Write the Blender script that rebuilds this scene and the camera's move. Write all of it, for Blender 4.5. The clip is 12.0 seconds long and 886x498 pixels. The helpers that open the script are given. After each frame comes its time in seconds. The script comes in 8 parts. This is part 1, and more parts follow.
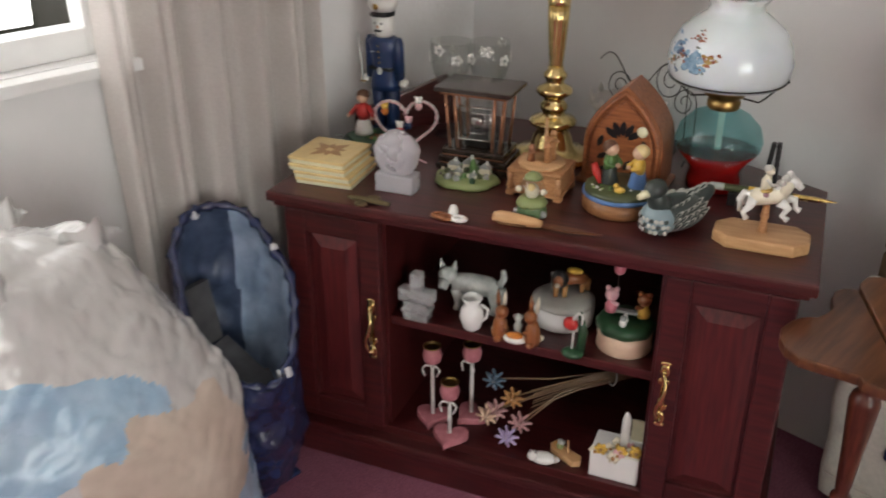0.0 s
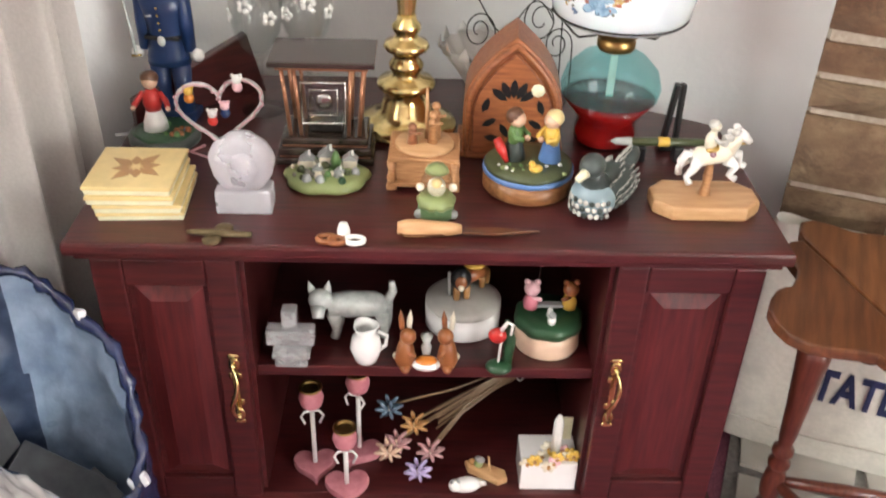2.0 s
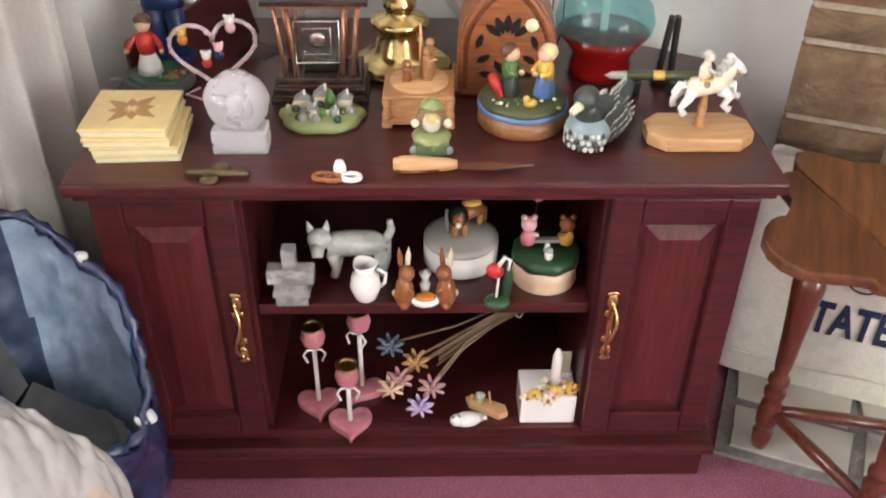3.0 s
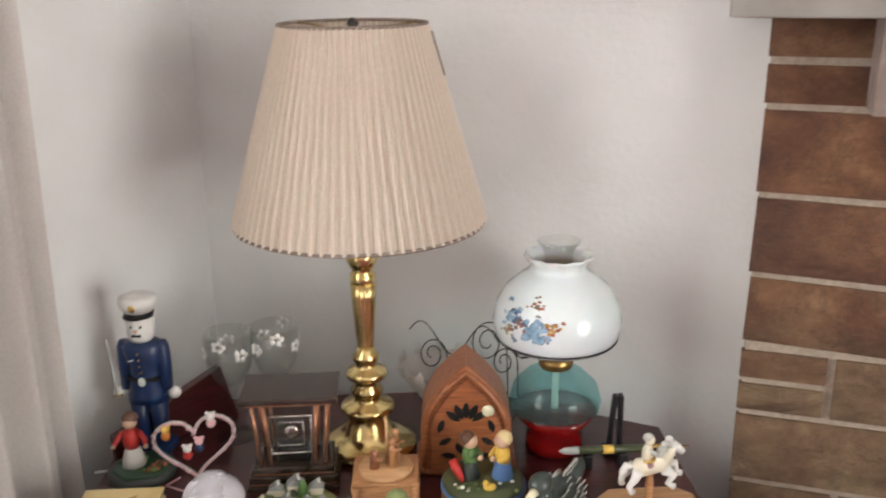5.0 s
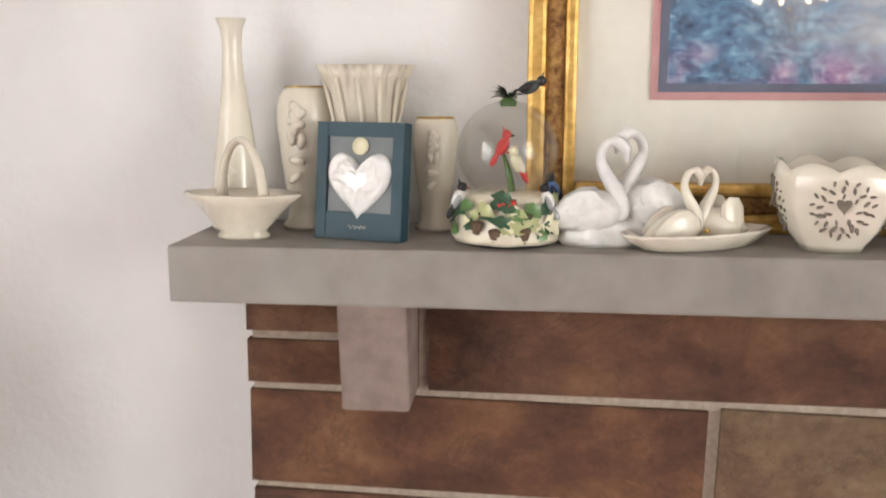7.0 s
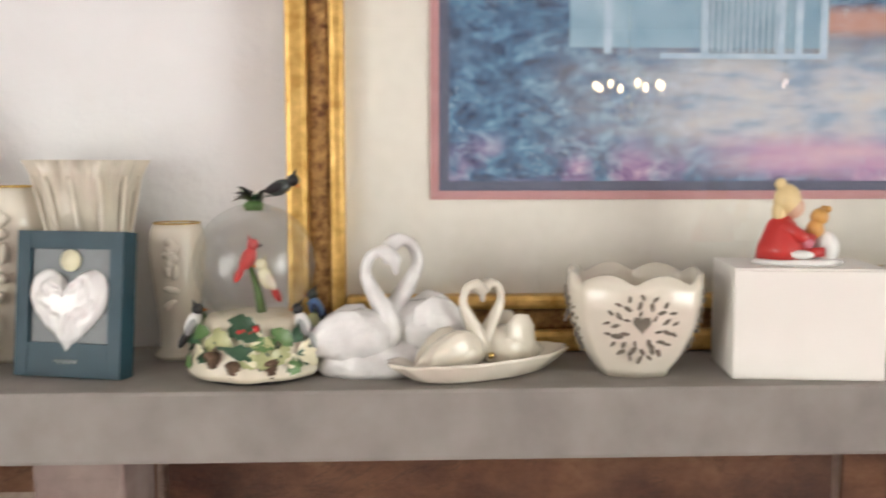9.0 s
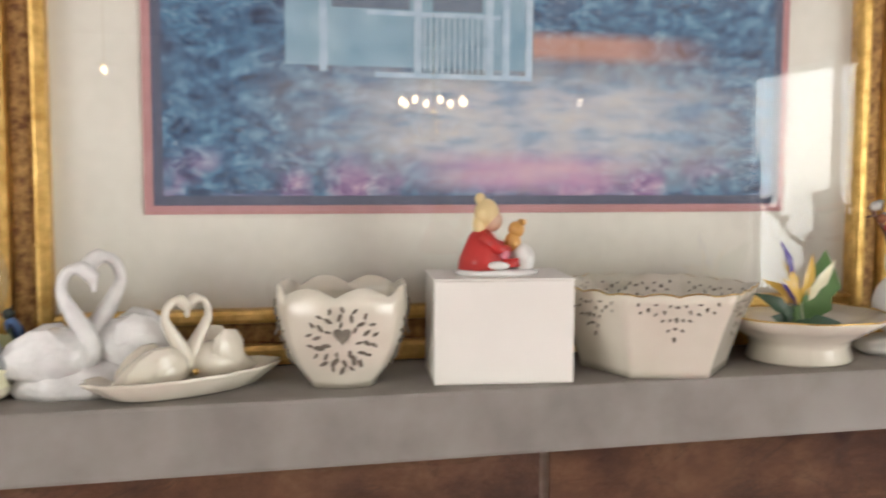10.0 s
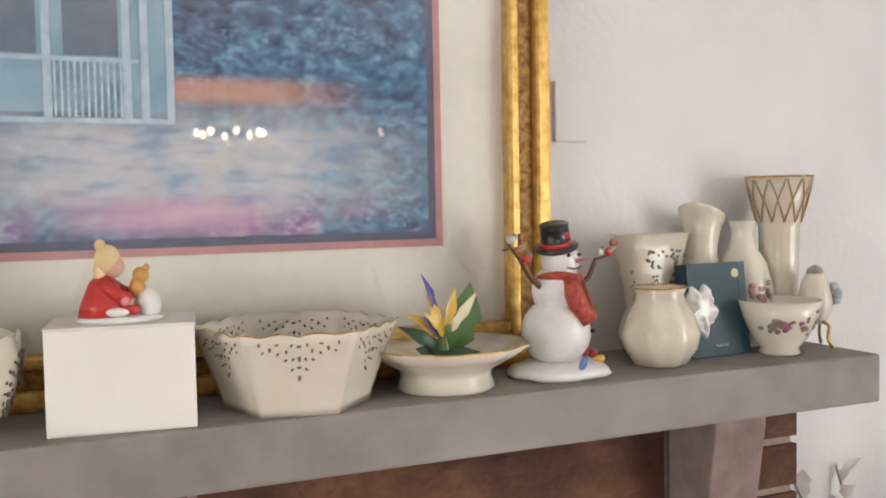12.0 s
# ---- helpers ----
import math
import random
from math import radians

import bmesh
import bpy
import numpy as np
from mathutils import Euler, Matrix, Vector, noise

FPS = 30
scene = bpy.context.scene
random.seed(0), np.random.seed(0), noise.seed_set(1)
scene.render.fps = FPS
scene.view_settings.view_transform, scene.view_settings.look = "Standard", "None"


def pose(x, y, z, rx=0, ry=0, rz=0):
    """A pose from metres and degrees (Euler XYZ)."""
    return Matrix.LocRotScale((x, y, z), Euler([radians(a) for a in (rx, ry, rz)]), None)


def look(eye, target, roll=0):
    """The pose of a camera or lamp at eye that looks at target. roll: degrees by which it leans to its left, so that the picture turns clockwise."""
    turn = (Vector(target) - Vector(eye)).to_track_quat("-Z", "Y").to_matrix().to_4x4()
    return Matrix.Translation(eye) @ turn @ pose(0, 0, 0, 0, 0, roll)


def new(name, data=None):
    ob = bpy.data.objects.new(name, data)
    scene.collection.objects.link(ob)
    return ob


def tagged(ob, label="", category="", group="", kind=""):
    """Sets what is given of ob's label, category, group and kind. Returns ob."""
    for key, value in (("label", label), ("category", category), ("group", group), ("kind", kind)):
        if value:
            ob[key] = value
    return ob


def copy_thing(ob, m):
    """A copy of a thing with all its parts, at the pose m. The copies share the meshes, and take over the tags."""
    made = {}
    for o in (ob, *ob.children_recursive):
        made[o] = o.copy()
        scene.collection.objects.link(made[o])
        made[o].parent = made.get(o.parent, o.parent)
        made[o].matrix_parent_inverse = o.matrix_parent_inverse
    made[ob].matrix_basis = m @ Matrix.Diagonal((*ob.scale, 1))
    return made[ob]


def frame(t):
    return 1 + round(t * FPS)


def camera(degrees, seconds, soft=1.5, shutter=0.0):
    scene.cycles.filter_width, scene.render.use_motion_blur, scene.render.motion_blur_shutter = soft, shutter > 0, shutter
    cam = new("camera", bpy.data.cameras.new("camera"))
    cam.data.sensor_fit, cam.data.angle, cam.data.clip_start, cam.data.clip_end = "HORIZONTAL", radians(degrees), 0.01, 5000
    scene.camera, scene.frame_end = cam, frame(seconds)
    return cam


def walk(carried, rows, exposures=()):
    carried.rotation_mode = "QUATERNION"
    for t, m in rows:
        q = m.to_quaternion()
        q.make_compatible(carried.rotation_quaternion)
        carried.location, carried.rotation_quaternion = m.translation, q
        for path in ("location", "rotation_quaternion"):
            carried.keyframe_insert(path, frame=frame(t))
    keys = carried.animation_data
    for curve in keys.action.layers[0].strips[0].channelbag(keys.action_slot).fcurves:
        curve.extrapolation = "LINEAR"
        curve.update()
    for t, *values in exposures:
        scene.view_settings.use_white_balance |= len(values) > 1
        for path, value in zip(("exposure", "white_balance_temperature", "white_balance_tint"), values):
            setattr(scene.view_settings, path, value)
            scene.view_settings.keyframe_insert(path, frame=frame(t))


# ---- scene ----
cam = camera(52.0, 12.0, 1.8, 0.4)
PATH = [
    (0, (0.091, 0.121, 1.297), (1.362, 1.369, 0.389), -0.1),
    (0.5, (0.24, 0.234, 1.291), (1.606, 1.336, 0.332), 0.4),
    (1, (0.28, 0.436, 1.288), (1.794, 1.258, 0.272), -0.2),
    (1.5, (0.247, 0.594, 1.288), (1.804, 1.272, 0.231), -0.4),
    (2, (0.223, 0.652, 1.281), (1.793, 1.225, 0.183), 2.0),
    (2.5, (0.202, 0.659, 1.259), (1.727, 1.183, 0.075), 1.4),
    (2.7, (0.205, 0.635, 1.255), (1.706, 1.187, 0.054), 0.7),
    (4.3, (0.181, 0.636, 1.406), (1.910, 1.258, 0.618), -0.2),
    (4.5, (0.172, 0.617, 1.413), (1.932, 1.277, 0.729), -0.3),
    (5, (0.167, 0.596, 1.43), (1.977, 1.21, 0.84), -0.7),
    (5.5, (0.198, 0.506, 1.449), (2.086, 0.951, 0.961), -1.2),
    (6, (0.274, 0.319, 1.5), (2.223, 0.58, 1.133), 0.7),
    (6.5, (0.399, 0.194, 1.589), (2.352, 0.405, 1.214), 0.5),
    (8.3, (0.757, 0.196, 1.652), (2.739, 0.283, 1.402), -0.2),
    (8.5, (0.751, 0.174, 1.657), (2.733, 0.183, 1.390), 0.2),
    (9, (0.735, 0.076, 1.641), (2.724, -0.010, 1.453), 0.0),
    (9.5, (0.718, -0.011, 1.669), (2.692, -0.251, 1.450), -0.4),
    (10, (0.705, -0.047, 1.643), (2.646, -0.501, 1.485), 0.2),
    (10.5, (0.694, -0.102, 1.643), (2.590, -0.723, 1.499), 0.2),
    (11, (0.681, -0.153, 1.650), (2.522, -0.921, 1.509), -0.1),
    (11.5, (0.664, -0.208, 1.650), (2.472, -1.052, 1.522), -0.4),
    (12, (0.620, -0.267, 1.658), (2.458, -1.047, 1.557), -1.0),
]
EXPOSURES = [(0.0, -0.38), (0.5, 0.25), (1.0, 0.45), (1.5, 0.72), (2.5, 0.72), (4.5, 0.02), (5.5, 0.2), (6.5, 0.1), (8.5, 0.1), (9.5, -0.1), (10.5, -0.18), (12.0, -0.18)]
walk(cam, [(t, look(eye, target, roll)) for t, eye, target, roll in PATH], EXPOSURES)

# ---- light ----
world = bpy.data.worlds.new("sky")
scene.world = world
world.use_nodes = True
wt = world.node_tree
sky = wt.nodes.new("ShaderNodeTexSky")
sky.sky_type, sky.sun_disc = "NISHITA", False
sky.sun_elevation, sky.sun_rotation = radians(35), radians(200)
wt.links.new(sky.outputs[0], wt.nodes["Background"].inputs[0])
wt.nodes["Background"].inputs[1].default_value = 0.14


def window_light(name, m, width, height, watts, tint):
    lamp = bpy.data.lights.new(name, "AREA")
    lamp.shape, lamp.size, lamp.size_y, lamp.energy, lamp.color = "RECTANGLE", width, height, watts, tint
    new(name, lamp).matrix_world = m


window_light("daylight_north", look((0.05, 1.84, 1.5), (0.05, 0.0, 1.2)), 1.5, 1.25, 30, (1.0, 0.97, 0.93))
window_light("daylight_south", look((-1.2, -3.32, 1.3), (-1.0, 0.0, 1.2)), 2.2, 1.9, 79, (0.955, 0.98, 0.937))


# ---- materials ----
MATS = {}


def link_mix(nt, fac, a, b):
    mix = nt.nodes.new("ShaderNodeMix")
    mix.data_type = "RGBA"
    for sock, v in ((mix.inputs[0], fac), (mix.inputs[6], a), (mix.inputs[7], b)):
        if isinstance(v, (tuple, float, int)):
            sock.default_value = (*v, 1) if isinstance(v, tuple) else v
        else:
            nt.links.new(v, sock)
    return mix.outputs[2]


def noise_node(nt, scale, detail=4.0, stretch=None, distort=0.0):
    co = nt.nodes.new("ShaderNodeTexCoord")
    tex = nt.nodes.new("ShaderNodeTexNoise")
    tex.inputs["Scale"].default_value, tex.inputs["Detail"].default_value = scale, detail
    tex.inputs["Distortion"].default_value = distort
    tex.inputs["Roughness"].default_value = 0.68 if detail > 8 else 0.5
    src = co.outputs["Object"]
    if stretch:
        mp = nt.nodes.new("ShaderNodeMapping")
        mp.inputs["Scale"].default_value = stretch
        nt.links.new(src, mp.inputs[0])
        src = mp.outputs[0]
    nt.links.new(src, tex.inputs["Vector"])
    return tex.outputs["Fac"]


def ramp(nt, fac, stops):
    r = nt.nodes.new("ShaderNodeValToRGB")
    while len(r.color_ramp.elements) < len(stops):
        r.color_ramp.elements.new(0.5)
    for el, (p, c) in zip(r.color_ramp.elements, stops):
        el.position, el.color = p, (*c, 1)
    nt.links.new(fac, r.inputs[0])
    return r.outputs[0]


def surface(name, dark, light, rough=0.5, metal=0.0, scale=30.0, bump=0.0, bump_scale=None, stretch=None, coat=0.0, wear=None, piece=0.0, **more):
    """A material that runs between two colours, with fine relief, patches of wear and, for pieces, a shift from piece to piece."""
    m = bpy.data.materials.new(name)
    m.use_nodes = True
    nt = m.node_tree
    p = nt.nodes["Principled BSDF"]
    fine = noise_node(nt, scale, 5.0, stretch)
    col = ramp(nt, fine, ((0.3, dark), (0.7, light)))
    if wear:
        patch = ramp(nt, noise_node(nt, scale * 0.18, 3.0), ((0.52, (0, 0, 0)), (0.68, (1, 1, 1))))
        col = link_mix(nt, patch, col, wear)
    if piece:
        info = nt.nodes.new("ShaderNodeObjectInfo")
        hs = nt.nodes.new("ShaderNodeHueSaturation")
        mr = nt.nodes.new("ShaderNodeMapRange")
        mr.inputs[3].default_value, mr.inputs[4].default_value = 1 - piece, 1 + piece
        nt.links.new(info.outputs["Random"], mr.inputs[0])
        nt.links.new(mr.outputs[0], hs.inputs["Value"])
        nt.links.new(col, hs.inputs["Color"])
        col = hs.outputs[0]
    nt.links.new(col, p.inputs["Base Color"])
    p.inputs["Metallic"].default_value = metal
    rr = nt.nodes.new("ShaderNodeMapRange")
    rr.inputs[3].default_value, rr.inputs[4].default_value = max(rough - 0.08, 0.02), min(rough + 0.1, 1)
    nt.links.new(noise_node(nt, scale * 0.6), rr.inputs[0])
    nt.links.new(rr.outputs[0], p.inputs["Roughness"])
    p.inputs["Coat Weight"].default_value = coat
    p.inputs["Coat Roughness"].default_value = 0.12
    for key, value in more.items():
        p.inputs[key.replace("_", " ")].default_value = value
    if bump:
        b = nt.nodes.new("ShaderNodeBump")
        b.inputs["Strength"].default_value, b.inputs["Distance"].default_value = bump, 0.004
        nt.links.new(noise_node(nt, bump_scale or scale * 2, 6.0, stretch), b.inputs["Height"])
        nt.links.new(b.outputs[0], p.inputs["Normal"])
    MATS[name] = m
    return m


def glass(name, colour, rough=0.0, ior=1.45):
    m = bpy.data.materials.new(name)
    m.use_nodes = True
    p = m.node_tree.nodes["Principled BSDF"]
    p.inputs["Base Color"].default_value = (*colour, 1)
    p.inputs["Transmission Weight"].default_value, p.inputs["Roughness"].default_value, p.inputs["IOR"].default_value = 1.0, rough, ior
    MATS[name] = m
    return m


def thin_glass(name, colour):
    """A thin-walled pane: straight through, tinted, with a glossy film."""
    m = bpy.data.materials.new(name)
    m.use_nodes = True
    nt = m.node_tree
    out = nt.nodes["Material Output"]
    clear, shine, mix, fr = (nt.nodes.new(k) for k in ("ShaderNodeBsdfTransparent", "ShaderNodeBsdfGlossy", "ShaderNodeMixShader", "ShaderNodeLayerWeight"))
    clear.inputs[0].default_value = (*colour, 1)
    shine.inputs["Roughness"].default_value = 0.03
    fr.inputs[0].default_value = 0.25
    film_ = nt.nodes.new("ShaderNodeMapRange")
    film_.inputs[3].default_value, film_.inputs[4].default_value = 0.05, 0.3
    nt.links.new(fr.outputs["Facing"], film_.inputs[0])
    nt.links.new(film_.outputs[0], mix.inputs[0])
    nt.links.new(clear.outputs[0], mix.inputs[1])
    nt.links.new(shine.outputs[0], mix.inputs[2])
    nt.links.new(mix.outputs[0], out.inputs[0])
    MATS[name] = m
    return m


def cloth(name, colour, light, through_light=0.4, scale=200.0):
    """A thin fabric that lets light through."""
    m = surface(name, colour, light, 0.9, scale=scale, bump=0.15)
    nt = m.node_tree
    p, out = nt.nodes["Principled BSDF"], nt.nodes["Material Output"]
    tr = nt.nodes.new("ShaderNodeBsdfTranslucent")
    tr.inputs[0].default_value = (*light, 1)
    mix = nt.nodes.new("ShaderNodeMixShader")
    mix.inputs[0].default_value = through_light
    nt.links.new(p.outputs[0], mix.inputs[1])
    nt.links.new(tr.outputs[0], mix.inputs[2])
    nt.links.new(mix.outputs[0], out.inputs[0])
    return m


surface("wall_paint", (0.76, 0.755, 0.75), (0.82, 0.815, 0.81), 0.75, scale=6, bump=0.35, bump_scale=70)
surface("ceiling_paint", (0.78, 0.78, 0.77), (0.84, 0.84, 0.83), 0.9, scale=8, bump=0.4, bump_scale=120)
surface("carpet", (0.2, 0.06, 0.1), (0.42, 0.145, 0.215), 1.0, scale=260, bump=1.0, bump_scale=420, wear=(0.27, 0.085, 0.135))
surface("hearth_stone", (0.4, 0.375, 0.33), (0.6, 0.57, 0.51), 0.8, scale=9, bump=0.6, wear=(0.6, 0.57, 0.52), piece=0.4)
surface("hearth_joint", (0.16, 0.155, 0.145), (0.24, 0.23, 0.22), 0.95, scale=90, bump=0.6)


def stone_surface(name, stops_a, stops_b):
    """Veined, mottled sandstone: each piece lies somewhere between two palettes and has its own stretch of the grain."""
    m = bpy.data.materials.new(name)
    m.use_nodes = True
    nt = m.node_tree
    p = nt.nodes["Principled BSDF"]
    p.inputs["Roughness"].default_value = 0.85
    co, info, mul, add = (nt.nodes.new(k) for k in ("ShaderNodeTexCoord", "ShaderNodeObjectInfo", "ShaderNodeVectorMath", "ShaderNodeVectorMath"))
    mul.operation, add.operation = "SCALE", "ADD"
    mul.inputs[0].default_value = (31.0, 17.0, 47.0)
    nt.links.new(info.outputs["Random"], mul.inputs["Scale"])
    nt.links.new(co.outputs["Object"], add.inputs[0])
    nt.links.new(mul.outputs[0], add.inputs[1])

    def grain(scale, detail, distort, stretch=(1, 1, 1)):
        mp, tex = nt.nodes.new("ShaderNodeMapping"), nt.nodes.new("ShaderNodeTexNoise")
        mp.inputs["Scale"].default_value = stretch
        nt.links.new(add.outputs[0], mp.inputs[0])
        nt.links.new(mp.outputs[0], tex.inputs["Vector"])
        for key, value in (("Scale", scale), ("Detail", detail), ("Distortion", distort), ("Roughness", 0.7)):
            tex.inputs[key].default_value = value
        return tex.outputs["Fac"]

    swirl = grain(7, 14, 0.15, (1, 1, 1.35))
    a, b = ramp(nt, swirl, stops_a), ramp(nt, swirl, stops_b)
    col = link_mix(nt, info.outputs["Random"], a, b)
    big = ramp(nt, grain(3.0, 5, 0.6), ((0.4, (0, 0, 0)), (0.62, (0.85, 0.85, 0.85))))
    col = link_mix(nt, big, col, b)
    vein = ramp(nt, grain(4.5, 8, 0.7, (1, 1, 1.6)), ((0.485, (0, 0, 0)), (0.5, (0.4, 0.4, 0.4)), (0.515, (0, 0, 0))))
    col = link_mix(nt, vein, col, (0.05, 0.03, 0.022))
    nt.links.new(col, p.inputs["Base Color"])
    bp = nt.nodes.new("ShaderNodeBump")
    bp.inputs["Strength"].default_value, bp.inputs["Distance"].default_value = 1.0, 0.014
    nt.links.new(grain(8, 12, 0.3, (1, 1, 1.6)), bp.inputs["Height"])
    nt.links.new(bp.outputs[0], p.inputs["Normal"])
    MATS[name] = m


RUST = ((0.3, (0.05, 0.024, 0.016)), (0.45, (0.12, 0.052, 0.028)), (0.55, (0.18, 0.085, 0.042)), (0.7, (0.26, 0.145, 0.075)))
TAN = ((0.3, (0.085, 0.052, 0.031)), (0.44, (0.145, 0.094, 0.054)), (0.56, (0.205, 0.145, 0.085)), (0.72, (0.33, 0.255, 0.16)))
# dark end for the upper stones: rust stone with the mantel's shade mixed in
RUST_SHADED = ((0.3, (0.036, 0.022, 0.019)), (0.5, (0.08, 0.046, 0.035)), (0.7, (0.15, 0.09, 0.06)))
stone_surface("sandstone", RUST_SHADED, RUST)
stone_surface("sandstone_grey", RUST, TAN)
surface("mortar", (0.33, 0.27, 0.21), (0.44, 0.37, 0.3), 0.95, scale=120, bump=0.5)
surface("mantel_stone", (0.22, 0.2, 0.18), (0.29, 0.265, 0.24), 0.7, scale=18, bump=0.25, wear=(0.33, 0.31, 0.285))
surface("corbel_stone", (0.19, 0.14, 0.12), (0.29, 0.23, 0.2), 0.85, scale=25, bump=0.5)
surface("mahogany", (0.034, 0.006, 0.006), (0.08, 0.0125, 0.0125), 0.33, scale=9, stretch=(1.2, 14, 14), bump=0.06, coat=0.35)
surface("mahogany_panel", (0.05, 0.0075, 0.008), (0.11, 0.016, 0.016), 0.36, scale=9, stretch=(14, 14, 1.2), bump=0.06, coat=0.3)
surface("dark_inside", (0.03, 0.014, 0.014), (0.05, 0.02, 0.02), 0.6, scale=20)
surface("brass", (0.7, 0.53, 0.21), (0.84, 0.68, 0.33), 0.18, 1.0, scale=40)
surface("old_brass", (0.28, 0.18, 0.06), (0.45, 0.31, 0.12), 0.32, 1.0, scale=60)
surface("dark_metal", (0.03, 0.028, 0.025), (0.07, 0.065, 0.06), 0.4, 0.8, scale=80)
cloth("curtain_cloth", (0.62, 0.58, 0.55), (0.72, 0.68, 0.65), 0.28)
cloth("shade_cloth", (0.72, 0.62, 0.53), (0.82, 0.73, 0.63), 0.35)
surface("shade_trim", (0.2, 0.15, 0.12), (0.3, 0.24, 0.2), 0.8, scale=150)
surface("cherry_wood", (0.2, 0.062, 0.022), (0.36, 0.125, 0.045), 0.42, scale=14, stretch=(1.5, 12, 12), bump=0.08, coat=0.25)
surface("oak", (0.19, 0.075, 0.026), (0.34, 0.155, 0.058), 0.45, scale=14, stretch=(1.5, 12, 12), bump=0.08, coat=0.2)
surface("pale_wood", (0.46, 0.25, 0.11), (0.6, 0.36, 0.18), 0.45, scale=12, stretch=(1.5, 10, 10), bump=0.06, coat=0.15)
surface("carved_wood", (0.33, 0.15, 0.06), (0.5, 0.26, 0.12), 0.5, scale=30, stretch=(1.5, 10, 10), bump=0.15)
surface("walnut", (0.06, 0.02, 0.009), (0.15, 0.055, 0.022), 0.3, scale=8, stretch=(1.0, 10, 10), bump=0.08, coat=0.4)
surface("walnut_pale", (0.1, 0.035, 0.013), (0.22, 0.09, 0.035), 0.32, scale=8, stretch=(1.0, 10, 10), bump=0.08, coat=0.4)
surface("walnut_red", (0.075, 0.016, 0.01), (0.15, 0.04, 0.022), 0.3, scale=20, stretch=(6, 6, 1), coat=0.5)
surface("cream_china", (0.68, 0.63, 0.52), (0.76, 0.71, 0.6), 0.18, scale=15, coat=0.6)
surface("white_china", (0.8, 0.79, 0.77), (0.86, 0.85, 0.83), 0.16, scale=20, coat=0.6)
surface("swan_white", (0.66, 0.65, 0.63), (0.78, 0.77, 0.75), 0.25, scale=55, bump=0.7, bump_scale=70, coat=0.5)
surface("gold_line", (0.6, 0.4, 0.13), (0.75, 0.54, 0.2), 0.25, 1.0, scale=40)
surface("white_card", (0.8, 0.77, 0.71), (0.84, 0.81, 0.75), 0.6, scale=10)
surface("canvas_white", (0.7, 0.68, 0.6), (0.8, 0.77, 0.69), 0.8, scale=120, bump=0.3, wear=(0.66, 0.64, 0.57))
surface("navy_ink", (0.012, 0.018, 0.07), (0.02, 0.03, 0.1), 0.6, scale=80)
surface("gilt", (0.5, 0.29, 0.07), (0.85, 0.58, 0.2), 0.42, 0.75, scale=60, bump=0.3)
surface("gilt_dark", (0.16, 0.07, 0.025), (0.5, 0.3, 0.1), 0.5, 0.5, scale=110, bump=0.9, bump_scale=160)
surface("mat_board", (0.72, 0.68, 0.6), (0.76, 0.72, 0.64), 0.85, scale=60)
surface("pink_mat", (0.45, 0.22, 0.22), (0.52, 0.27, 0.27), 0.85, scale=60)
surface("slate_mat", (0.08, 0.09, 0.14), (0.12, 0.13, 0.19), 0.85, scale=60)
surface("plastic_bag", (0.48, 0.475, 0.465), (0.68, 0.67, 0.655), 0.22, scale=7, bump=1.0, bump_scale=26, stretch=(1, 1, 0.35), coat=0.6)
surface("bag_blue", (0.26, 0.42, 0.58), (0.44, 0.58, 0.7), 0.28, scale=14, bump=0.8, bump_scale=30, coat=0.2)
surface("bag_beige", (0.5, 0.41, 0.34), (0.62, 0.53, 0.45), 0.5, scale=14, bump=0.3, bump_scale=24)
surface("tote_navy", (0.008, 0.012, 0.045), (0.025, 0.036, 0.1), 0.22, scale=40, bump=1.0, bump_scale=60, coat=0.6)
# dark version of the blue lining: shade inside the bag as colour
surface("tote_lining_shaded", (0.03, 0.045, 0.09), (0.07, 0.1, 0.17), 0.4, scale=30, bump=0.5, bump_scale=40)
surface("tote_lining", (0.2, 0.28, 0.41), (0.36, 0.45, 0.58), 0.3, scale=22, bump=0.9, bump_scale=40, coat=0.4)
surface("tote_edge", (0.6, 0.6, 0.63), (0.75, 0.75, 0.78), 0.5, scale=60)
surface("grey_card", (0.07, 0.07, 0.075), (0.12, 0.12, 0.125), 0.6, scale=30)
surface("window_paint", (0.78, 0.78, 0.77), (0.84, 0.84, 0.83), 0.4, scale=20)
glass("pane_glass", (1, 1, 1))
glass("clear_glass", (0.99, 0.99, 0.99), 0.0)
thin_glass("thin_glass", (0.95, 0.96, 0.955))
surface("frosted_glass", (0.8, 0.78, 0.83), (0.92, 0.9, 0.94), 0.28, scale=22, bump=0.5, bump_scale=60, Transmission_Weight=0.62, IOR=1.25)
thin_glass("teal_glass", (0.6, 0.87, 0.88))
surface("red_oil", (0.5, 0.01, 0.012), (0.6, 0.018, 0.018), 0.12, scale=10, Transmission_Weight=0.45, IOR=1.15)

surface("milk_glass", (0.78, 0.79, 0.8), (0.84, 0.85, 0.86), 0.12, scale=20, coat=0.7, Subsurface_Weight=0.2)
surface("rose_blue", (0.14, 0.27, 0.42), (0.36, 0.5, 0.62), 0.3, scale=90)
surface("rose_deep", (0.06, 0.09, 0.17), (0.12, 0.17, 0.28), 0.3, scale=90)
surface("rose_rust", (0.26, 0.07, 0.035), (0.42, 0.15, 0.08), 0.3, scale=90)
surface("rose_gold", (0.4, 0.24, 0.06), (0.5, 0.34, 0.12), 0.3, scale=90)
surface("rose_leaf", (0.12, 0.13, 0.1), (0.25, 0.25, 0.2), 0.3, scale=90)

surface("screen_brass", (0.42, 0.2, 0.07), (0.6, 0.32, 0.13), 0.35, 0.9, scale=40)

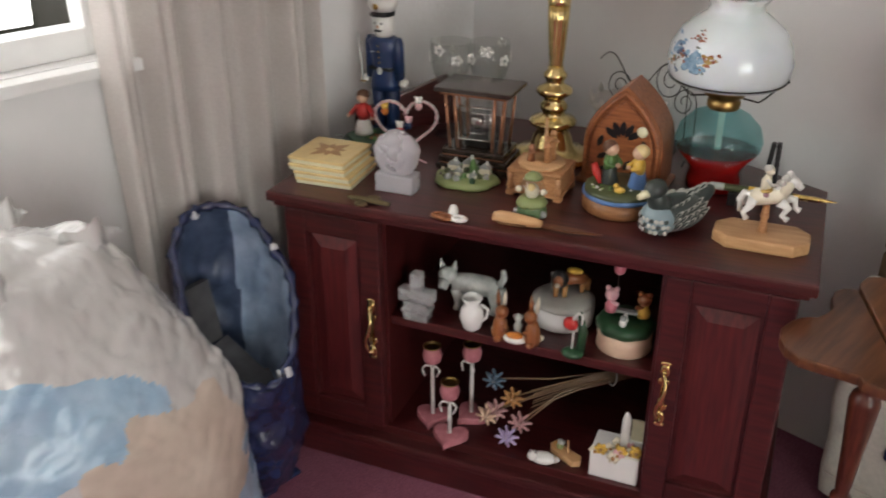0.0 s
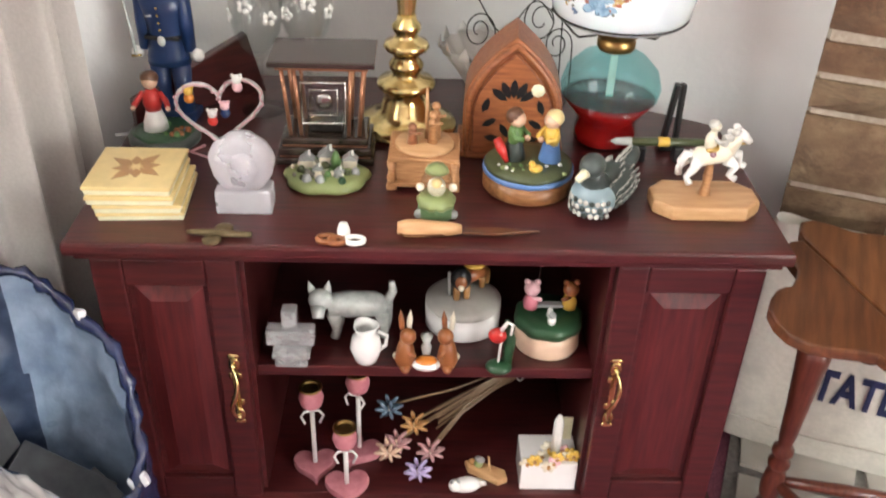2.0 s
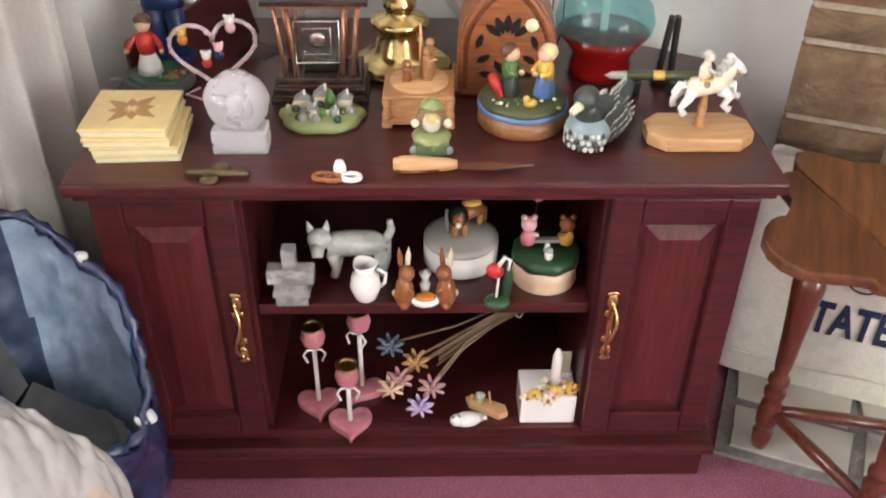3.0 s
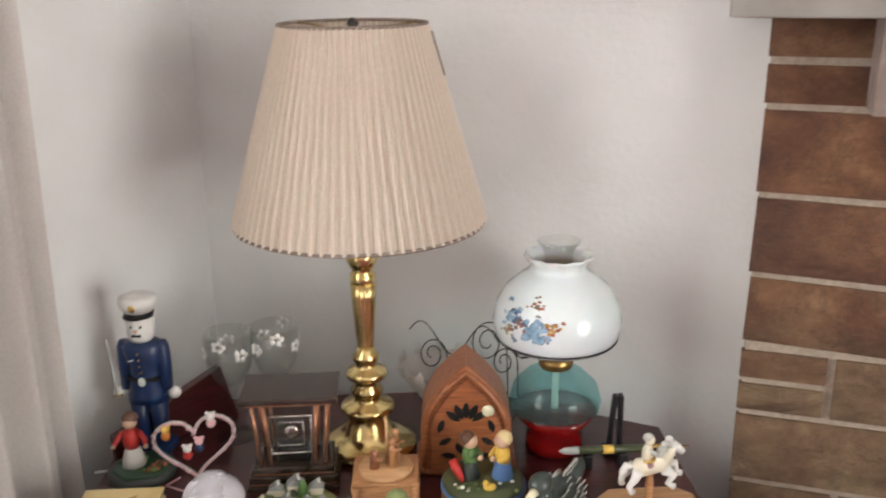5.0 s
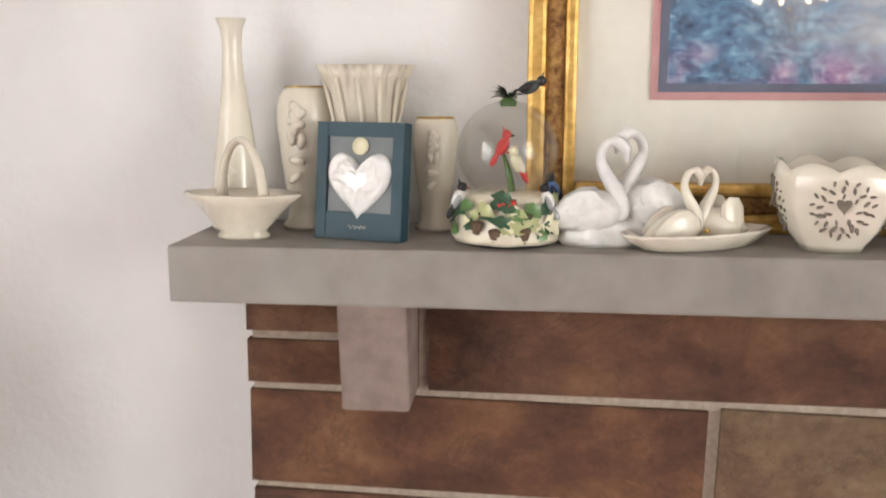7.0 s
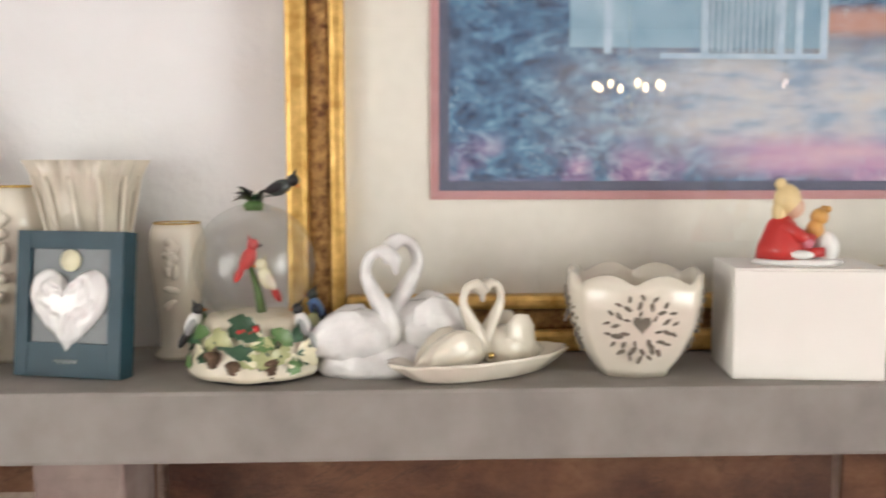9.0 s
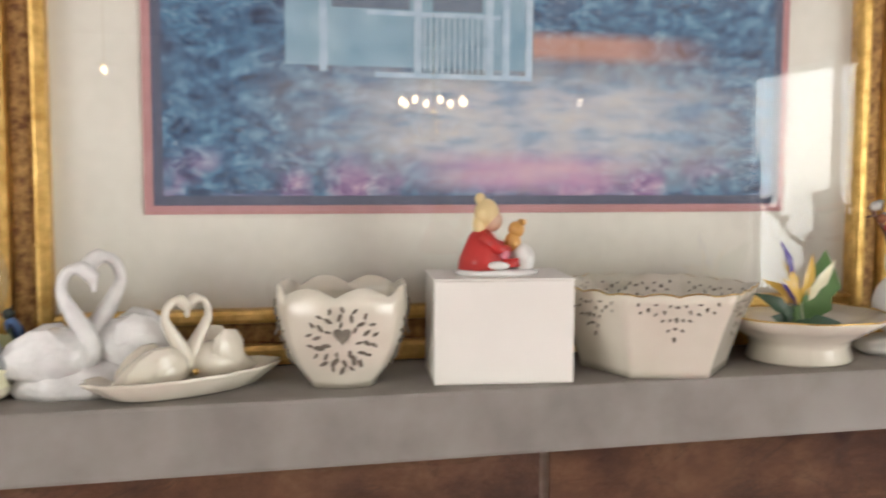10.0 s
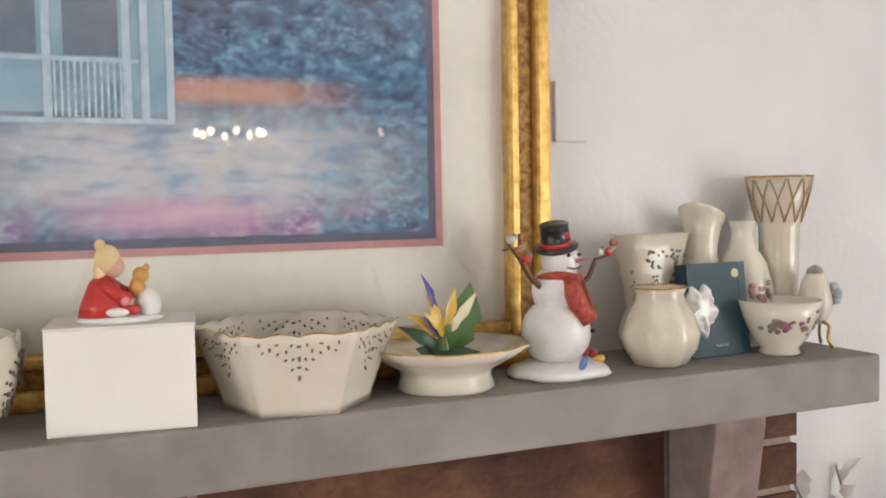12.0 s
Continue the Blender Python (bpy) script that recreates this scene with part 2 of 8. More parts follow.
# ---- building helpers ----
Z0 = Matrix.Identity(4)


class Build:
    """Shapes that are gathered into one mesh, each with its material."""

    def __init__(self):
        self.bm, self.mats = bmesh.new(), []

    def slot(self, mat):
        if mat not in self.mats:
            self.mats.append(mat)
        return self.mats.index(mat)

    def take(self, verts, mat, m=Z0, smooth=True):
        faces = {f for v in verts for f in v.link_faces}
        for f in faces:
            f.material_index, f.smooth = self.slot(mat), smooth
        bmesh.ops.transform(self.bm, matrix=m, verts=list(verts))
        return self

    def box(self, mat, size, at=(0, 0, 0), bevel=0.002, m=Z0, taper=1.0):
        """A bevelled box that stands on its place."""
        v = bmesh.ops.create_cube(self.bm, size=1)["verts"]
        for w in v:
            k = taper if w.co.z > 0 else 1.0
            w.co = Vector((w.co.x * size[0] * k + at[0], w.co.y * size[1] * k + at[1], (w.co.z + 0.5) * size[2] + at[2]))
        if bevel:
            e = list({e for w in v for e in w.link_edges})
            r = bmesh.ops.bevel(self.bm, geom=e, offset=min(bevel, min(size) * 0.45), segments=2, affect="EDGES", profile=0.6)
            v = list({w for f in r["faces"] for w in f.verts} | {w for w in v if w.is_valid})
            v = list(self.island(v))
        return self.take(v, mat, m, False)

    def island(self, verts):
        seen, todo = set(verts), list(verts)
        while todo:
            for e in todo.pop().link_edges:
                for w in e.verts:
                    if w not in seen:
                        seen.add(w)
                        todo.append(w)
        return seen

    def lathe(self, mat, profile, at=(0, 0, 0), n=28, m=Z0, wave=None, smooth=True, squash=1.0):
        """A turned shape from radii and heights. wave(angle, height): a factor on the radius."""
        rings, out = [], []
        for r, z in profile:
            ring = []
            for k in range(n):
                a = 2 * math.pi * k / n
                q = r * (wave(a, z) if wave else 1)
                ring.append(self.bm.verts.new((at[0] + q * math.cos(a), at[1] + q * math.sin(a) * squash, at[2] + z)))
            rings.append(ring)
            out += ring
        for a, b in zip(rings, rings[1:]):
            for k in range(n):
                self.bm.faces.new((a[k], a[(k + 1) % n], b[(k + 1) % n], b[k]))
        if profile[0][0] > 1e-5:
            self.bm.faces.new(rings[0][::-1])
        if profile[-1][0] > 1e-5:
            self.bm.faces.new(rings[-1])
        return self.take(out, mat, m, smooth)

    def ball(self, mat, r, at, scale=(1, 1, 1), turn=(0, 0, 0), seg=14):
        v = bmesh.ops.create_uvsphere(self.bm, u_segments=seg, v_segments=max(6, seg * 2 // 3), radius=r)["verts"]
        return self.take(v, mat, pose(*at, *turn) @ Matrix.Diagonal((*scale, 1)))

    def tube(self, mat, points, r, n=7, m=Z0, closed=False):
        """A round bar along points; r: one radius or one for each point."""
        pts = [Vector(p) for p in points]
        rs = list(r) if isinstance(r, (list, tuple)) else [r] * len(pts)
        rings, out, side = [], [], None
        for k, p in enumerate(pts):
            a, b = pts[k - 1] if k or closed else p, pts[(k + 1) % len(pts)] if k + 1 < len(pts) or closed else p
            way = (b - a).normalized()
            side = side if side and abs(side.dot(way)) < 0.95 else way.orthogonal()
            side = (side - way * side.dot(way)).normalized()
            other = way.cross(side)
            ring = [self.bm.verts.new(p + rs[k] * (math.cos(2 * math.pi * j / n) * side + math.sin(2 * math.pi * j / n) * other)) for j in range(n)]
            rings.append(ring)
            out += ring
        for a, b in list(zip(rings, rings[1:])) + ([(rings[-1], rings[0])] if closed else []):
            for j in range(n):
                self.bm.faces.new((a[j], a[(j + 1) % n], b[(j + 1) % n], b[j]))
        if not closed:
            self.bm.faces.new(rings[0][::-1])
            self.bm.faces.new(rings[-1])
        return self.take(out, mat, m)

    def slab(self, mat, outline, z0, z1, m=Z0, bevel=0.0, smooth=False):
        """An outline in x and y, raised from z0 to z1."""
        low = [self.bm.verts.new((x, y, z0)) for x, y in outline]
        top = [self.bm.verts.new((x, y, z1)) for x, y in outline]
        n = len(low)
        fs = [self.bm.faces.new(low[::-1]), self.bm.faces.new(top)]
        fs += [self.bm.faces.new((low[k], low[(k + 1) % n], top[(k + 1) % n], top[k])) for k in range(n)]
        bmesh.ops.recalc_face_normals(self.bm, faces=fs)
        v = low + top
        if bevel:
            e = list({e for w in top for e in w.link_edges if e.verts[0] in top and e.verts[1] in top} | {e for w in low for e in w.link_edges if e.verts[0] in low and e.verts[1] in low})
            r = bmesh.ops.bevel(self.bm, geom=e, offset=bevel, segments=2, affect="EDGES", profile=0.6)
            v = list(self.island([w for w in v if w.is_valid] + [w for f in r["faces"] for w in f.verts]))
        return self.take(v, mat, m, smooth)

    def sheet(self, mat, fn, nu, nv, m=Z0, closed=False, thick=0.0):
        """A surface fn(a, b) over the unit square."""
        g = [[self.bm.verts.new(fn(i / (nu if closed else nu - 1), j / (nv - 1))) for j in range(nv)] for i in range(nu)]
        fs = []
        for i in range(nu if closed else nu - 1):
            for j in range(nv - 1):
                a, b = g[i], g[(i + 1) % nu]
                fs.append(self.bm.faces.new((a[j], b[j], b[j + 1], a[j + 1])))
        v = [w for row in g for w in row]
        if thick:
            bmesh.ops.recalc_face_normals(self.bm, faces=fs)
            r = bmesh.ops.solidify(self.bm, geom=fs, thickness=thick)
            v = list(self.island(v))
        return self.take(v, mat, m)

    def done(self, name, parent=None, label="", m=Z0):
        me = bpy.data.meshes.new(name)
        self.bm.normal_update()
        self.bm.to_mesh(me)
        self.bm.free()
        for k in self.mats:
            me.materials.append(MATS[k])
        ob = new(name, me)
        ob.parent = parent
        ob.matrix_basis = m
        return tagged(ob, label)


def thing(name, label, category, m=Z0, group="", kind=""):
    ob = new(name)
    ob.empty_display_size = 0.05
    ob.matrix_basis = m
    return tagged(ob, label, category, group, kind)


TOP, SHELF, DECK, MANTEL = 0.615, 0.366, 0.108, 1.4275
CAB_X, CAB_Y, CAB_TURN = 0.984, 1.469, -68.0


def on_cabinet(u, v, z=TOP, turn=0.0):
    """A place on the cabinet: u along its front, v towards its back."""
    return pose(CAB_X + 0.3746 * u + 0.9272 * v, CAB_Y - 0.9272 * u + 0.3746 * v, z, 0, 0, CAB_TURN + turn)


def on_mantel(y, x, turn=0.0, z=MANTEL):
    return pose(x, y, z, 0, 0, -90 + turn)


def ellipse(rx, ry, n=28, a0=0.0):
    return [(rx * math.cos(a0 + 2 * math.pi * k / n), ry * math.sin(a0 + 2 * math.pi * k / n)) for k in range(n)]


# ---- the room ----
WALL_X, WALL_Y, WEST, SOUTH, HIGH = 1.80, 1.69, -4.5, -3.2, 2.7


def wall_with_hole(name, label, length, m, hole=None, thick=0.16):
    """A wall along x from 0 to length, its face at y = 0, with one opening (x0, x1, z0, z1)."""
    b = Build()
    runs = [(0, length, 0, HIGH)]
    if hole:
        x0, x1, z0, z1 = hole
        runs = [(0, x0, 0, HIGH), (x1, length, 0, HIGH), (x0, x1, 0, z0), (x0, x1, z1, HIGH)]
    for a, c, z0, z1 in runs:
        if c - a > 0 and z1 - z0 > 0:
            b.box("wall_paint", (c - a, thick, z1 - z0), ((a + c) / 2, thick / 2, z0), 0)
    return tagged(b.done(name, None, label, m), kind="structure")


wall_with_hole("wall_north", "white textured plaster wall with a window", 6.3, pose(WEST, WALL_Y, 0), (3.8, 5.36, 0.86, 2.12))
wall_with_hole("wall_east", "white textured plaster wall behind the fireplace", 5.05, pose(WALL_X, WALL_Y + 0.16, 0, 0, 0, -90))
wall_with_hole("wall_south", "white plaster wall with a wide window", 6.3, pose(WALL_X, SOUTH, 0, 0, 0, 180), (1.9, 4.1, 0.3, 2.35))
wall_with_hole("wall_west", "plain white plaster wall", 4.89, pose(WEST, SOUTH, 0, 0, 0, 90))
tagged(Build().box("carpet", (WALL_X - WEST + 0.32, 5.21, 0.1), ((WEST + WALL_X) / 2, (SOUTH + WALL_Y) / 2, -0.1), 0).done("floor", None, "worn burgundy carpet on the floor"), kind="structure")
tagged(Build().box("ceiling_paint", (WALL_X - WEST + 0.32, 5.21, 0.1), ((WEST + WALL_X) / 2, (SOUTH + WALL_Y) / 2, HIGH), 0).done("ceiling", None, "white stippled ceiling"), kind="structure")


def window(name, width, height, m, bars):
    w = thing(name, "white painted window with clear panes", "window", m, kind="structure")
    f = Build()
    for x in (-width / 2 + 0.025, width / 2 - 0.025):
        f.box("window_paint", (0.05, 0.06, height), (x, 0, 0))
    for z in (0, height - 0.05):
        f.box("window_paint", (width - 0.1, 0.06, 0.05), (0, 0, z))
    for k in range(1, bars):
        f.box("window_paint", (0.035, 0.05, height - 0.1), (-width / 2 + k * width / bars, 0, 0.05))
    f.done("window_frame", w)
    Build().box("window_paint", (width + 0.02, 0.1, 0.022), (0, -0.06, -0.024)).done("window_sill", w)
    pane = Build().box("pane_glass", (width - 0.1, 0.004, height - 0.1), (0, 0, 0.05), 0).done("pane", w)
    pane.visible_shadow = False


window("window_1", 1.56, 1.26, pose(0.08, WALL_Y + 0.07, 0.86), 2)
window("window_2", 2.2, 2.05, pose(-1.2, SOUTH - 0.07, 0.3, 0, 0, 180), 3)

# ---- curtains ----


def curtain(x0, x1, y, folds, seed):
    rng = random.Random(seed)
    ph = [rng.uniform(0, 6.28) for _ in range(3)]

    def fn(a, b):
        s = a + 0.012 * math.sin(9 * b + ph[0])
        d = 0.032 * math.sin(2 * math.pi * folds * s + ph[1]) + 0.014 * math.sin(2 * math.pi * folds * 2.3 * s + ph[2] + b)
        return (x0 + (x1 - x0) * s, y + d * (0.7 + 0.3 * b), 0.03 + 2.27 * b)

    c = thing("curtain", "pale grey-beige fabric curtain hanging in soft folds", "curtain", group="curtains at the window")
    Build().sheet("curtain_cloth", fn, 120, 14).done("fabric", c)
    for k in range(9):
        x = x0 + (x1 - x0) * (k + 0.5) / 9
        ring = [(x, y + 0.02 * math.cos(t), 2.32 + 0.02 * math.sin(t)) for t in [2 * math.pi * j / 12 for j in range(12)]]
        Build().tube("brass", ring, 0.002, 5, closed=True).done("curtain_ring", c)
    return c


curtain(0.79, 1.27, 1.635, 5.0, 3)
curtain(-0.95, -0.6, 1.635, 4.0, 5)
rod = thing("curtain_rod", "brass curtain rod above the window", "curtain rod")
Build().tube("brass", [(-1.15, 1.635, 2.32), (1.3, 1.635, 2.32)], 0.011, 12).done("pole", rod)
for x in (-1.17, 1.32):
    Build().ball("brass", 0.022, (x, 1.635, 2.32)).done("finial", rod)
for x in (-1.05, 1.2):
    Build().tube("brass", [(x, 1.635, 2.32), (x, 1.69, 2.32)], 0.008).done("bracket", rod)

# ---- the fireplace ----
BRICK_X, MANT_X, BR_N, BR_S, MT_N, MT_S, MT_LOW = 1.6875, 1.581, 0.575, -1.31, 0.635, -1.364, 1.357
fire = thing("fireplace", "brown sandstone fireplace with a grey stone mantel shelf", "fireplace", kind="structure")
Build().box("mortar", (WALL_X - BRICK_X - 0.008, BR_N - BR_S - 0.012, MT_LOW), ((BRICK_X + WALL_X) / 2 + 0.004, (BR_N + BR_S) / 2, 0), 0).done("mortar_core", fire)
Build().box("mantel_stone", (WALL_X - MANT_X, MT_N - MT_S, MANTEL - MT_LOW), ((MANT_X + WALL_X) / 2, (MT_N + MT_S) / 2, MT_LOW), 0.004).done("mantel_shelf", fire, "smooth grey stone shelf")
for y in (0.385, -1.112):
    b = Build()
    prof = [(0.0, 0.0), (0.086, 0.0), (0.088, 0.018), (0.105, 0.125), (0.105, 0.142), (0.0, 0.142)]
    b.slab("corbel_stone", [(-x, z) for x, z in prof], -0.043, 0.043, pose(BRICK_X + 0.002, y, 1.219, 90, 0, 0), 0.004)
    b.done("corbel", fire, "grey stone bracket")

# ---- the cabinet ----
W, D, BODY = 0.985, 0.6, 0.585
cab = thing("cabinet", "dark cherry wooden cabinet with two panelled doors and open shelves", "cabinet", on_cabinet(0, 0, 0))
plan = [(0.0, 0.0), (W, 0.0), (W, 0.40), (0.66, 0.585), (0.1, 0.585), (0.0, 0.52)]


def inset(d):
    return [(min(max(x, d), W - d), min(max(y, d), 0.585 - d)) for x, y in plan]


b = Build()
b.slab("mahogany", plan, 0.594, TOP, bevel=0.005)
b.slab("mahogany", inset(0.01), 0.583, 0.5945, bevel=0.003)
b.done("top", cab)
UL, UR, T = 0.222, 0.755, 0.018
b = Build()
b.box("mahogany", (T, 0.46, BODY - 0.07), (0.022 + T / 2, 0.265, 0.07), 0.001)
b.done("side_panel", cab)
Build().box("mahogany", (T, 0.35, BODY - 0.07), (W - 0.022 - T / 2, 0.21, 0.07), 0.001).done("side_panel", cab)
for u in (UL, UR):
    Build().box("mahogany", (T, 0.42, BODY - 0.11), (u, 0.25, 0.108), 0.001).done("divider", cab)
Build().box("dark_inside", (UR - UL, 0.01, BODY - 0.11), ((UL + UR) / 2, 0.46, 0.108), 0).done("back_panel", cab)
Build().box("mahogany", (UR - UL - T, 0.40, 0.02), ((UL + UR) / 2, 0.25, SHELF - 0.02), 0.003).done("shelf", cab)
Build().box("mahogany", (W - 0.06, 0.43, 0.02), (W / 2, 0.245, DECK - 0.0205), 0.002).done("bottom_board", cab)
b = Build()
b.box("mahogany", (W - 0.03, 0.45, 0.066), (W / 2, 0.24, 0), 0.003)
b.slab("mahogany", [(0.005, 0.0), (W - 0.005, 0.0), (W - 0.005, 0.43), (0.005, 0.46)], 0.066, 0.088, bevel=0.007)
b.done("plinth", cab)


def cabinet_door(x0, x1, handle_x):
    d = Build()
    z0, z1, y, fw = 0.105, 0.578, 0.028, 0.044
    d.box("mahogany", (x1 - x0, 0.02, z1 - z0), ((x0 + x1) / 2, y + 0.014, z0), 0.003)
    door = d.done("door", cab)
    for x in (x0 + fw / 2, x1 - fw / 2):
        Build().box("mahogany", (fw, 0.014, z1 - z0 - 0.002), (x, y, z0 + 0.001), 0.004).done("stile", door)
    for z in (z0 + 0.001, z1 - fw - 0.001):
        Build().box("mahogany", (x1 - x0 - 2 * fw, 0.0138, fw), ((x0 + x1) / 2, y, z), 0.003).done("rail", door)
    p = Build()
    a0, a1, c0, c1, s = x0 + fw, x1 - fw, z0 + fw, z1 - fw, 0.03
    q = [[(a0 + 0.002, y + 0.006, c0 + 0.002), (a1 - 0.002, y + 0.006, c0 + 0.002), (a1 - 0.002, y + 0.006, c1 - 0.002), (a0 + 0.002, y + 0.006, c1 - 0.002)], [(a0 + s, y - 0.004, c0 + s), (a1 - s, y - 0.004, c0 + s), (a1 - s, y - 0.004, c1 - s), (a0 + s, y - 0.004, c1 - s)]]
    lo, hi = [[p.bm.verts.new(w) for w in ring] for ring in q]
    for k in range(4):
        p.bm.faces.new((lo[k], lo[(k + 1) % 4], hi[(k + 1) % 4], hi[k]))
    p.bm.faces.new(hi)
    p.take(lo + hi, "mahogany_panel", smooth=False)
    p.done("raised_panel", door)
    h = Build()
    zc = 0.345
    for z, k in ((zc + 0.05, 1), (zc - 0.05, -1)):
        h.ball("brass", 0.009, (handle_x, y - 0.010, z), (1.0, 0.35, 1.5))
        h.ball("brass", 0.006, (handle_x, y - 0.010, z + 0.014 * k), (1.6, 0.3, 0.8))
        h.tube("brass", [(handle_x, y - 0.004, z), (handle_x, y - 0.02, z)], 0.004)
    h.box("brass", (0.009, 0.003, 0.12), (handle_x, y - 0.009, zc - 0.06), 0.001)
    bow = [(handle_x + 0.006 * math.sin(2 * math.pi * t), y - 0.02 - 0.012 * math.sin(math.pi * t), zc + 0.05 - 0.1 * t) for t in [k / 14 for k in range(15)]]
    h.tube("brass", bow, [0.0022 + 0.0018 * math.sin(math.pi * k / 14) for k in range(15)], 8)
    h.ball("brass", 0.0055, (handle_x, y - 0.03, zc), (1, 0.8, 1.4))
    for z in (zc + 0.026, zc - 0.026):
        for k in (-1, 1):
            h.ball("brass", 0.0042, (handle_x + 0.006 * k, y - 0.009, z), (1, 0.5, 1.5))
    h.done("handle", door, "ornate brass handle")


cabinet_door(0.024, UL + 0.002, 0.205)
cabinet_door(UR - 0.002, W - 0.024, 0.772)

# ---- brass table lamp ----
lamp = thing("table_lamp", "tall polished brass table lamp with a pleated beige shade", "lamp", on_cabinet(0.45, 0.375))
BP = [(0.0, 0.0), (0.08, 0.0), (0.085, 0.005), (0.083, 0.011), (0.066, 0.017), (0.05, 0.023), (0.042, 0.034), (0.038, 0.05), (0.03, 0.062), (0.034, 0.068), (0.046, 0.073), (0.048, 0.079), (0.044, 0.085), (0.026, 0.091), (0.022, 0.097), (0.027, 0.104), (0.028, 0.112), (0.022, 0.12), (0.02, 0.127), (0.033, 0.135), (0.037, 0.141), (0.034, 0.148), (0.021, 0.154), (0.017, 0.161), (0.023, 0.169), (0.023, 0.176), (0.016, 0.184), (0.015, 0.192)]
b = Build().lathe("brass", BP, n=40)
b.done("base", lamp)
stem = [(0.013, 0.19), (0.0125, 0.196), (0.0145, 0.215), (0.019, 0.28), (0.0205, 0.31)]
Build().lathe("brass", stem, n=48, wave=lambda a, z: 1 + 0.08 * math.cos(14 * a)).done("fluted_stem", lamp)
Build().lathe("brass", [(0.0205, 0.309), (0.022, 0.314), (0.022, 0.324), (0.017, 0.33), (0.021, 0.338), (0.0265, 0.35), (0.024, 0.366), (0.014, 0.38), (0.01, 0.4), (0.01, 0.42), (0.0, 0.42)], n=36).done("neck", lamp)
R0, R1, ZB, ZT = 0.206, 0.116, 0.420, 0.735


def pleat(a, b):
    r = R0 + (R1 - R0) * b
    return ((r * (1 + 0.022 * math.cos(76 * 2 * math.pi * a))) * math.cos(2 * math.pi * a), (r * (1 + 0.022 * math.cos(76 * 2 * math.pi * a))) * math.sin(2 * math.pi * a), ZB + (ZT - ZB) * b)


shade = Build().sheet("shade_cloth", pleat, 768, 3, closed=True).done("shade", lamp, "pleated beige fabric shade")
for r, z in ((R0, ZB), (R1, ZT)):
    Build().tube("shade_trim", [(r * math.cos(t), r * math.sin(t), z) for t in [2 * math.pi * k / 48 for k in range(48)]], 0.003, 6, closed=True).done("rim", shade)
b = Build()
for k in range(3):
    t = 2 * math.pi * k / 3 + 0.4
    b.tube("old_brass", [(0, 0, ZT - 0.012), (R1 * math.cos(t), R1 * math.sin(t), ZT)], 0.0016, 6)
b.done("spider", lamp)
Build().tube("old_brass", [(0, 0, 0.41), (0, 0, ZT - 0.008)], 0.003).done("harp", lamp)
Build().lathe("dark_metal", [(0.0, 0), (0.009, 0.001), (0.007, 0.007), (0.01, 0.013), (0.004, 0.02), (0, 0.022)], (0, 0, ZT - 0.012), 16).done("finial", lamp)
Build().ball("white_china", 0.03, (0, 0, 0.48), (1, 1, 1.3)).done("bulb", lamp)
Build().box("shade_trim", (0.003, 0.022, 0.07), (0.0, 0.0, 0), 0.001, pose(0.1415, -0.012, 0.655, 0, -15.9, 0)).done("tag", shade)

# ---- oil lamp ----
oil = thing("oil_lamp", "teal glass oil lamp with red oil and a rose-painted globe", "oil lamp", on_cabinet(0.778, 0.345))
Build().lathe("red_oil", [(0.0, 0.003), (0.05, 0.003), (0.05, 0.02), (0.045, 0.035), (0.052, 0.048), (0.0735, 0.0745), (0.0, 0.0745)], n=36).done("oil", oil, "clear red lamp oil")
Build().lathe("thin_glass", [(0.0, 0.0), (0.053, 0.0), (0.055, 0.004), (0.053, 0.02), (0.048, 0.034), (0.055, 0.047), (0.0765, 0.077), (0.0, 0.0775)], n=40).done("foot", oil, "clear glass foot")
Build().lathe("teal_glass", [(0.0745, 0.0785), (0.077, 0.079), (0.08, 0.095), (0.073, 0.12), (0.052, 0.142), (0.026, 0.155), (0.024, 0.165), (0.0, 0.166)], n=40).done("font", oil, "teal glass oil reservoir")
Build().box("canvas_white", (0.012, 0.003, 0.11), (0, 0, 0.05), 0.001).done("wick", oil)
b = Build().lathe("old_brass", [(0.027, 0.155), (0.03, 0.16), (0.03, 0.17), (0.026, 0.175), (0.036, 0.18), (0.038, 0.195), (0.036, 0.2), (0.02, 0.205)], n=30)
for s in (-1, 1):
    b.tube("dark_metal", [(0.033 * s, 0, 0.176), (0.06 * s, 0, 0.172), (0.07 * s, 0, 0.18), (0.095 * s, 0, 0.208), (0.106 * s, 0, 0.214), (0.103 * s, 0, 0.226)], 0.0018)
b.tube("dark_metal", [(0.103 * math.cos(t), 0.103 * math.sin(t), 0.214) for t in [2 * math.pi * k / 40 for k in range(40)]], 0.0015, 6, closed=True)
b.done("burner", oil)
G = [(0.098, 0.208), (0.106, 0.222), (0.11, 0.245), (0.104, 0.275), (0.088, 0.302), (0.064, 0.322), (0.05, 0.332), (0.047, 0.342), (0.052, 0.352), (0.058, 0.358), (0.055, 0.359), (0.044, 0.343), (0.047, 0.331), (0.061, 0.319), (0.085, 0.299), (0.101, 0.273), (0.107, 0.245), (0.103, 0.223), (0.096, 0.209)]
b = Build()
b.lathe("milk_glass", G, n=44, wave=lambda a, z: 1 + (0.05 * math.cos(12 * a) if z > 0.345 else 0))
globe = b.done("globe", oil, "white glass globe painted with blue roses")
b = Build()
rng = random.Random(4)


def on_globe(a, z):
    r = 0.111
    for (r0, z0), (r1, z1) in zip(G[:8], G[1:9]):
        if z0 <= z <= z1:
            r = r0 + (r1 - r0) * (z - z0) / (z1 - z0)
    return r * math.cos(a), r * math.sin(a), z


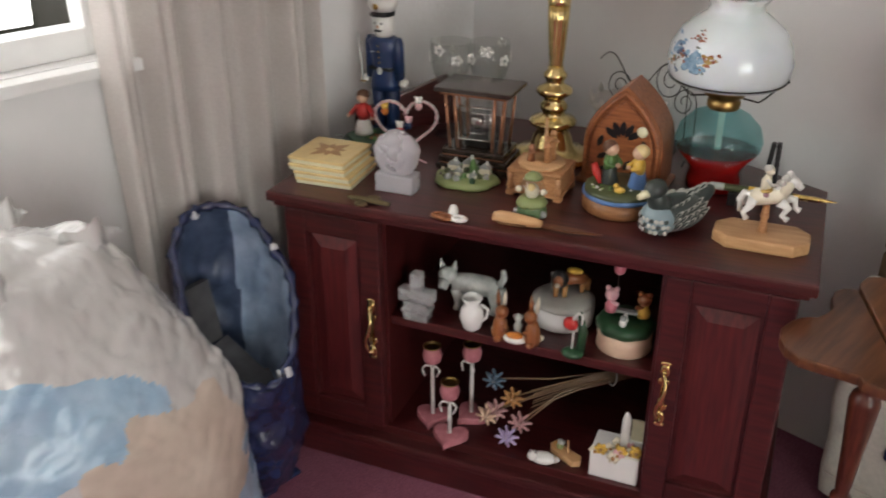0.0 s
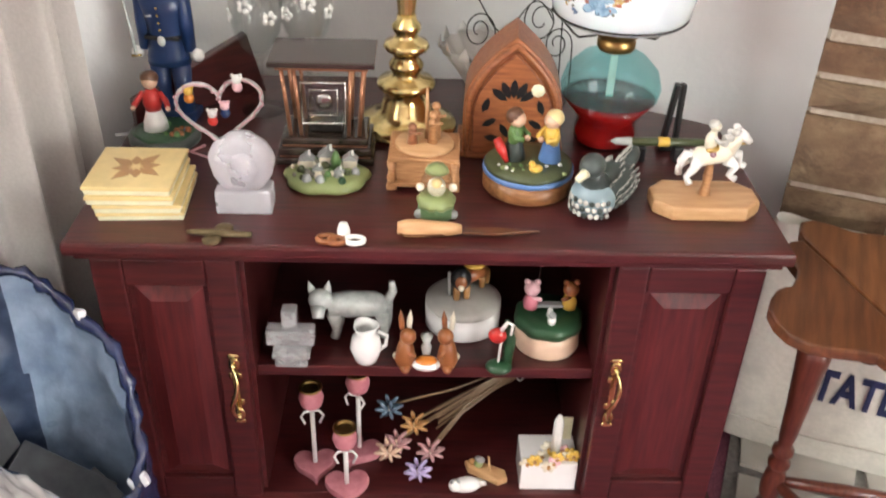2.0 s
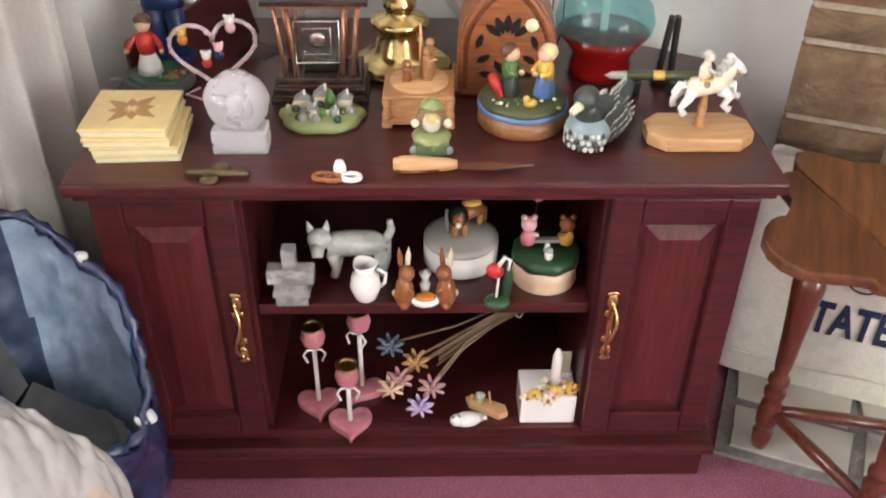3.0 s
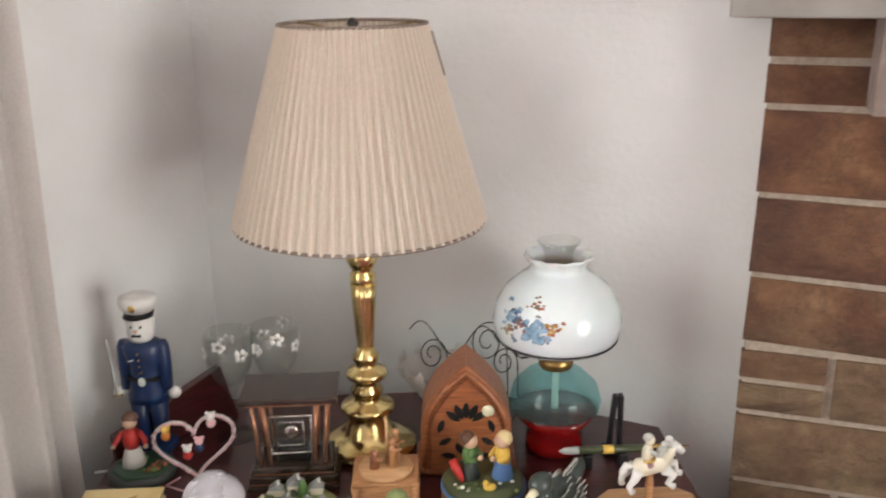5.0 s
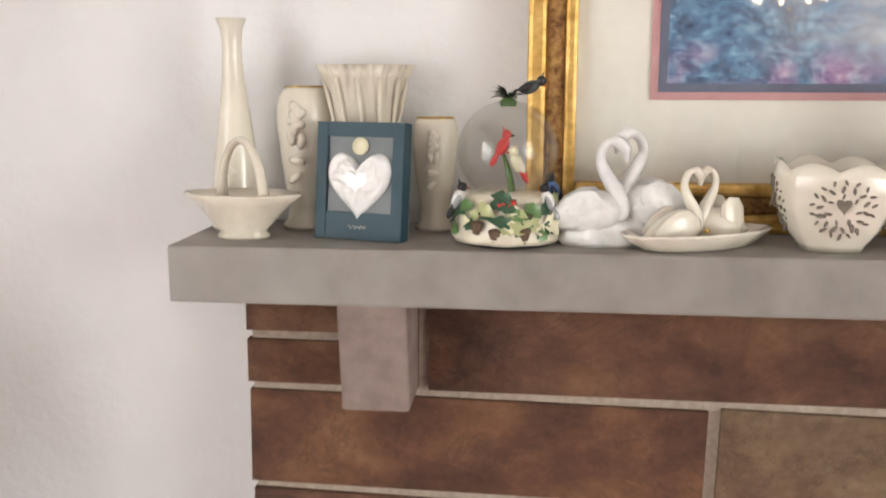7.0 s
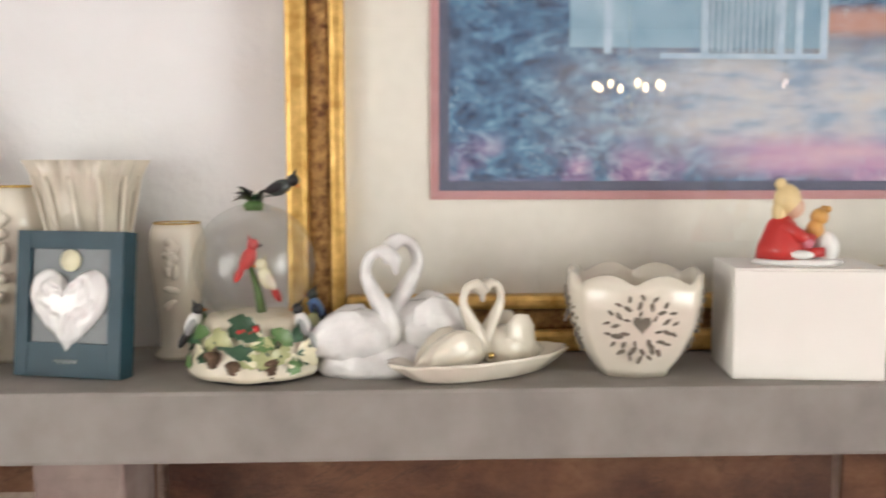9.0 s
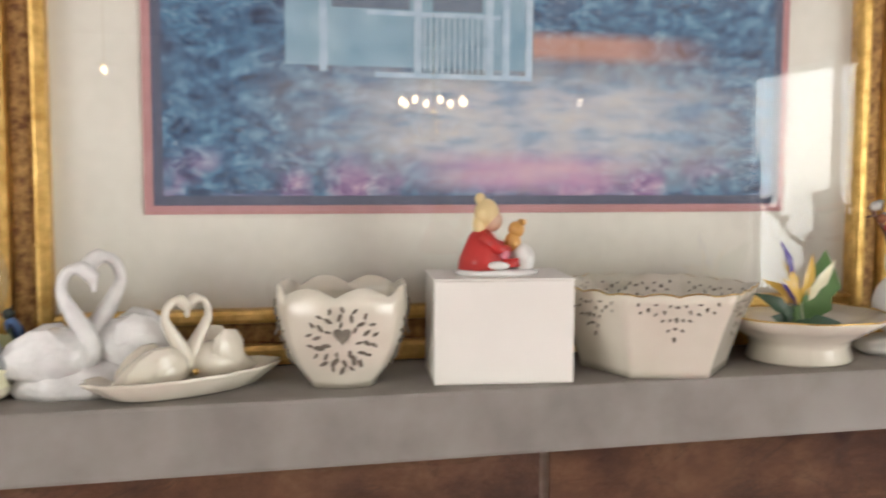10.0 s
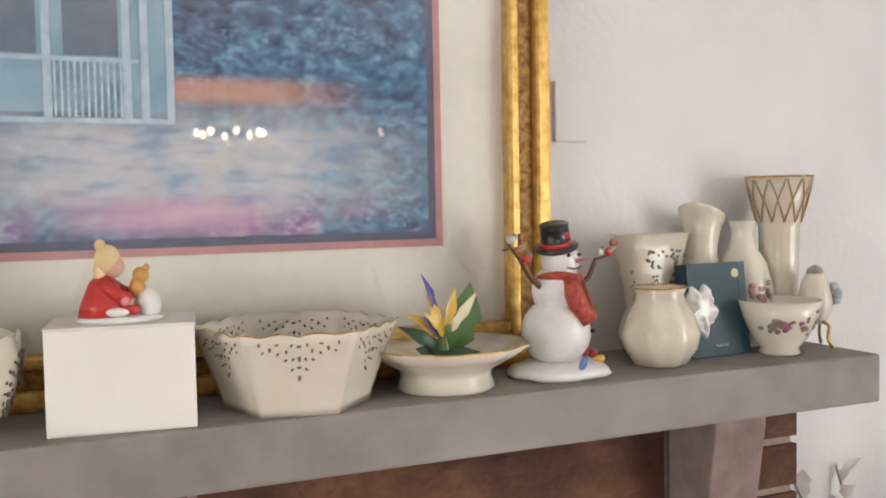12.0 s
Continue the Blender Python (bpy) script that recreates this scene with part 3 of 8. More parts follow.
for da, dz, mats, cnt, wide, size in ((0.0, -0.004, ("rose_blue",), 34, 0.013, 0.0085), (-0.36, 0.012, ("rose_deep", "rose_blue"), 26, 0.011, 0.008), (-0.02, 0.034, ("rose_rust", "rose_rust", "rose_leaf"), 16, 0.008, 0.005), (0.3, 0.004, ("rose_rust", "rose_rust", "rose_gold"), 18, 0.009, 0.005), (0.16, -0.016, ("rose_rust", "rose_leaf"), 10, 0.008, 0.004), (-0.46, -0.012, ("rose_leaf", "rose_gold", "rose_rust"), 14, 0.008, 0.005), (-0.2, 0.0, ("rose_leaf", "rose_rust"), 14, 0.01, 0.005), (-0.28, -0.026, ("rose_deep",), 6, 0.004, 0.004)):
    for k in range(cnt):
        a = radians(238) + da + rng.gauss(0, wide * 0.75) / 0.1
        z = 0.262 + dz + rng.gauss(0, wide * 0.62)
        b.ball(rng.choice(mats), rng.uniform(0.6, 1.1) * size, on_globe(a, z), (1.0, 0.05, 0.7), (rng.uniform(-8, 8), rng.uniform(-60, 60), math.degrees(a) + 90), 8)
tagged(b.done("rose_pattern", globe, "blue roses with rust leaves"), kind="stuff")
ch = Build().lathe("thin_glass", [(0.022, 0.2), (0.034, 0.24), (0.03, 0.29), (0.024, 0.33), (0.024, 0.36), (0.03, 0.375), (0.037, 0.382), (0.035, 0.383), (0.022, 0.362), (0.022, 0.33), (0.028, 0.29), (0.032, 0.24), (0.02, 0.2)], n=32, wave=lambda a, z: 1 + (0.05 * math.cos(10 * a) if z > 0.37 else 0))
ch.done("chimney", oil, "clear glass chimney")

# ---- the painting over the mantel ----


def picture_material():
    m = bpy.data.materials.new("garden_print")
    m.use_nodes = True
    nt = m.node_tree
    p = nt.nodes["Principled BSDF"]
    p.inputs["Roughness"].default_value = 0.6
    sep = nt.nodes.new("ShaderNodeSeparateXYZ")
    co = nt.nodes.new("ShaderNodeTexCoord")
    nt.links.new(co.outputs["Object"], sep.inputs[0])

    def band(axis, centre, half):
        """1 at the centre of a soft band along an axis, 0 beyond it."""
        r = nt.nodes.new("ShaderNodeMath")
        r.operation = "SUBTRACT"
        nt.links.new(sep.outputs[axis], r.inputs[0])
        r.inputs[1].default_value = centre
        a = nt.nodes.new("ShaderNodeMath")
        a.operation = "ABSOLUTE"
        nt.links.new(r.outputs[0], a.inputs[0])
        g = nt.nodes.new("ShaderNodeMapRange")
        g.inputs[1].default_value, g.inputs[2].default_value, g.inputs[3].default_value, g.inputs[4].default_value = half, half * 0.35, 0, 1
        nt.links.new(a.outputs[0], g.inputs[0])
        return g.outputs[0]

    def times(a, b):
        t = nt.nodes.new("ShaderNodeMath")
        t.operation, t.use_clamp = "MULTIPLY", True
        for sock, v in zip(t.inputs, (a, b)):
            if isinstance(v, (int, float)):
                sock.default_value = v
            else:
                nt.links.new(v, sock)
        return t.outputs[0]

    def bright(fac, lo, hi):
        g = nt.nodes.new("ShaderNodeMapRange")
        g.inputs[1].default_value, g.inputs[2].default_value = lo, hi
        nt.links.new(fac, g.inputs[0])
        return g.outputs[0]

    leaf = noise_node(nt, 38, 15.0, (1, 1, 1.5), 0.35)
    big = noise_node(nt, 7, 4.0)
    blues = ramp(nt, leaf, ((0.34, (0.01, 0.022, 0.06)), (0.45, (0.028, 0.085, 0.18)), (0.55, (0.075, 0.2, 0.33)), (0.65, (0.2, 0.36, 0.49)), (0.78, (0.52, 0.6, 0.67))))
    dark = ramp(nt, leaf, ((0.35, (0.012, 0.018, 0.045)), (0.52, (0.05, 0.085, 0.17)), (0.66, (0.13, 0.23, 0.37)), (0.8, (0.4, 0.5, 0.6))))
    col = link_mix(nt, times(bright(big, 0.45, 0.6), band("Z", 0.3, 0.2)), blues, dark)
    wide = noise_node(nt, 14, 6.0, (1, 1, 3.5))
    pale = ramp(nt, wide, ((0.35, (0.3, 0.38, 0.5)), (0.5, (0.55, 0.55, 0.58)), (0.7, (0.72, 0.66, 0.6))))
    col = link_mix(nt, times(times(band("X", 0.06, 0.36), band("Z", 0.11, 0.09)), 0.8), col, pale)
    pinks = ramp(nt, leaf, ((0.35, (0.14, 0.06, 0.22)), (0.5, (0.36, 0.2, 0.36)), (0.65, (0.6, 0.38, 0.46)), (0.8, (0.7, 0.6, 0.64))))
    col = link_mix(nt, times(times(band("Z", 0.02, 0.06), bright(noise_node(nt, 16, 6.0), 0.46, 0.62)), 0.8), col, pinks)
    col = link_mix(nt, times(times(band("Z", 0.048, 0.03), band("X", 0.05, 0.16)), 0.8), col, ramp(nt, wide, ((0.3, (0.42, 0.22, 0.4)), (0.7, (0.66, 0.42, 0.48)))))
    col = link_mix(nt, times(times(band("Z", 0.2, 0.022), band("X", 0.1, 0.2)), 0.75), col, (0.6, 0.3, 0.2))
    dabs = noise_node(nt, 150, 5.0, (1, 1, 1.3))
    grove = bright(noise_node(nt, 10, 3.0), 0.4, 0.58)
    col = link_mix(nt, times(times(bright(dabs, 0.56, 0.68), grove), 0.35), col, (0.5, 0.62, 0.72))
    nt.links.new(col, p.inputs["Base Color"])
    MATS["garden_print"] = m


picture_material()
surface("porch_blue", (0.17, 0.31, 0.42), (0.34, 0.48, 0.57), 0.6, scale=22)
surface("porch_white", (0.33, 0.46, 0.57), (0.5, 0.6, 0.68), 0.6, scale=60)
surface("porch_dark", (0.1, 0.14, 0.2), (0.16, 0.2, 0.27), 0.6, scale=50)

PW, PB, PT = 1.115, MANTEL + 0.001, 2.28
art = thing("framed_picture", "large garden print in an ornate gold frame leaning above the mantel", "picture", pose(1.745, -0.3525, PB, 0, 0, -90))
PHI = PT - PB
for side in (-1, 1):
    f = Build()
    x = side * (PW / 2 - 0.034)
    f.box("gilt", (0.024, 0.036, PHI), (side * (PW / 2 - 0.012), 0.012, 0), 0.006)
    f.box("gilt_dark", (0.024, 0.022, PHI - 0.03), (side * (PW / 2 - 0.036), 0.016, 0.015), 0.004)
    f.box("gilt", (0.016, 0.03, PHI - 0.09), (side * (PW / 2 - 0.056), 0.012, 0.045), 0.005)
    f.done("frame_side", art)
for z, up in ((0, 1), (PHI, -1)):
    f = Build()
    f.box("gilt", (PW - 0.048, 0.036, 0.024), (0, 0.012, z if up > 0 else z - 0.024), 0.006)
    f.box("gilt_dark", (PW - 0.096, 0.022, 0.024), (0, 0.016, z + 0.024 if up > 0 else z - 0.048), 0.004)
    f.box("gilt", (PW - 0.128, 0.03, 0.016), (0, 0.012, z + 0.048 if up > 0 else z - 0.064), 0.005)
    f.done("frame_rail", art)
Build().box("mat_board", (PW - 0.11, 0.004, PHI - 0.11), (0, 0.022, 0.055), 0).done("mat", art, "cream mat board")
PZ, PH = 1.6 - PB, 0.56
Build().box("pink_mat", (0.797, 0.002, PH + 0.02), (0, 0.0175, PZ), 0).done("inner_mat", art)
Build().box("slate_mat", (0.777, 0.002, PH), (0, 0.0165, PZ + 0.01), 0).done("inner_mat", art)
Build().box("garden_print", (0.755, 0.002, PH - 0.022), (0, 0, 0.021), 0).done("print", art, "blue and violet garden scene", pose(0, 0.0155, PZ))
PX = pose(0, 0.0145, PZ)
h = Build()
h.box("porch_blue", (0.29, 0.0006, 0.3), (-0.098, 0.0001, 0.17), 0)
h.box("porch_dark", (0.09, 0.0006, 0.18), (-0.145, -0.0004, 0.236), 0)
h.box("porch_dark", (0.06, 0.0006, 0.18), (-0.042, -0.0004, 0.236), 0)
h.box("porch_white", (0.19, 0.0006, 0.006), (-0.045, -0.0008, 0.158), 0)
h.box("porch_white", (0.16, 0.0006, 0.005), (-0.07, -0.0008, 0.229), 0)
for x in (-0.2, -0.09, -0.003, 0.017, 0.046):
    h.box("porch_white", (0.009, 0.0006, 0.31), (x, -0.0012, 0.163), 0)
for k in range(11):
    h.box("porch_white", (0.0028, 0.0006, 0.064), (-0.082 + 0.0072 * k, -0.0016, 0.165), 0)
h.done("painted_porch", art, "", PX)
pane = Build().box("pane_glass", (PW - 0.12, 0.002, PHI - 0.12), (0, 0.0045, 0.06), 0).done("pane", art, "shiny glass")
pane.visible_shadow = False

small = thing("small_picture", "small picture in a dark gilt frame on the white wall", "picture", pose(WALL_X - 0.012, 1.16, 1.675, 0, 0, -90))
f = Build()
for x in (-0.18, 0.18):
    f.box("gilt_dark", (0.03, 0.02, 0.5), (x, 0, 0), 0.004)
    f.box("gilt", (0.008, 0.024, 0.5), (x, -0.001, 0), 0.003)
for z in (0, 0.47):
    f.box("gilt_dark", (0.33, 0.0196, 0.03), (0, 0, z), 0.004)
    f.box("gilt", (0.33, 0.0236, 0.008), (0, -0.001, z + 0.011), 0.003)
f.done("frame", small)
Build().box("mat_board", (0.34, 0.004, 0.45), (0, 0.004, 0.025), 0).done("mat", small)
# thin raised rectangle in the wall's own paint
pl = thing("wall_plate", "plain wall-coloured rectangle on the wall beside the picture", "wall plate", pose(WALL_X - 0.006, -0.975, 1.745, 0, 0, -90))
Build().box("wall_paint", (0.055, 0.008, 0.09), (0, 0.002, 0), 0.003).done("cover", pl)

# ---- the sun-room side of the room: chandelier and ceiling lamp that the picture's glass mirrors ----


def glow(name, colour, strength):
    m = bpy.data.materials.new(name)
    m.use_nodes = True
    p = m.node_tree.nodes["Principled BSDF"]
    p.inputs["Emission Color"].default_value, p.inputs["Emission Strength"].default_value = (*colour, 1), strength
    MATS[name] = m


glow("bulb_glow", (1.0, 0.7, 0.38), 60)
glow("bar_glow", (1.0, 0.66, 0.5), 9)
ch = thing("chandelier", "brass chandelier with eight lit candle bulbs", "chandelier", pose(-2.4, -1.2, 1.96))
Build().lathe("brass", [(0, -0.12), (0.02, -0.11), (0.035, -0.07), (0.02, -0.03), (0.03, 0.02), (0.015, 0.08), (0.008, 0.1), (0.008, 0.73), (0.06, 0.735), (0, 0.74)], n=20).done("stem", ch)
for k in range(8):
    a = 2 * math.pi * k / 8
    r = 0.19
    pts = [(math.cos(a) * r * t, math.sin(a) * r * t, -0.03 - 0.1 * math.sin(math.pi * t) + 0.06 * t) for t in [j / 8 for j in range(9)]]
    arm = Build().tube("brass", pts, 0.006, 6).done("arm", ch)
    q = (math.cos(a) * r, math.sin(a) * r, 0.03)
    Build().lathe("white_china", [(0.028, 0), (0.03, 0.008), (0.012, 0.01), (0.012, 0.06), (0, 0.06)], q, 14).done("candle", arm)
    Build().ball("bulb_glow", 0.016, (q[0], q[1], 0.118), (1, 1, 1.7)).done("bulb", arm, "lit bulb")
dl = thing("ceiling_lamp", "small lit ceiling lamp", "lamp", pose(-1.6, 0.5, 2.12))
Build().lathe("old_brass", [(0.006, 0.03), (0.006, 0.58), (0.05, 0.58), (0, 0.58)], n=16).done("stem", dl)
Build().ball("bulb_glow", 0.018, (0, 0, 0)).done("bulb", dl)
Build().lathe("old_brass", [(0.02, 0.02), (0.05, 0.025), (0.02, 0.04), (0, 0.04)], n=18).done("cap", dl)

bar = thing("strip_lamp", "slim lit strip lamp hanging on two rods", "lamp", pose(-2.49, -2.14, 2.1, 0, 0, 20))
Build().tube("bar_glow", [(-0.17, 0, 0), (0.17, 0, 0)], 0.016, 10).done("tube", bar, "lit tube")
Build().box("old_brass", (0.36, 0.05, 0.02), (0, 0, 0.02), 0.004).done("reflector", bar)
for x in (-0.12, 0.12):
    Build().tube("old_brass", [(x, 0, 0.04), (x, 0, 0.6)], 0.004, 6).done("rod", bar)

# ---- fire screen ----
surface("soot", (0.01, 0.009, 0.009), (0.03, 0.027, 0.025), 0.95, scale=30)
screen = thing("fire_screen", "brass framed fire screen over the dark hearth opening", "fire screen", pose(0, 0, 0.014))
FS_N, FS_S, FS_T = 0.155, -0.89, 0.775
for y in (FS_N - 0.014, FS_S + 0.014):
    Build().box("screen_brass", (0.02, 0.028, FS_T), (1.652, y, 0), 0.003).done("upright", screen)
Build().box("screen_brass", (0.022, FS_N - FS_S - 0.058, 0.03), (1.652, (FS_N + FS_S) / 2, FS_T - 0.03), 0.003).done("top_rail", screen)
Build().box("soot", (0.006, FS_N - FS_S - 0.058, FS_T - 0.032), (1.655, (FS_N + FS_S) / 2, 0), 0).done("mesh_panel", screen)

# ---- scalloped corner table with a triangular leaf ----
stool = thing("side_table", "small walnut side table with a scalloped top and turned legs", "table", pose(1.4, 0.38, 0))
LEAF_EDGE = [(-0.165, -0.02), (-0.168, 0.05), (-0.158, 0.06), (-0.161, 0.085), (-0.166, 0.105), (-0.172, 0.14), (-0.16, 0.168), (-0.14, 0.186), (-0.113, 0.197), (-0.085, 0.196), (-0.064, 0.19), (-0.05, 0.18), (-0.046, 0.172), (-0.02, 0.166), (0.0, 0.166), (0.015, 0.174), (0.03, 0.182), (0.055, 0.187), (0.075, 0.18), (0.086, 0.162)]
MAIN_EDGE = [(0.089, 0.16), (0.11, 0.168), (0.14, 0.168), (0.155, 0.15), (0.15, 0.12), (0.142, 0.09), (0.15, 0.06), (0.156, 0.0), (0.15, -0.06), (0.142, -0.1), (0.156, -0.14), (0.14, -0.172), (0.1, -0.178), (0.06, -0.166), (0.0, -0.174), (-0.06, -0.166), (-0.1, -0.178), (-0.145, -0.17), (-0.16, -0.13), (-0.15, -0.09), (-0.162, -0.023)]
Build().slab("walnut", LEAF_EDGE, 0.547, 0.565, bevel=0.004).done("drop_leaf", stool, "darker triangular leaf")
Build().slab("walnut_pale", MAIN_EDGE, 0.547, 0.5655, bevel=0.004).done("tabletop", stool)
TURN = [(0.0, 0.0), (0.009, 0.0), (0.016, 0.03), (0.018, 0.05), (0.011, 0.06), (0.016, 0.068), (0.019, 0.08), (0.02, 0.1), (0.017, 0.125), (0.012, 0.134), (0.018, 0.142), (0.019, 0.152), (0.011, 0.162), (0.018, 0.172), (0.018, 0.182), (0.011, 0.19), (0.014, 0.21), (0.018, 0.28), (0.024, 0.36), (0.026, 0.385), (0.022, 0.4), (0.013, 0.408), (0.02, 0.418), (0.021, 0.43), (0.014, 0.44), (0.017, 0.46), (0.017, 0.549)]
LEGS = [(0.058, 0.102), (-0.096, -0.058), (0.1, -0.13)]
for x, y in LEGS:
    Build().lathe("walnut_red", TURN, n=18, m=pose(x, y, 0.0)).done("leg", stool)
for (x0, y0), (x1, y1) in zip(LEGS, LEGS[1:] + LEGS[:1]):
    Build().tube("walnut_red", [(x0, y0, 0.105), ((x0 + x1) / 2, (y0 + y1) / 2, 0.105), (x1, y1, 0.105)], [0.009, 0.012, 0.009], 8).done("stretcher", stool)

# ---- canvas bag with lettering ----
bag = thing("canvas_bag", "white canvas bag with navy letters leaning against the stone", "bag", pose(1.652, 0.35, 0.016, 0, 0, -90))
b = Build()


def pillow(a, c):
    t = 2 * math.pi * a
    x, z = 0.235 * math.copysign(abs(math.cos(t)) ** 0.35, math.cos(t)), 0.0
    y = 0.028 * math.copysign(abs(math.sin(t)) ** 0.8, math.sin(t))
    bulge = 0.45 + 0.55 * math.sin(math.pi * min(max(c, 0.0), 1.0)) ** 0.6
    return (x * (1 - 0.02 * math.cos(6 * c)) + 0.003 * math.sin(17 * c + 5 * a), y * bulge, 0.49 * c + 0.006 * math.sin(3 * t) * c)


b.sheet("canvas_white", pillow, 48, 16, closed=True)
b.done("body", bag)
Build().tube("canvas_white", [(x, -0.0285, 0.062 + 0.004 * math.sin(20 * x)) for x in [-0.22 + 0.022 * k for k in range(21)]], 0.002, 5).done("seam", bag)
for s in (-0.03, 0.03):
    Build().tube("dark_metal", [(0.05 + 0.09 * math.cos(math.pi * t), s * 0.4, 0.485 + 0.03 * math.sin(math.pi * t)) for t in [k / 12 for k in range(13)]], 0.006, 7).done("handle", bag, "dark rope handle")
Build().tube("dark_metal", [(-0.08 + 0.11 * t, -0.034, 0.31 - 0.05 * math.sin(math.pi * t)) for t in [k / 14 for k in range(15)]], 0.0018, 5).done("cord", bag)


def lettering(text, size, mat, parent, m, extrude=0.0008):
    """Words in the built-in font, turned into a mesh."""
    cu = bpy.data.curves.new("lettering", "FONT")
    cu.body, cu.size, cu.extrude, cu.offset = text, size, extrude, size * 0.03
    tmp = bpy.data.objects.new("tmp", cu)
    scene.collection.objects.link(tmp)
    me = bpy.data.meshes.new_from_object(tmp.evaluated_get(bpy.context.evaluated_depsgraph_get()))
    bpy.data.objects.remove(tmp)
    me.materials.clear()
    me.materials.append(MATS[mat])
    ob = new("lettering", me)
    ob.parent = parent
    ob.matrix_basis = m
    return ob


tagged(lettering("STATE", 0.098, "navy_ink", bag, pose(-0.121, -0.0295, 0.155, 90, 0, 0) @ Matrix.Diagonal((0.6, 1, 1, 1))), "navy capital letters")

# ---- blue tote ----
tote = thing("tote_bag", "open navy shopping bag with pale blue lining beside the cabinet", "bag")
RIM = [(x + 0.015, y, z) for x, y, z in [(0.90, 1.585, 0.565), (0.962, 1.545, 0.55), (0.978, 1.49, 0.50), (0.968, 1.41, 0.44), (0.93, 1.36, 0.355), (0.865, 1.335, 0.295), (0.80, 1.36, 0.31), (0.765, 1.43, 0.39), (0.79, 1.52, 0.49), (0.84, 1.575, 0.55)]]


def loop(pts, a):
    """A smooth closed line through points."""
    n = len(pts)
    k = int(a * n) % n
    t = a * n - int(a * n)
    p0, p1, p2, p3 = (Vector(pts[(k + j - 1) % n]) for j in range(4))
    return 0.5 * (2 * p1 + (p2 - p0) * t + (2 * p0 - 5 * p1 + 4 * p2 - p3) * t * t + (3 * p1 - p0 - 3 * p2 + p3) * t ** 3)


def bag_wall(scale):
    def fn(a, c):
        rim = loop(RIM, a)
        ang = math.atan2(rim.y - 1.48, rim.x - 0.875)
        foot = Vector((0.875 + 0.085 * math.cos(ang), 1.485 + 0.115 * math.sin(ang), 0.004))
        p = foot.lerp(rim, c)
        out = 0.02 * math.sin(math.pi * c) + 0.022 * noise.noise(p * 13.0) + 0.014 * abs(noise.noise(p * 34.0)) - scale
        p.x += out * math.cos(ang)
        p.y += out * math.sin(ang)
        return p
    return fn


Build().sheet("tote_navy", bag_wall(0.0), 110, 30, closed=True).done("outside", tote, "crinkled navy plastic")
# lining starts in its shaded colour; only the upper, open side turns pale
lin = Build().sheet("tote_lining_shaded", bag_wall(0.006), 110, 30, closed=True)
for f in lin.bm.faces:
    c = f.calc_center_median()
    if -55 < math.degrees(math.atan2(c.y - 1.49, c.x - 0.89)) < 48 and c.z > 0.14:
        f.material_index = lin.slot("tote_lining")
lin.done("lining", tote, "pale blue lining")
Build().tube("tote_navy", [loop(RIM, k / 60) + 0.008 * noise.noise_vector(loop(RIM, k / 60) * 30) for k in range(60)], [0.009 + 0.004 * math.sin(2.3 * k) for k in range(60)], 7, closed=True).done("hem", tote)
for a in (0.22, 0.47, 0.68, 0.97):
    p = loop(RIM, a)
    Build().box("tote_edge", (0.028, 0.014, 0.02), (0, 0, -0.012), 0.005, pose(*p, 12, 20, 30 + 200 * a)).done("strap_end", tote, "white strap end")
Build().box("tote_navy", (0.15, 0.2, 0.008), (0.875, 1.485, 0.001), 0.002).done("base", tote)
for k, (x, y, z, s, tz, tx) in enumerate(((0.875, 1.50, 0.21, (0.1, 0.15, 0.05), 20, 35), (0.90, 1.44, 0.17, (0.09, 0.12, 0.04), -10, 25), (0.86, 1.55, 0.29, (0.08, 0.02, 0.13), 10, -10))):
    ob = thing("box", "grey cardboard box inside the shopping bag", "box", pose(x, y, z, tx, 0, tz), "boxes in the bag")
    Build().box("grey_card", s, (0, 0, 0), 0.002).done("carton", ob)

# ---- big plastic bag ----
sack = thing("plastic_bag", "large crumpled white and blue plastic bag full of things", "bag", pose(0.475, 1.36, 0))


def sack_wall(a, c):
    t = 2 * math.pi * a
    r = (0.315 - 0.05 * c) * max(1 - c ** 3.2, 0.0) ** 0.5 * (0.96 + 0.05 * math.cos(3 * t + 2) + 0.014 * abs(math.sin(4 * t + 7 * c)))
    p = Vector((r * 1.05 * math.cos(t), r * 0.82 * math.sin(t), 0.74 * c))
    n = noise.noise(p * 6.0 + Vector((3, 1, 2))) + 0.55 * abs(noise.noise(Vector((p.x * 7 + p.z * 9, p.y * 9, p.z * 13 - p.x * 5)))) + 0.3 * abs(noise.noise(Vector((p.x * 12 - p.z * 20, p.y * 18, p.z * 9 + p.x * 14)))) + 0.14 * abs(noise.noise(Vector((p.x * 40 + p.z * 24, p.y * 30, p.z * 44)))) + 0.08 * abs(noise.noise(p * 60.0))
    p *= 1 + 0.06 * n
    p.z = max(p.z, 0.001)
    return p


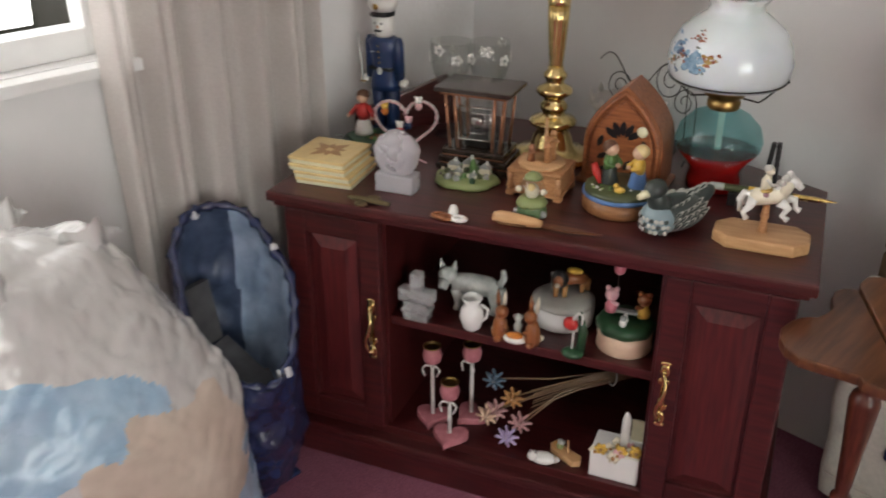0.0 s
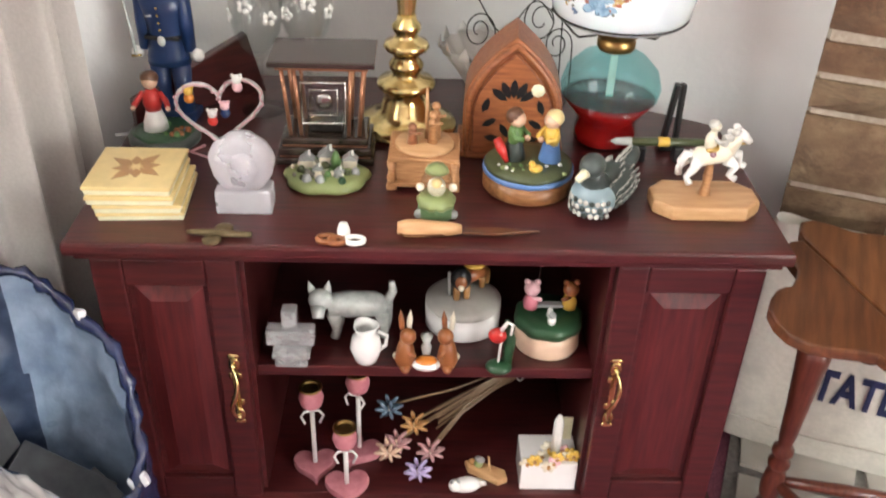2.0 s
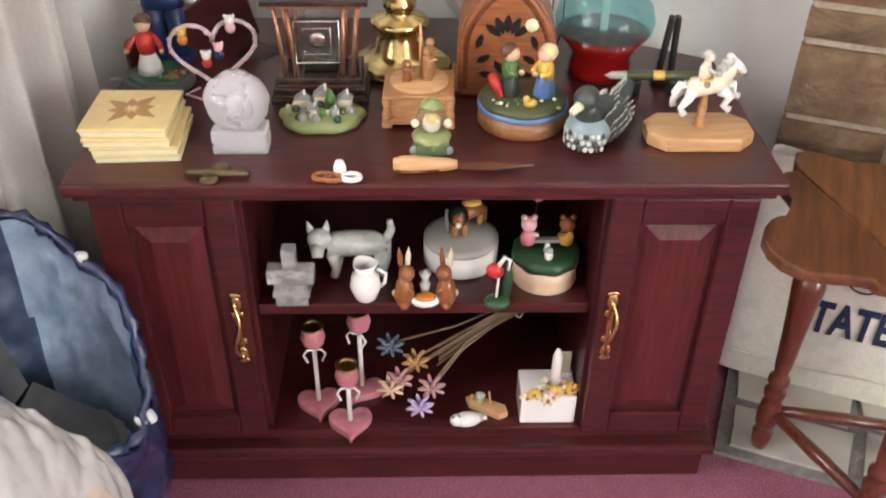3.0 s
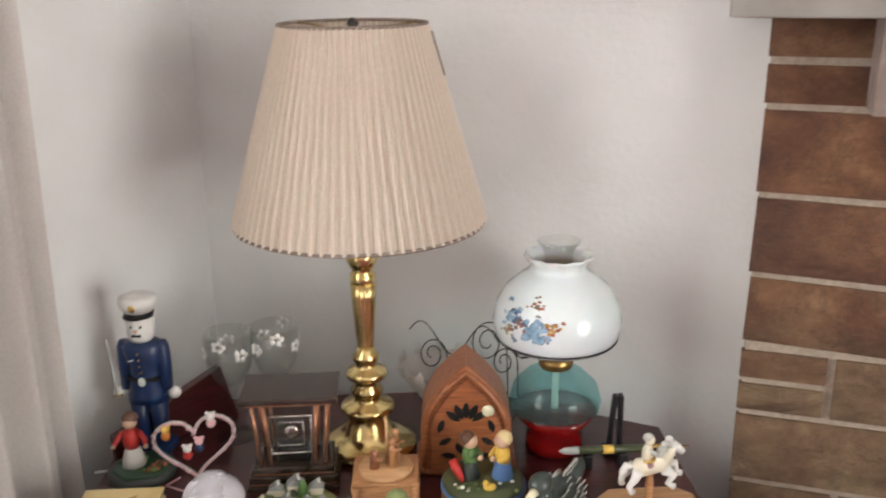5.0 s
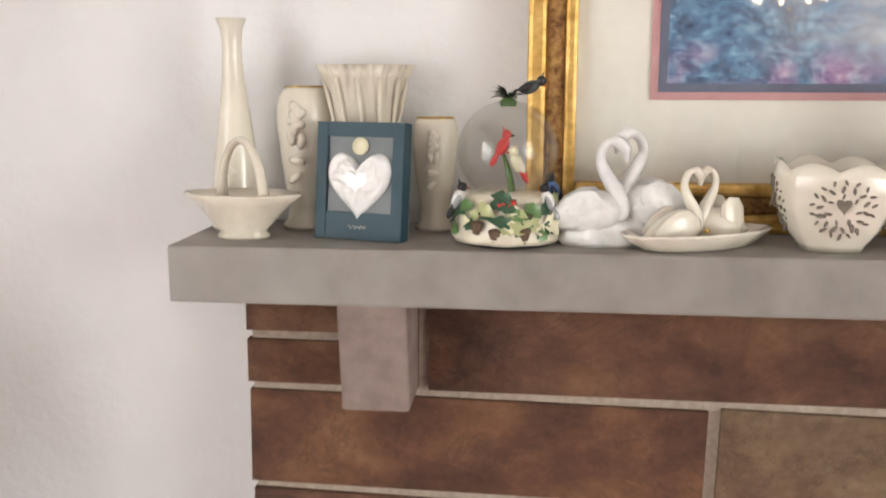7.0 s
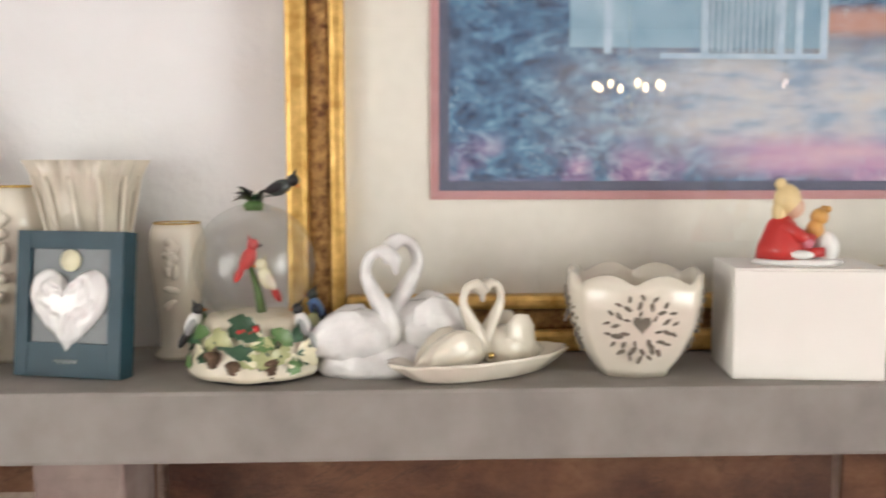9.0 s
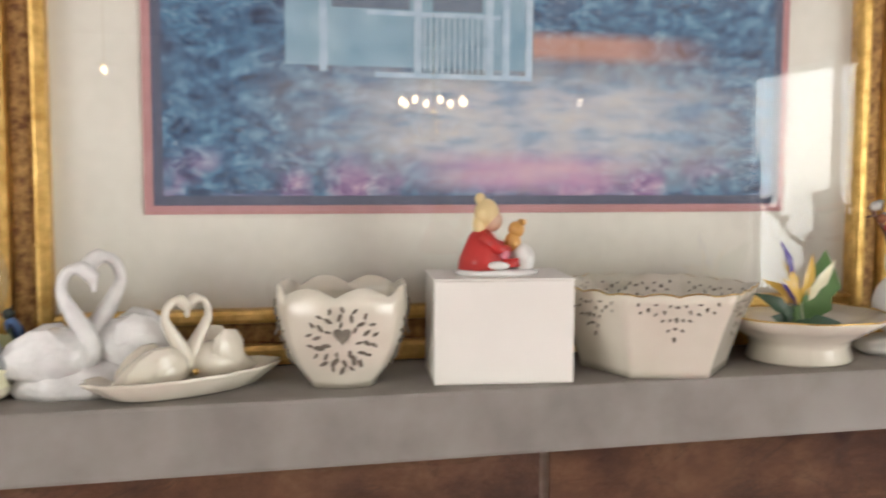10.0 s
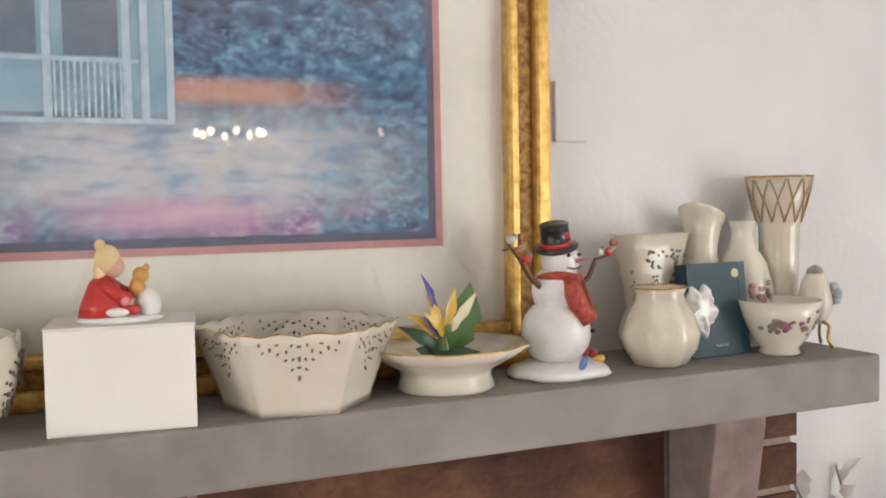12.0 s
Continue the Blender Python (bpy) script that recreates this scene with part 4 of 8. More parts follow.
b = Build().sheet("plastic_bag", sack_wall, 260, 130, closed=True)
for f in b.bm.faces:
    c = f.calc_center_median()
    w = c.z + 0.06 * math.sin(7 * c.x + 1) + 0.09 * noise.noise(c * 8)
    blob = math.hypot((c.x - 0.1) / 0.15, (c.z - 0.36) / 0.13)
    if blob < 1 + 0.5 * noise.noise(c * 14):
        f.material_index = b.slot("bag_beige")
    elif 0.45 < w < 0.57 and c.x < 0.12 or 0.2 < w < 0.33 and c.x > -0.02:
        f.material_index = b.slot("bag_blue")
    elif w < 0.17:
        f.material_index = b.slot("bag_beige")
b.done("film", sack)
for k, (x, y, z, L) in enumerate(((0.1, -0.05, 0.7, 0.1), (-0.06, -0.1, 0.69, 0.08), (0.02, 0.04, 0.73, 0.07))):
    Build().sheet("plastic_bag", lambda a, c: (x + L * (a - 0.5), y + 0.02 * math.sin(9 * a), z + 0.045 * c * math.sin(math.pi * a) + 0.01 * math.sin(14 * a)), 16, 5).done("film_fold", sack)


# ---- trinkets on and in the cabinet ----
def paint(name, colour, rough=0.35, coat=0.2):
    surface(name, tuple(c * 0.93 for c in colour), tuple(min(c * 1.05, 0.9) for c in colour), rough, scale=60, bump=0.03, coat=coat)


for nm, c in (("navy", (0.01, 0.03, 0.1)), ("skin", (0.62, 0.4, 0.28)), ("red", (0.5, 0.03, 0.025)), ("green", (0.1, 0.2, 0.06)), ("dark_green", (0.025, 0.08, 0.035)), ("moss", (0.07, 0.085, 0.035)),
              ("yellow", (0.7, 0.45, 0.08)), ("orange", (0.6, 0.2, 0.03)), ("blue", (0.1, 0.2, 0.42)), ("brown", (0.12, 0.055, 0.03)), ("fur_brown", (0.26, 0.09, 0.03)), ("black", (0.012, 0.012, 0.013)),
              ("white", (0.78, 0.77, 0.74)), ("cream", (0.72, 0.66, 0.52)), ("grey", (0.3, 0.31, 0.3)), ("dark_grey", (0.05, 0.065, 0.06)), ("pink", (0.62, 0.2, 0.25)), ("pale_pink", (0.7, 0.42, 0.45)), ("lilac", (0.45, 0.38, 0.6)),
              ("duck_teal", (0.22, 0.3, 0.33)), ("tile_yellow", (0.74, 0.57, 0.26)), ("tile_edge", (0.75, 0.71, 0.5)), ("lid_grey", (0.5, 0.49, 0.45)), ("dull_blue", (0.1, 0.16, 0.22)), ("dull_rose", (0.45, 0.25, 0.25)), ("tile_star", (0.42, 0.22, 0.08)), ("peach", (0.7, 0.5, 0.36)), ("straw", (0.2, 0.13, 0.075)), ("blonde", (0.72, 0.56, 0.28)), ("lime", (0.25, 0.3, 0.12)), ("sage", (0.2, 0.19, 0.15)), ("mauve", (0.3, 0.16, 0.18)), ("grey_inner", (0.09, 0.105, 0.11))):
    paint(nm, c)
paint("dull_gold", (0.4, 0.3, 0.17))
paint("warm_grey", (0.27, 0.23, 0.2))
paint("sage_green", (0.12, 0.2, 0.09))
paint("box_teal", (0.014, 0.052, 0.074), 0.5, 0.0)
surface("bronze", (0.08, 0.06, 0.03), (0.2, 0.15, 0.08), 0.5, 0.7, scale=80)
surface("copper", (0.3, 0.13, 0.07), (0.5, 0.25, 0.15), 0.3, 0.7, scale=60)
surface("pearl", (0.4, 0.44, 0.42), (0.66, 0.69, 0.66), 0.15, scale=50, bump=0.3, bump_scale=90, coat=0.8)
surface("smoked_glass", (0.035, 0.022, 0.016), (0.075, 0.05, 0.038), 0.12, scale=40, coat=0.6, Transmission_Weight=0.35)
surface("silver_trim", (0.6, 0.58, 0.54), (0.8, 0.78, 0.74), 0.18, 1.0, scale=60)
surface("petal_glass", (0.72, 0.7, 0.67), (0.8, 0.79, 0.76), 0.3, scale=40, Transmission_Weight=0.4)
surface("crystal", (0.8, 0.81, 0.82), (0.92, 0.92, 0.93), 0.12, scale=60, Transmission_Weight=0.72, IOR=1.3, coat=0.9, bump=0.4, bump_scale=120)

# tile coasters
for k, (dx, dy) in enumerate(((0.004, 0.003), (0.003, 0.0), (-0.004, -0.002), (-0.006, 0.001))):
    c = thing("coaster", "yellow glazed tile coaster in a stack on the cabinet", "coaster", on_cabinet(0.085 + dx, 0.115 + dy, TOP + 0.0135 * k, 3 - k), "stack of coasters")
    Build().box("tile_edge", (0.116, 0.116, 0.007), (0, 0, 0), 0.002).done("backing", c)
    Build().box("tile_yellow", (0.12, 0.12, 0.0062), (0, 0, 0.0071), 0.0025).done("tile", c)
    if k == 3:
        for j in range(8):
            a = 45 * j
            L = 0.045 if j % 2 else 0.032
            Build().slab("tile_star", [(0.006, 0), (L * 0.5, 0.009), (L, 0), (L * 0.5, -0.009)], 0, 0.0006, pose(0, 0, 0.0133, 0, 0, a + 12)).done("star_ray", c, "brown painted ray")

g = thing("glass_paperweight", "frosted glass sculpture with a rounded top", "ornament", on_cabinet(0.23, 0.1))
b = Build().box("frosted_glass", (0.078, 0.04, 0.036), (0, 0, 0), 0.004)
b.lathe("frosted_glass", [(0.0, -0.019), (0.03, -0.019), (0.042, -0.012), (0.045, 0), (0.042, 0.012), (0.03, 0.019), (0.0, 0.019)], n=40, m=pose(0, 0, 0.074, 90, 0, 0), wave=lambda a, z: 1 + 0.025 * math.sin(5 * a) + 0.015 * math.sin(11 * a))
b.ball("frosted_glass", 0.022, (0.004, -0.016, 0.072), (1, 0.5, 1.1))
b.ball("frosted_glass", 0.012, (-0.02, -0.018, 0.085), (1.2, 0.5, 0.8))
b.done("sculpture", g)

k = thing("bronze_ornament", "small tarnished bronze propeller-shaped ornament on the cabinet top", "ornament", on_cabinet(0.205, 0.022))
b = Build().tube("bronze", [(-0.042, 0.003, 0.006), (-0.01, 0, 0.007), (0.045, -0.002, 0.006)], [0.003, 0.006, 0.004], 8)
for a in (70, 250):
    b.ball("bronze", 0.013, (0.016 * math.cos(radians(a)), 0.016 * math.sin(radians(a)), 0.005), (1, 1, 0.3))
b.done("casting", k)

sh = thing("shell_ring_trinket", "small brown and white rings with a pale stone", "ornament", on_cabinet(0.369, 0.014))
for x, y, mat, r in ((-0.018, 0.0, "fur_brown", 0.012), (-0.004, -0.004, "fur_brown", 0.011), (0.02, -0.002, "white", 0.012)):
    Build().tube(mat, [(x + r * math.cos(t), y + 0.7 * r * math.sin(t), 0.005) for t in [2 * math.pi * j / 18 for j in range(18)]], 0.004, 7, closed=True).done("ring", sh)
b = Build()
b.lathe("white", [(0.0, 0.0), (0.008, 0.0), (0.009, 0.012), (0.006, 0.022), (0, 0.024)], (0.004, 0.012, 0), 14)
b.done("stone", sh)

kn = thing("letter_opener", "wooden letter opener with a pale rounded handle", "letter opener", on_cabinet(0.54, 0.036))
Build().lathe("pale_wood", [(0.0, 0), (0.008, 0.0), (0.0125, 0.012), (0.0125, 0.03), (0.009, 0.075), (0.006, 0.088), (0, 0.088)], n=18, m=pose(-0.095, 0, 0.0105, 0, 90, 0), squash=1.0).done("handle", kn)
Build().slab("walnut", [(-0.006, -0.006), (0.04, -0.009), (0.1, 0.001), (0.04, 0.008), (-0.006, 0.006)], 0.006, 0.0095, bevel=0.001).done("blade", kn)
Build().box("walnut", (0.06, 0.0255, 0.002), (-0.062, 0, 0.0055), 0.0005).done("inlay", kn)

v = thing("miniature_village", "miniature resin village on a mossy green base", "ornament", on_cabinet(0.336, 0.185))
rng = random.Random(8)
Build().lathe("lime", [(0.06, 0), (0.064, 0.004), (0.06, 0.012), (0.05, 0.016), (0, 0.018)], n=30, wave=lambda a, z: 1 + 0.05 * math.sin(5 * a) + 0.03 * math.sin(9 * a), squash=0.8).done("base", v)
for x, y, s in ((-0.03, 0.012, 0.02), (0.0, 0.02, 0.024), (0.034, 0.014, 0.02), (-0.012, -0.012, 0.014), (0.02, -0.016, 0.013)):
    hse = Build().box("cream", (s, s * 0.7, s * 0.75), (x, y, 0.014), 0.001)
    hse.slab("grey", [(-s * 0.6, 0), (s * 0.6, 0), (0, s * 0.5)], -s * 0.4, s * 0.4, pose(x, y, 0.014 + s * 0.74, 90, 0, 0))
    hse.box("white", (s * 0.16, s * 0.16, s * 0.6), (x + s * 0.2, y, 0.014 + s * 0.85), 0.0005)
    hse.done("house", v)
b = Build()
for j in range(60):
    a, r = rng.uniform(0, 6.28), rng.uniform(0.008, 0.056)
    b.ball(rng.choice(("green", "dark_green", "moss", "sage", "grey", "cream")), rng.uniform(0.003, 0.008), (r * math.cos(a), 0.8 * r * math.sin(a), 0.018), (1, 1, 1.1), seg=7)
tagged(b.done("shrubbery", v), kind="stuff")
Build().lathe("green", [(0.011, 0), (0.006, 0.014), (0.009, 0.015), (0.004, 0.03), (0, 0.034)], (0.014, 0.0, 0.016), 10).done("tree", v)

m = thing("carved_music_box", "carved wooden music box with figures on a disc", "music box", on_cabinet(0.481, 0.2, turn=-2))
b = Build().box("carved_wood", (0.098, 0.084, 0.036), (0, 0, 0.012), 0.004)
b.box("carved_wood", (0.104, 0.09, 0.008), (0, 0, 0.046), 0.003)
b.box("carved_wood", (0.106, 0.092, 0.008), (0, 0, 0.006), 0.003)
for x in (-0.046, 0.046):
    for y in (-0.038, 0.038):
        b.box("carved_wood", (0.016, 0.016, 0.01), (x, y, 0), 0.003)
        b.lathe("carved_wood", [(0.006, 0.012), (0.008, 0.02), (0.005, 0.03), (0.008, 0.045)], (x, y * 1.06, 0), 10)
b.done("case", m)
Build().lathe("pale_wood", [(0, 0.054), (0.043, 0.054), (0.044, 0.057), (0.042, 0.061), (0, 0.061)], n=36).done("turntable", m)
b = Build()
for x, y, hgt, mat in ((-0.018, -0.008, 0.03, "copper"), (0.012, -0.004, 0.052, "carved_wood"), (0.016, 0.012, 0.06, "carved_wood")):
    b.lathe(mat, [(0.008, 0), (0.006, hgt * 0.5), (0.007, hgt * 0.65), (0.003, hgt * 0.75), (0, hgt * 0.78)], (x, y, 0.061), 12)
    b.ball(mat, 0.0065, (x, y, 0.061 + hgt * 0.85))
    b.tube(mat, [(x - 0.004, y - 0.005, 0.061 + hgt * 0.55), (x + 0.014, y - 0.012, 0.061 + hgt * 0.7)], 0.002)
b.tube("pale_wood", [(0.004, 0.01, 0.061), (0.002, 0.012, 0.14)], [0.005, 0.002], 7)
b.done("figure", m)

gn = thing("snow_globe", "tiny gnome snow globe with a green base", "snow globe", on_cabinet(0.498, 0.088))
b = Build().lathe("sage_green", [(0.022, 0), (0.026, 0.006), (0.024, 0.022), (0.018, 0.03), (0, 0.03)], n=20, wave=lambda a, z: 1 + 0.06 * math.sin(7 * a))
b.lathe("lime", [(0.026, 0.02), (0.028, 0.026), (0.022, 0.034), (0.0, 0.034)], n=20, wave=lambda a, z: 1 + 0.08 * math.sin(9 * a))
for x in (-0.024, 0.024):
    b.ball("grey", 0.007, (x, -0.01, 0.008))
    b.ball("cream", 0.006, (x * 0.95, -0.008, 0.05))
b.done("base", gn)
Build().ball("thin_glass", 0.0225, (0, 0, 0.052), seg=20).done("ball", gn)
Build().ball("cream", 0.013, (0, 0, 0.046), (1, 1, 1.1)).ball("tile_yellow", 0.008, (0, -0.006, 0.055)).done("gnome", gn)
Build().lathe("lime", [(0.017, 0.0), (0.015, 0.005), (0.009, 0.01), (0, 0.012)], (0, 0.004, 0.069), 16).done("hat", gn)


def child(b, x, y, z, s, hair, top, low, turn):
    """A painted figurine of about 0.08 high times s."""
    R = pose(x, y, z, 0, 0, turn) @ Matrix.Diagonal((s, s, s, 1))

    def at(px, py, pz):
        return tuple(R @ Vector((px, py, pz)))

    b.lathe(low, [(0.016, 0), (0.017, 0.006), (0.012, 0.03), (0.011, 0.034), (0, 0.034)], n=16, m=R)
    b.lathe(top, [(0.0125, 0.03), (0.014, 0.042), (0.012, 0.052), (0.005, 0.057), (0, 0.057)], n=16, m=R, squash=0.8)
    b.tube(top, [at(-0.012, 0, 0.051), at(-0.016, -0.006, 0.042), at(-0.009, -0.017, 0.04)], 0.0042 * s)
    b.tube(top, [at(0.012, 0, 0.051), at(0.016, -0.006, 0.042), at(0.009, -0.017, 0.04)], 0.0042 * s)
    b.ball("skin", 0.0045 * s, at(0, -0.019, 0.04))
    b.ball("skin", 0.0125 * s, at(0, -0.001, 0.066))
    b.ball(hair, 0.0135 * s, at(0, 0.003, 0.0695), (1, 1, 0.95))


r = thing("round_music_box", "round music box with a boy and girl on a painted meadow", "music box", on_cabinet(0.635, 0.18))
Build().lathe("oak", [(0.0, 0), (0.064, 0), (0.067, 0.004), (0.067, 0.028), (0.0, 0.028)], n=44).done("drum", r)
Build().lathe("blue", [(0.0665, 0.028), (0.068, 0.029), (0.0672, 0.036), (0, 0.036)], n=44).done("band", r, "blue painted band")
Build().lathe("moss", [(0.066, 0.036), (0.063, 0.042), (0.04, 0.046), (0, 0.047)], n=36, wave=lambda a, z: 1 + 0.015 * math.sin(7 * a)).done("meadow", r)
b = Build()
child(b, -0.022, 0.0, 0.043, 1.0, "brown", "green", "dark_grey", 60)
b.done("boy_figure", r)
b = Build()
child(b, 0.03, -0.004, 0.043, 1.0, "blonde", "yellow", "blue", -60)
b.done("girl_figure", r)
Build().tube("red", [(-0.05, -0.006, 0.08), (-0.043, -0.012, 0.067), (-0.034, -0.018, 0.048)], [0.006, 0.008, 0.003], 8).done("umbrella", r, "closed red umbrella")
b = Build().ball("yellow", 0.008, (0.006, -0.04, 0.05), (1.3, 0.8, 0.8))
b.ball("yellow", 0.005, (0.0, -0.042, 0.058))
b.done("chick", r)
b = Build()
for j in range(14):
    b.ball(rng.choice(("white", "green", "lime", "dark_green")), rng.uniform(0.002, 0.005), (rng.uniform(-0.05, 0.05), rng.uniform(-0.05, -0.02), 0.046), (1, 1, 0.6), seg=6)
tagged(b.done("tiny_flowers", r), kind="stuff")

# cathedral-arch box


def gothic(w, h, n=9):
    """A pointed arch outline, w wide and h high, from the lower left, round."""
    base = h * 0.42
    pts = [(-w / 2, 0), (w / 2, 0)]
    for side, rng_ in ((1, range(n)), (-1, range(n - 1, -1, -1))):
        for j in rng_:
            t = j / (n - 1)
            if side < 0 and j == n - 1:
                continue
            pts.append((side * w / 2 * (1 - t ** 1.9), base + (h - base) * t ** 0.95))
    return pts


ar = thing("arched_wooden_box", "gothic-arched wooden radio-shaped box with pierced front", "ornament", on_cabinet(0.618, 0.305, turn=-4))
Build().slab("cherry_wood", gothic(0.152, 0.198), -0.055, 0.04, pose(0, 0, 0.0, 90, 0, 0), 0.004).done("case", ar)
Build().slab("cherry_wood", gothic(0.12, 0.166), 0.0401, 0.043, pose(0, 0, 0.006, 90, 0, 0), 0.002).done("face", ar)
pts = gothic(0.136, 0.182)
Build().tube("cherry_wood", [(x, -0.043, z + 0.004) for x, z in pts], 0.0055, 7, closed=True).done("moulding", ar)
for j in range(5):
    q_ = radians(38 + 104 * j / 4)
    Build().slab("black", [(0.0, 0.0), (0.005, 0.008), (0.0062, 0.018), (0.003, 0.027), (0.0, 0.03), (-0.003, 0.027), (-0.0062, 0.018), (-0.005, 0.008)], 0, 0.0012, pose(0.012 * math.cos(q_), -0.0431, 0.092 + 0.012 * math.sin(q_), 90, -math.degrees(q_) + 90, 0)).done("pierced_slot", ar, "dark cut-out")
for x, z, tilt in ((-0.036, 0.062, 60), (0.036, 0.062, -60), (-0.042, 0.09, 20), (0.042, 0.09, -20), (-0.03, 0.036, 100), (0.03, 0.036, -100), (-0.012, 0.05, 150), (0.012, 0.05, -150)):
    Build().slab("black", [(0.0, -0.012), (0.0055, -0.003), (0.004, 0.008), (0.0, 0.013), (-0.004, 0.008), (-0.0055, -0.003)], 0, 0.0012, pose(x, -0.0431, z, 90, tilt, 0)).done("pierced_slot", ar, "dark cut-out")
Build().lathe("tile_edge", [(0, 0), (0.011, 0), (0.01, 0.0015), (0, 0.002)], n=8, m=pose(0.036, -0.043, 0.118, 90, 0, 0)).done("dial", ar)
Build().box("cherry_wood", (0.17, 0.1, 0.01), (0, 0.006, 0), 0.003).done("foot_board", ar)

# duck decoy
d = thing("duck_decoy", "painted wooden duck decoy in grey and teal", "duck", on_cabinet(0.742, 0.125, turn=-130))
b = Build()
b.ball("dark_grey", 0.036, (0.0, 0, 0.032), (1.75, 1.0, 0.9), seg=22)
b.ball("duck_teal", 0.032, (0.034, 0, 0.03), (1.0, 1.05, 0.9), seg=18)
b.tube("dark_grey", [(0.034, 0, 0.05), (0.045, 0, 0.068), (0.047, 0, 0.078)], [0.022, 0.016, 0.014], 14)
b.ball("dark_grey", 0.0185, (0.048, 0, 0.084), (1.15, 0.95, 0.95))
b.tube("tile_edge", [(0.062, 0, 0.08), (0.084, 0, 0.076)], [0.008, 0.005], 10)
b.ball("dark_grey", 0.02, (-0.056, 0, 0.05), (1.5, 0.7, 0.7), (0, 30, 0))
b.done("body", d)
for side in (-1, 1):
    for row in range(7):
        for j in range(4):
            x, z = 0.024 - 0.0135 * row - 0.005 * (j % 2), 0.054 - 0.0105 * j + 0.0025 * row
            k2 = max(0.0, 1 - (x / 0.063) ** 2 - ((z - 0.032) / 0.0324) ** 2) ** 0.5
            for mat, r_, dx, out in (("lid_grey", 0.0088, 0.0, 0.0), ("dark_grey", 0.0068, 0.0022, 0.0009)):
                Build().ball(mat, r_, (x + dx, side * (0.036 * k2 + 0.0003 + out), z), (1.15, 0.2, 0.62), (side * -20, 24, 0), 8).done("feather", d)
for row in range(3):
    for j in range(11):
        a = radians(-80 + 160 * (j + 0.5 * (row % 2)) / 10.5)
        Build().ball("lid_grey" if (j + row) % 3 else "dark_grey", 0.0052, (0.036 + 0.0305 * math.cos(a), 0.0325 * math.sin(a), 0.014 + 0.01 * row), (0.2, 0.8, 0.75), (0, -12, math.degrees(a)), 7).done("feather", d)

# carousel horse
ca = thing("carousel_horse", "white carousel horse on an octagonal wooden base", "ornament", on_cabinet(0.886, 0.125))
w, q, ch_ = 0.077, 0.042, 0.024
Build().slab("pale_wood", [(-w, -q + ch_), (-w + ch_, -q), (w - ch_, -q), (w, -q + ch_), (w, q - ch_), (w - ch_, q), (-w + ch_, q), (-w, q - ch_)], 0, 0.022, bevel=0.005).done("base", ca)
Build().lathe("carved_wood", [(0.009, 0.02), (0.007, 0.03), (0.0055, 0.04), (0.007, 0.05), (0.005, 0.07)], n=14).done("post", ca)
b = Build()
b.tube("cream", [(-0.026, 0, 0.079), (-0.018, 0, 0.082), (0.0, 0, 0.085), (0.016, 0, 0.09), (0.024, 0, 0.096)], [0.009, 0.015, 0.0135, 0.015, 0.011], 12)
b.tube("cream", [(0.02, 0, 0.094), (0.029, 0, 0.108), (0.033, 0, 0.119)], [0.0125, 0.009, 0.0075], 10)
b.tube("white", [(0.03, 0, 0.12), (0.039, 0, 0.115), (0.049, 0, 0.106)], [0.0085, 0.0075, 0.005], 9)
for k in range(7):
    q_ = k / 6
    b.ball("lid_grey" if k % 2 else "white", 0.0065, (0.01 + 0.018 * q_, 0.004 * (-1) ** k, 0.1 + 0.026 * q_), (1.1, 0.8, 0.9), (0, 40, 0), 7)
for y in (-0.004, 0.004):
    b.lathe("white", [(0.003, 0), (0, 0.008)], n=6, m=pose(0.03, y, 0.125, 0, -10, 0))
for x, y, pts in ((0.02, -0.009, ((0.014, -0.008), (0.006, -0.022), (0.016, -0.028))), (0.022, 0.009, ((0.02, 0.002), (0.022, -0.012), (0.03, -0.016))), (-0.02, -0.009, ((-0.006, -0.014), (-0.014, -0.026), (-0.008, -0.036))), (-0.022, 0.009, ((-0.012, -0.01), (-0.02, -0.02), (-0.018, -0.03)))):
    b.tube("white", [(x, y, 0.082)] + [(x + dx, y, 0.08 + dz) for dx, dz in pts], [0.0095, 0.0065, 0.0045, 0.0055], 8)
b.tube("white", [(-0.026, 0, 0.084), (-0.037, 0, 0.086), (-0.043, 0, 0.074), (-0.041, 0, 0.06)], [0.005, 0.0065, 0.006, 0.002], 7)
b.ball("gold_line", 0.012, (-0.003, 0, 0.096), (1.0, 1.05, 0.45), (0, -14, 0)).ball("mauve", 0.011, (-0.003, 0, 0.09), (0.8, 1.35, 0.7))
b.tube("cream", [(-0.005, 0, 0.098), (-0.006, 0, 0.112), (-0.004, 0, 0.121)], [0.009, 0.0085, 0.005], 8)
b.tube("lid_grey", [(-0.005, -0.006, 0.116), (0.004, -0.009, 0.108), (0.014, -0.005, 0.11)], 0.003, 7)
b.ball("cream", 0.008, (-0.003, 0, 0.129)).ball("lid_grey", 0.0085, (-0.005, 0.001, 0.132), (1, 1, 0.8))
b.done("horse", ca)

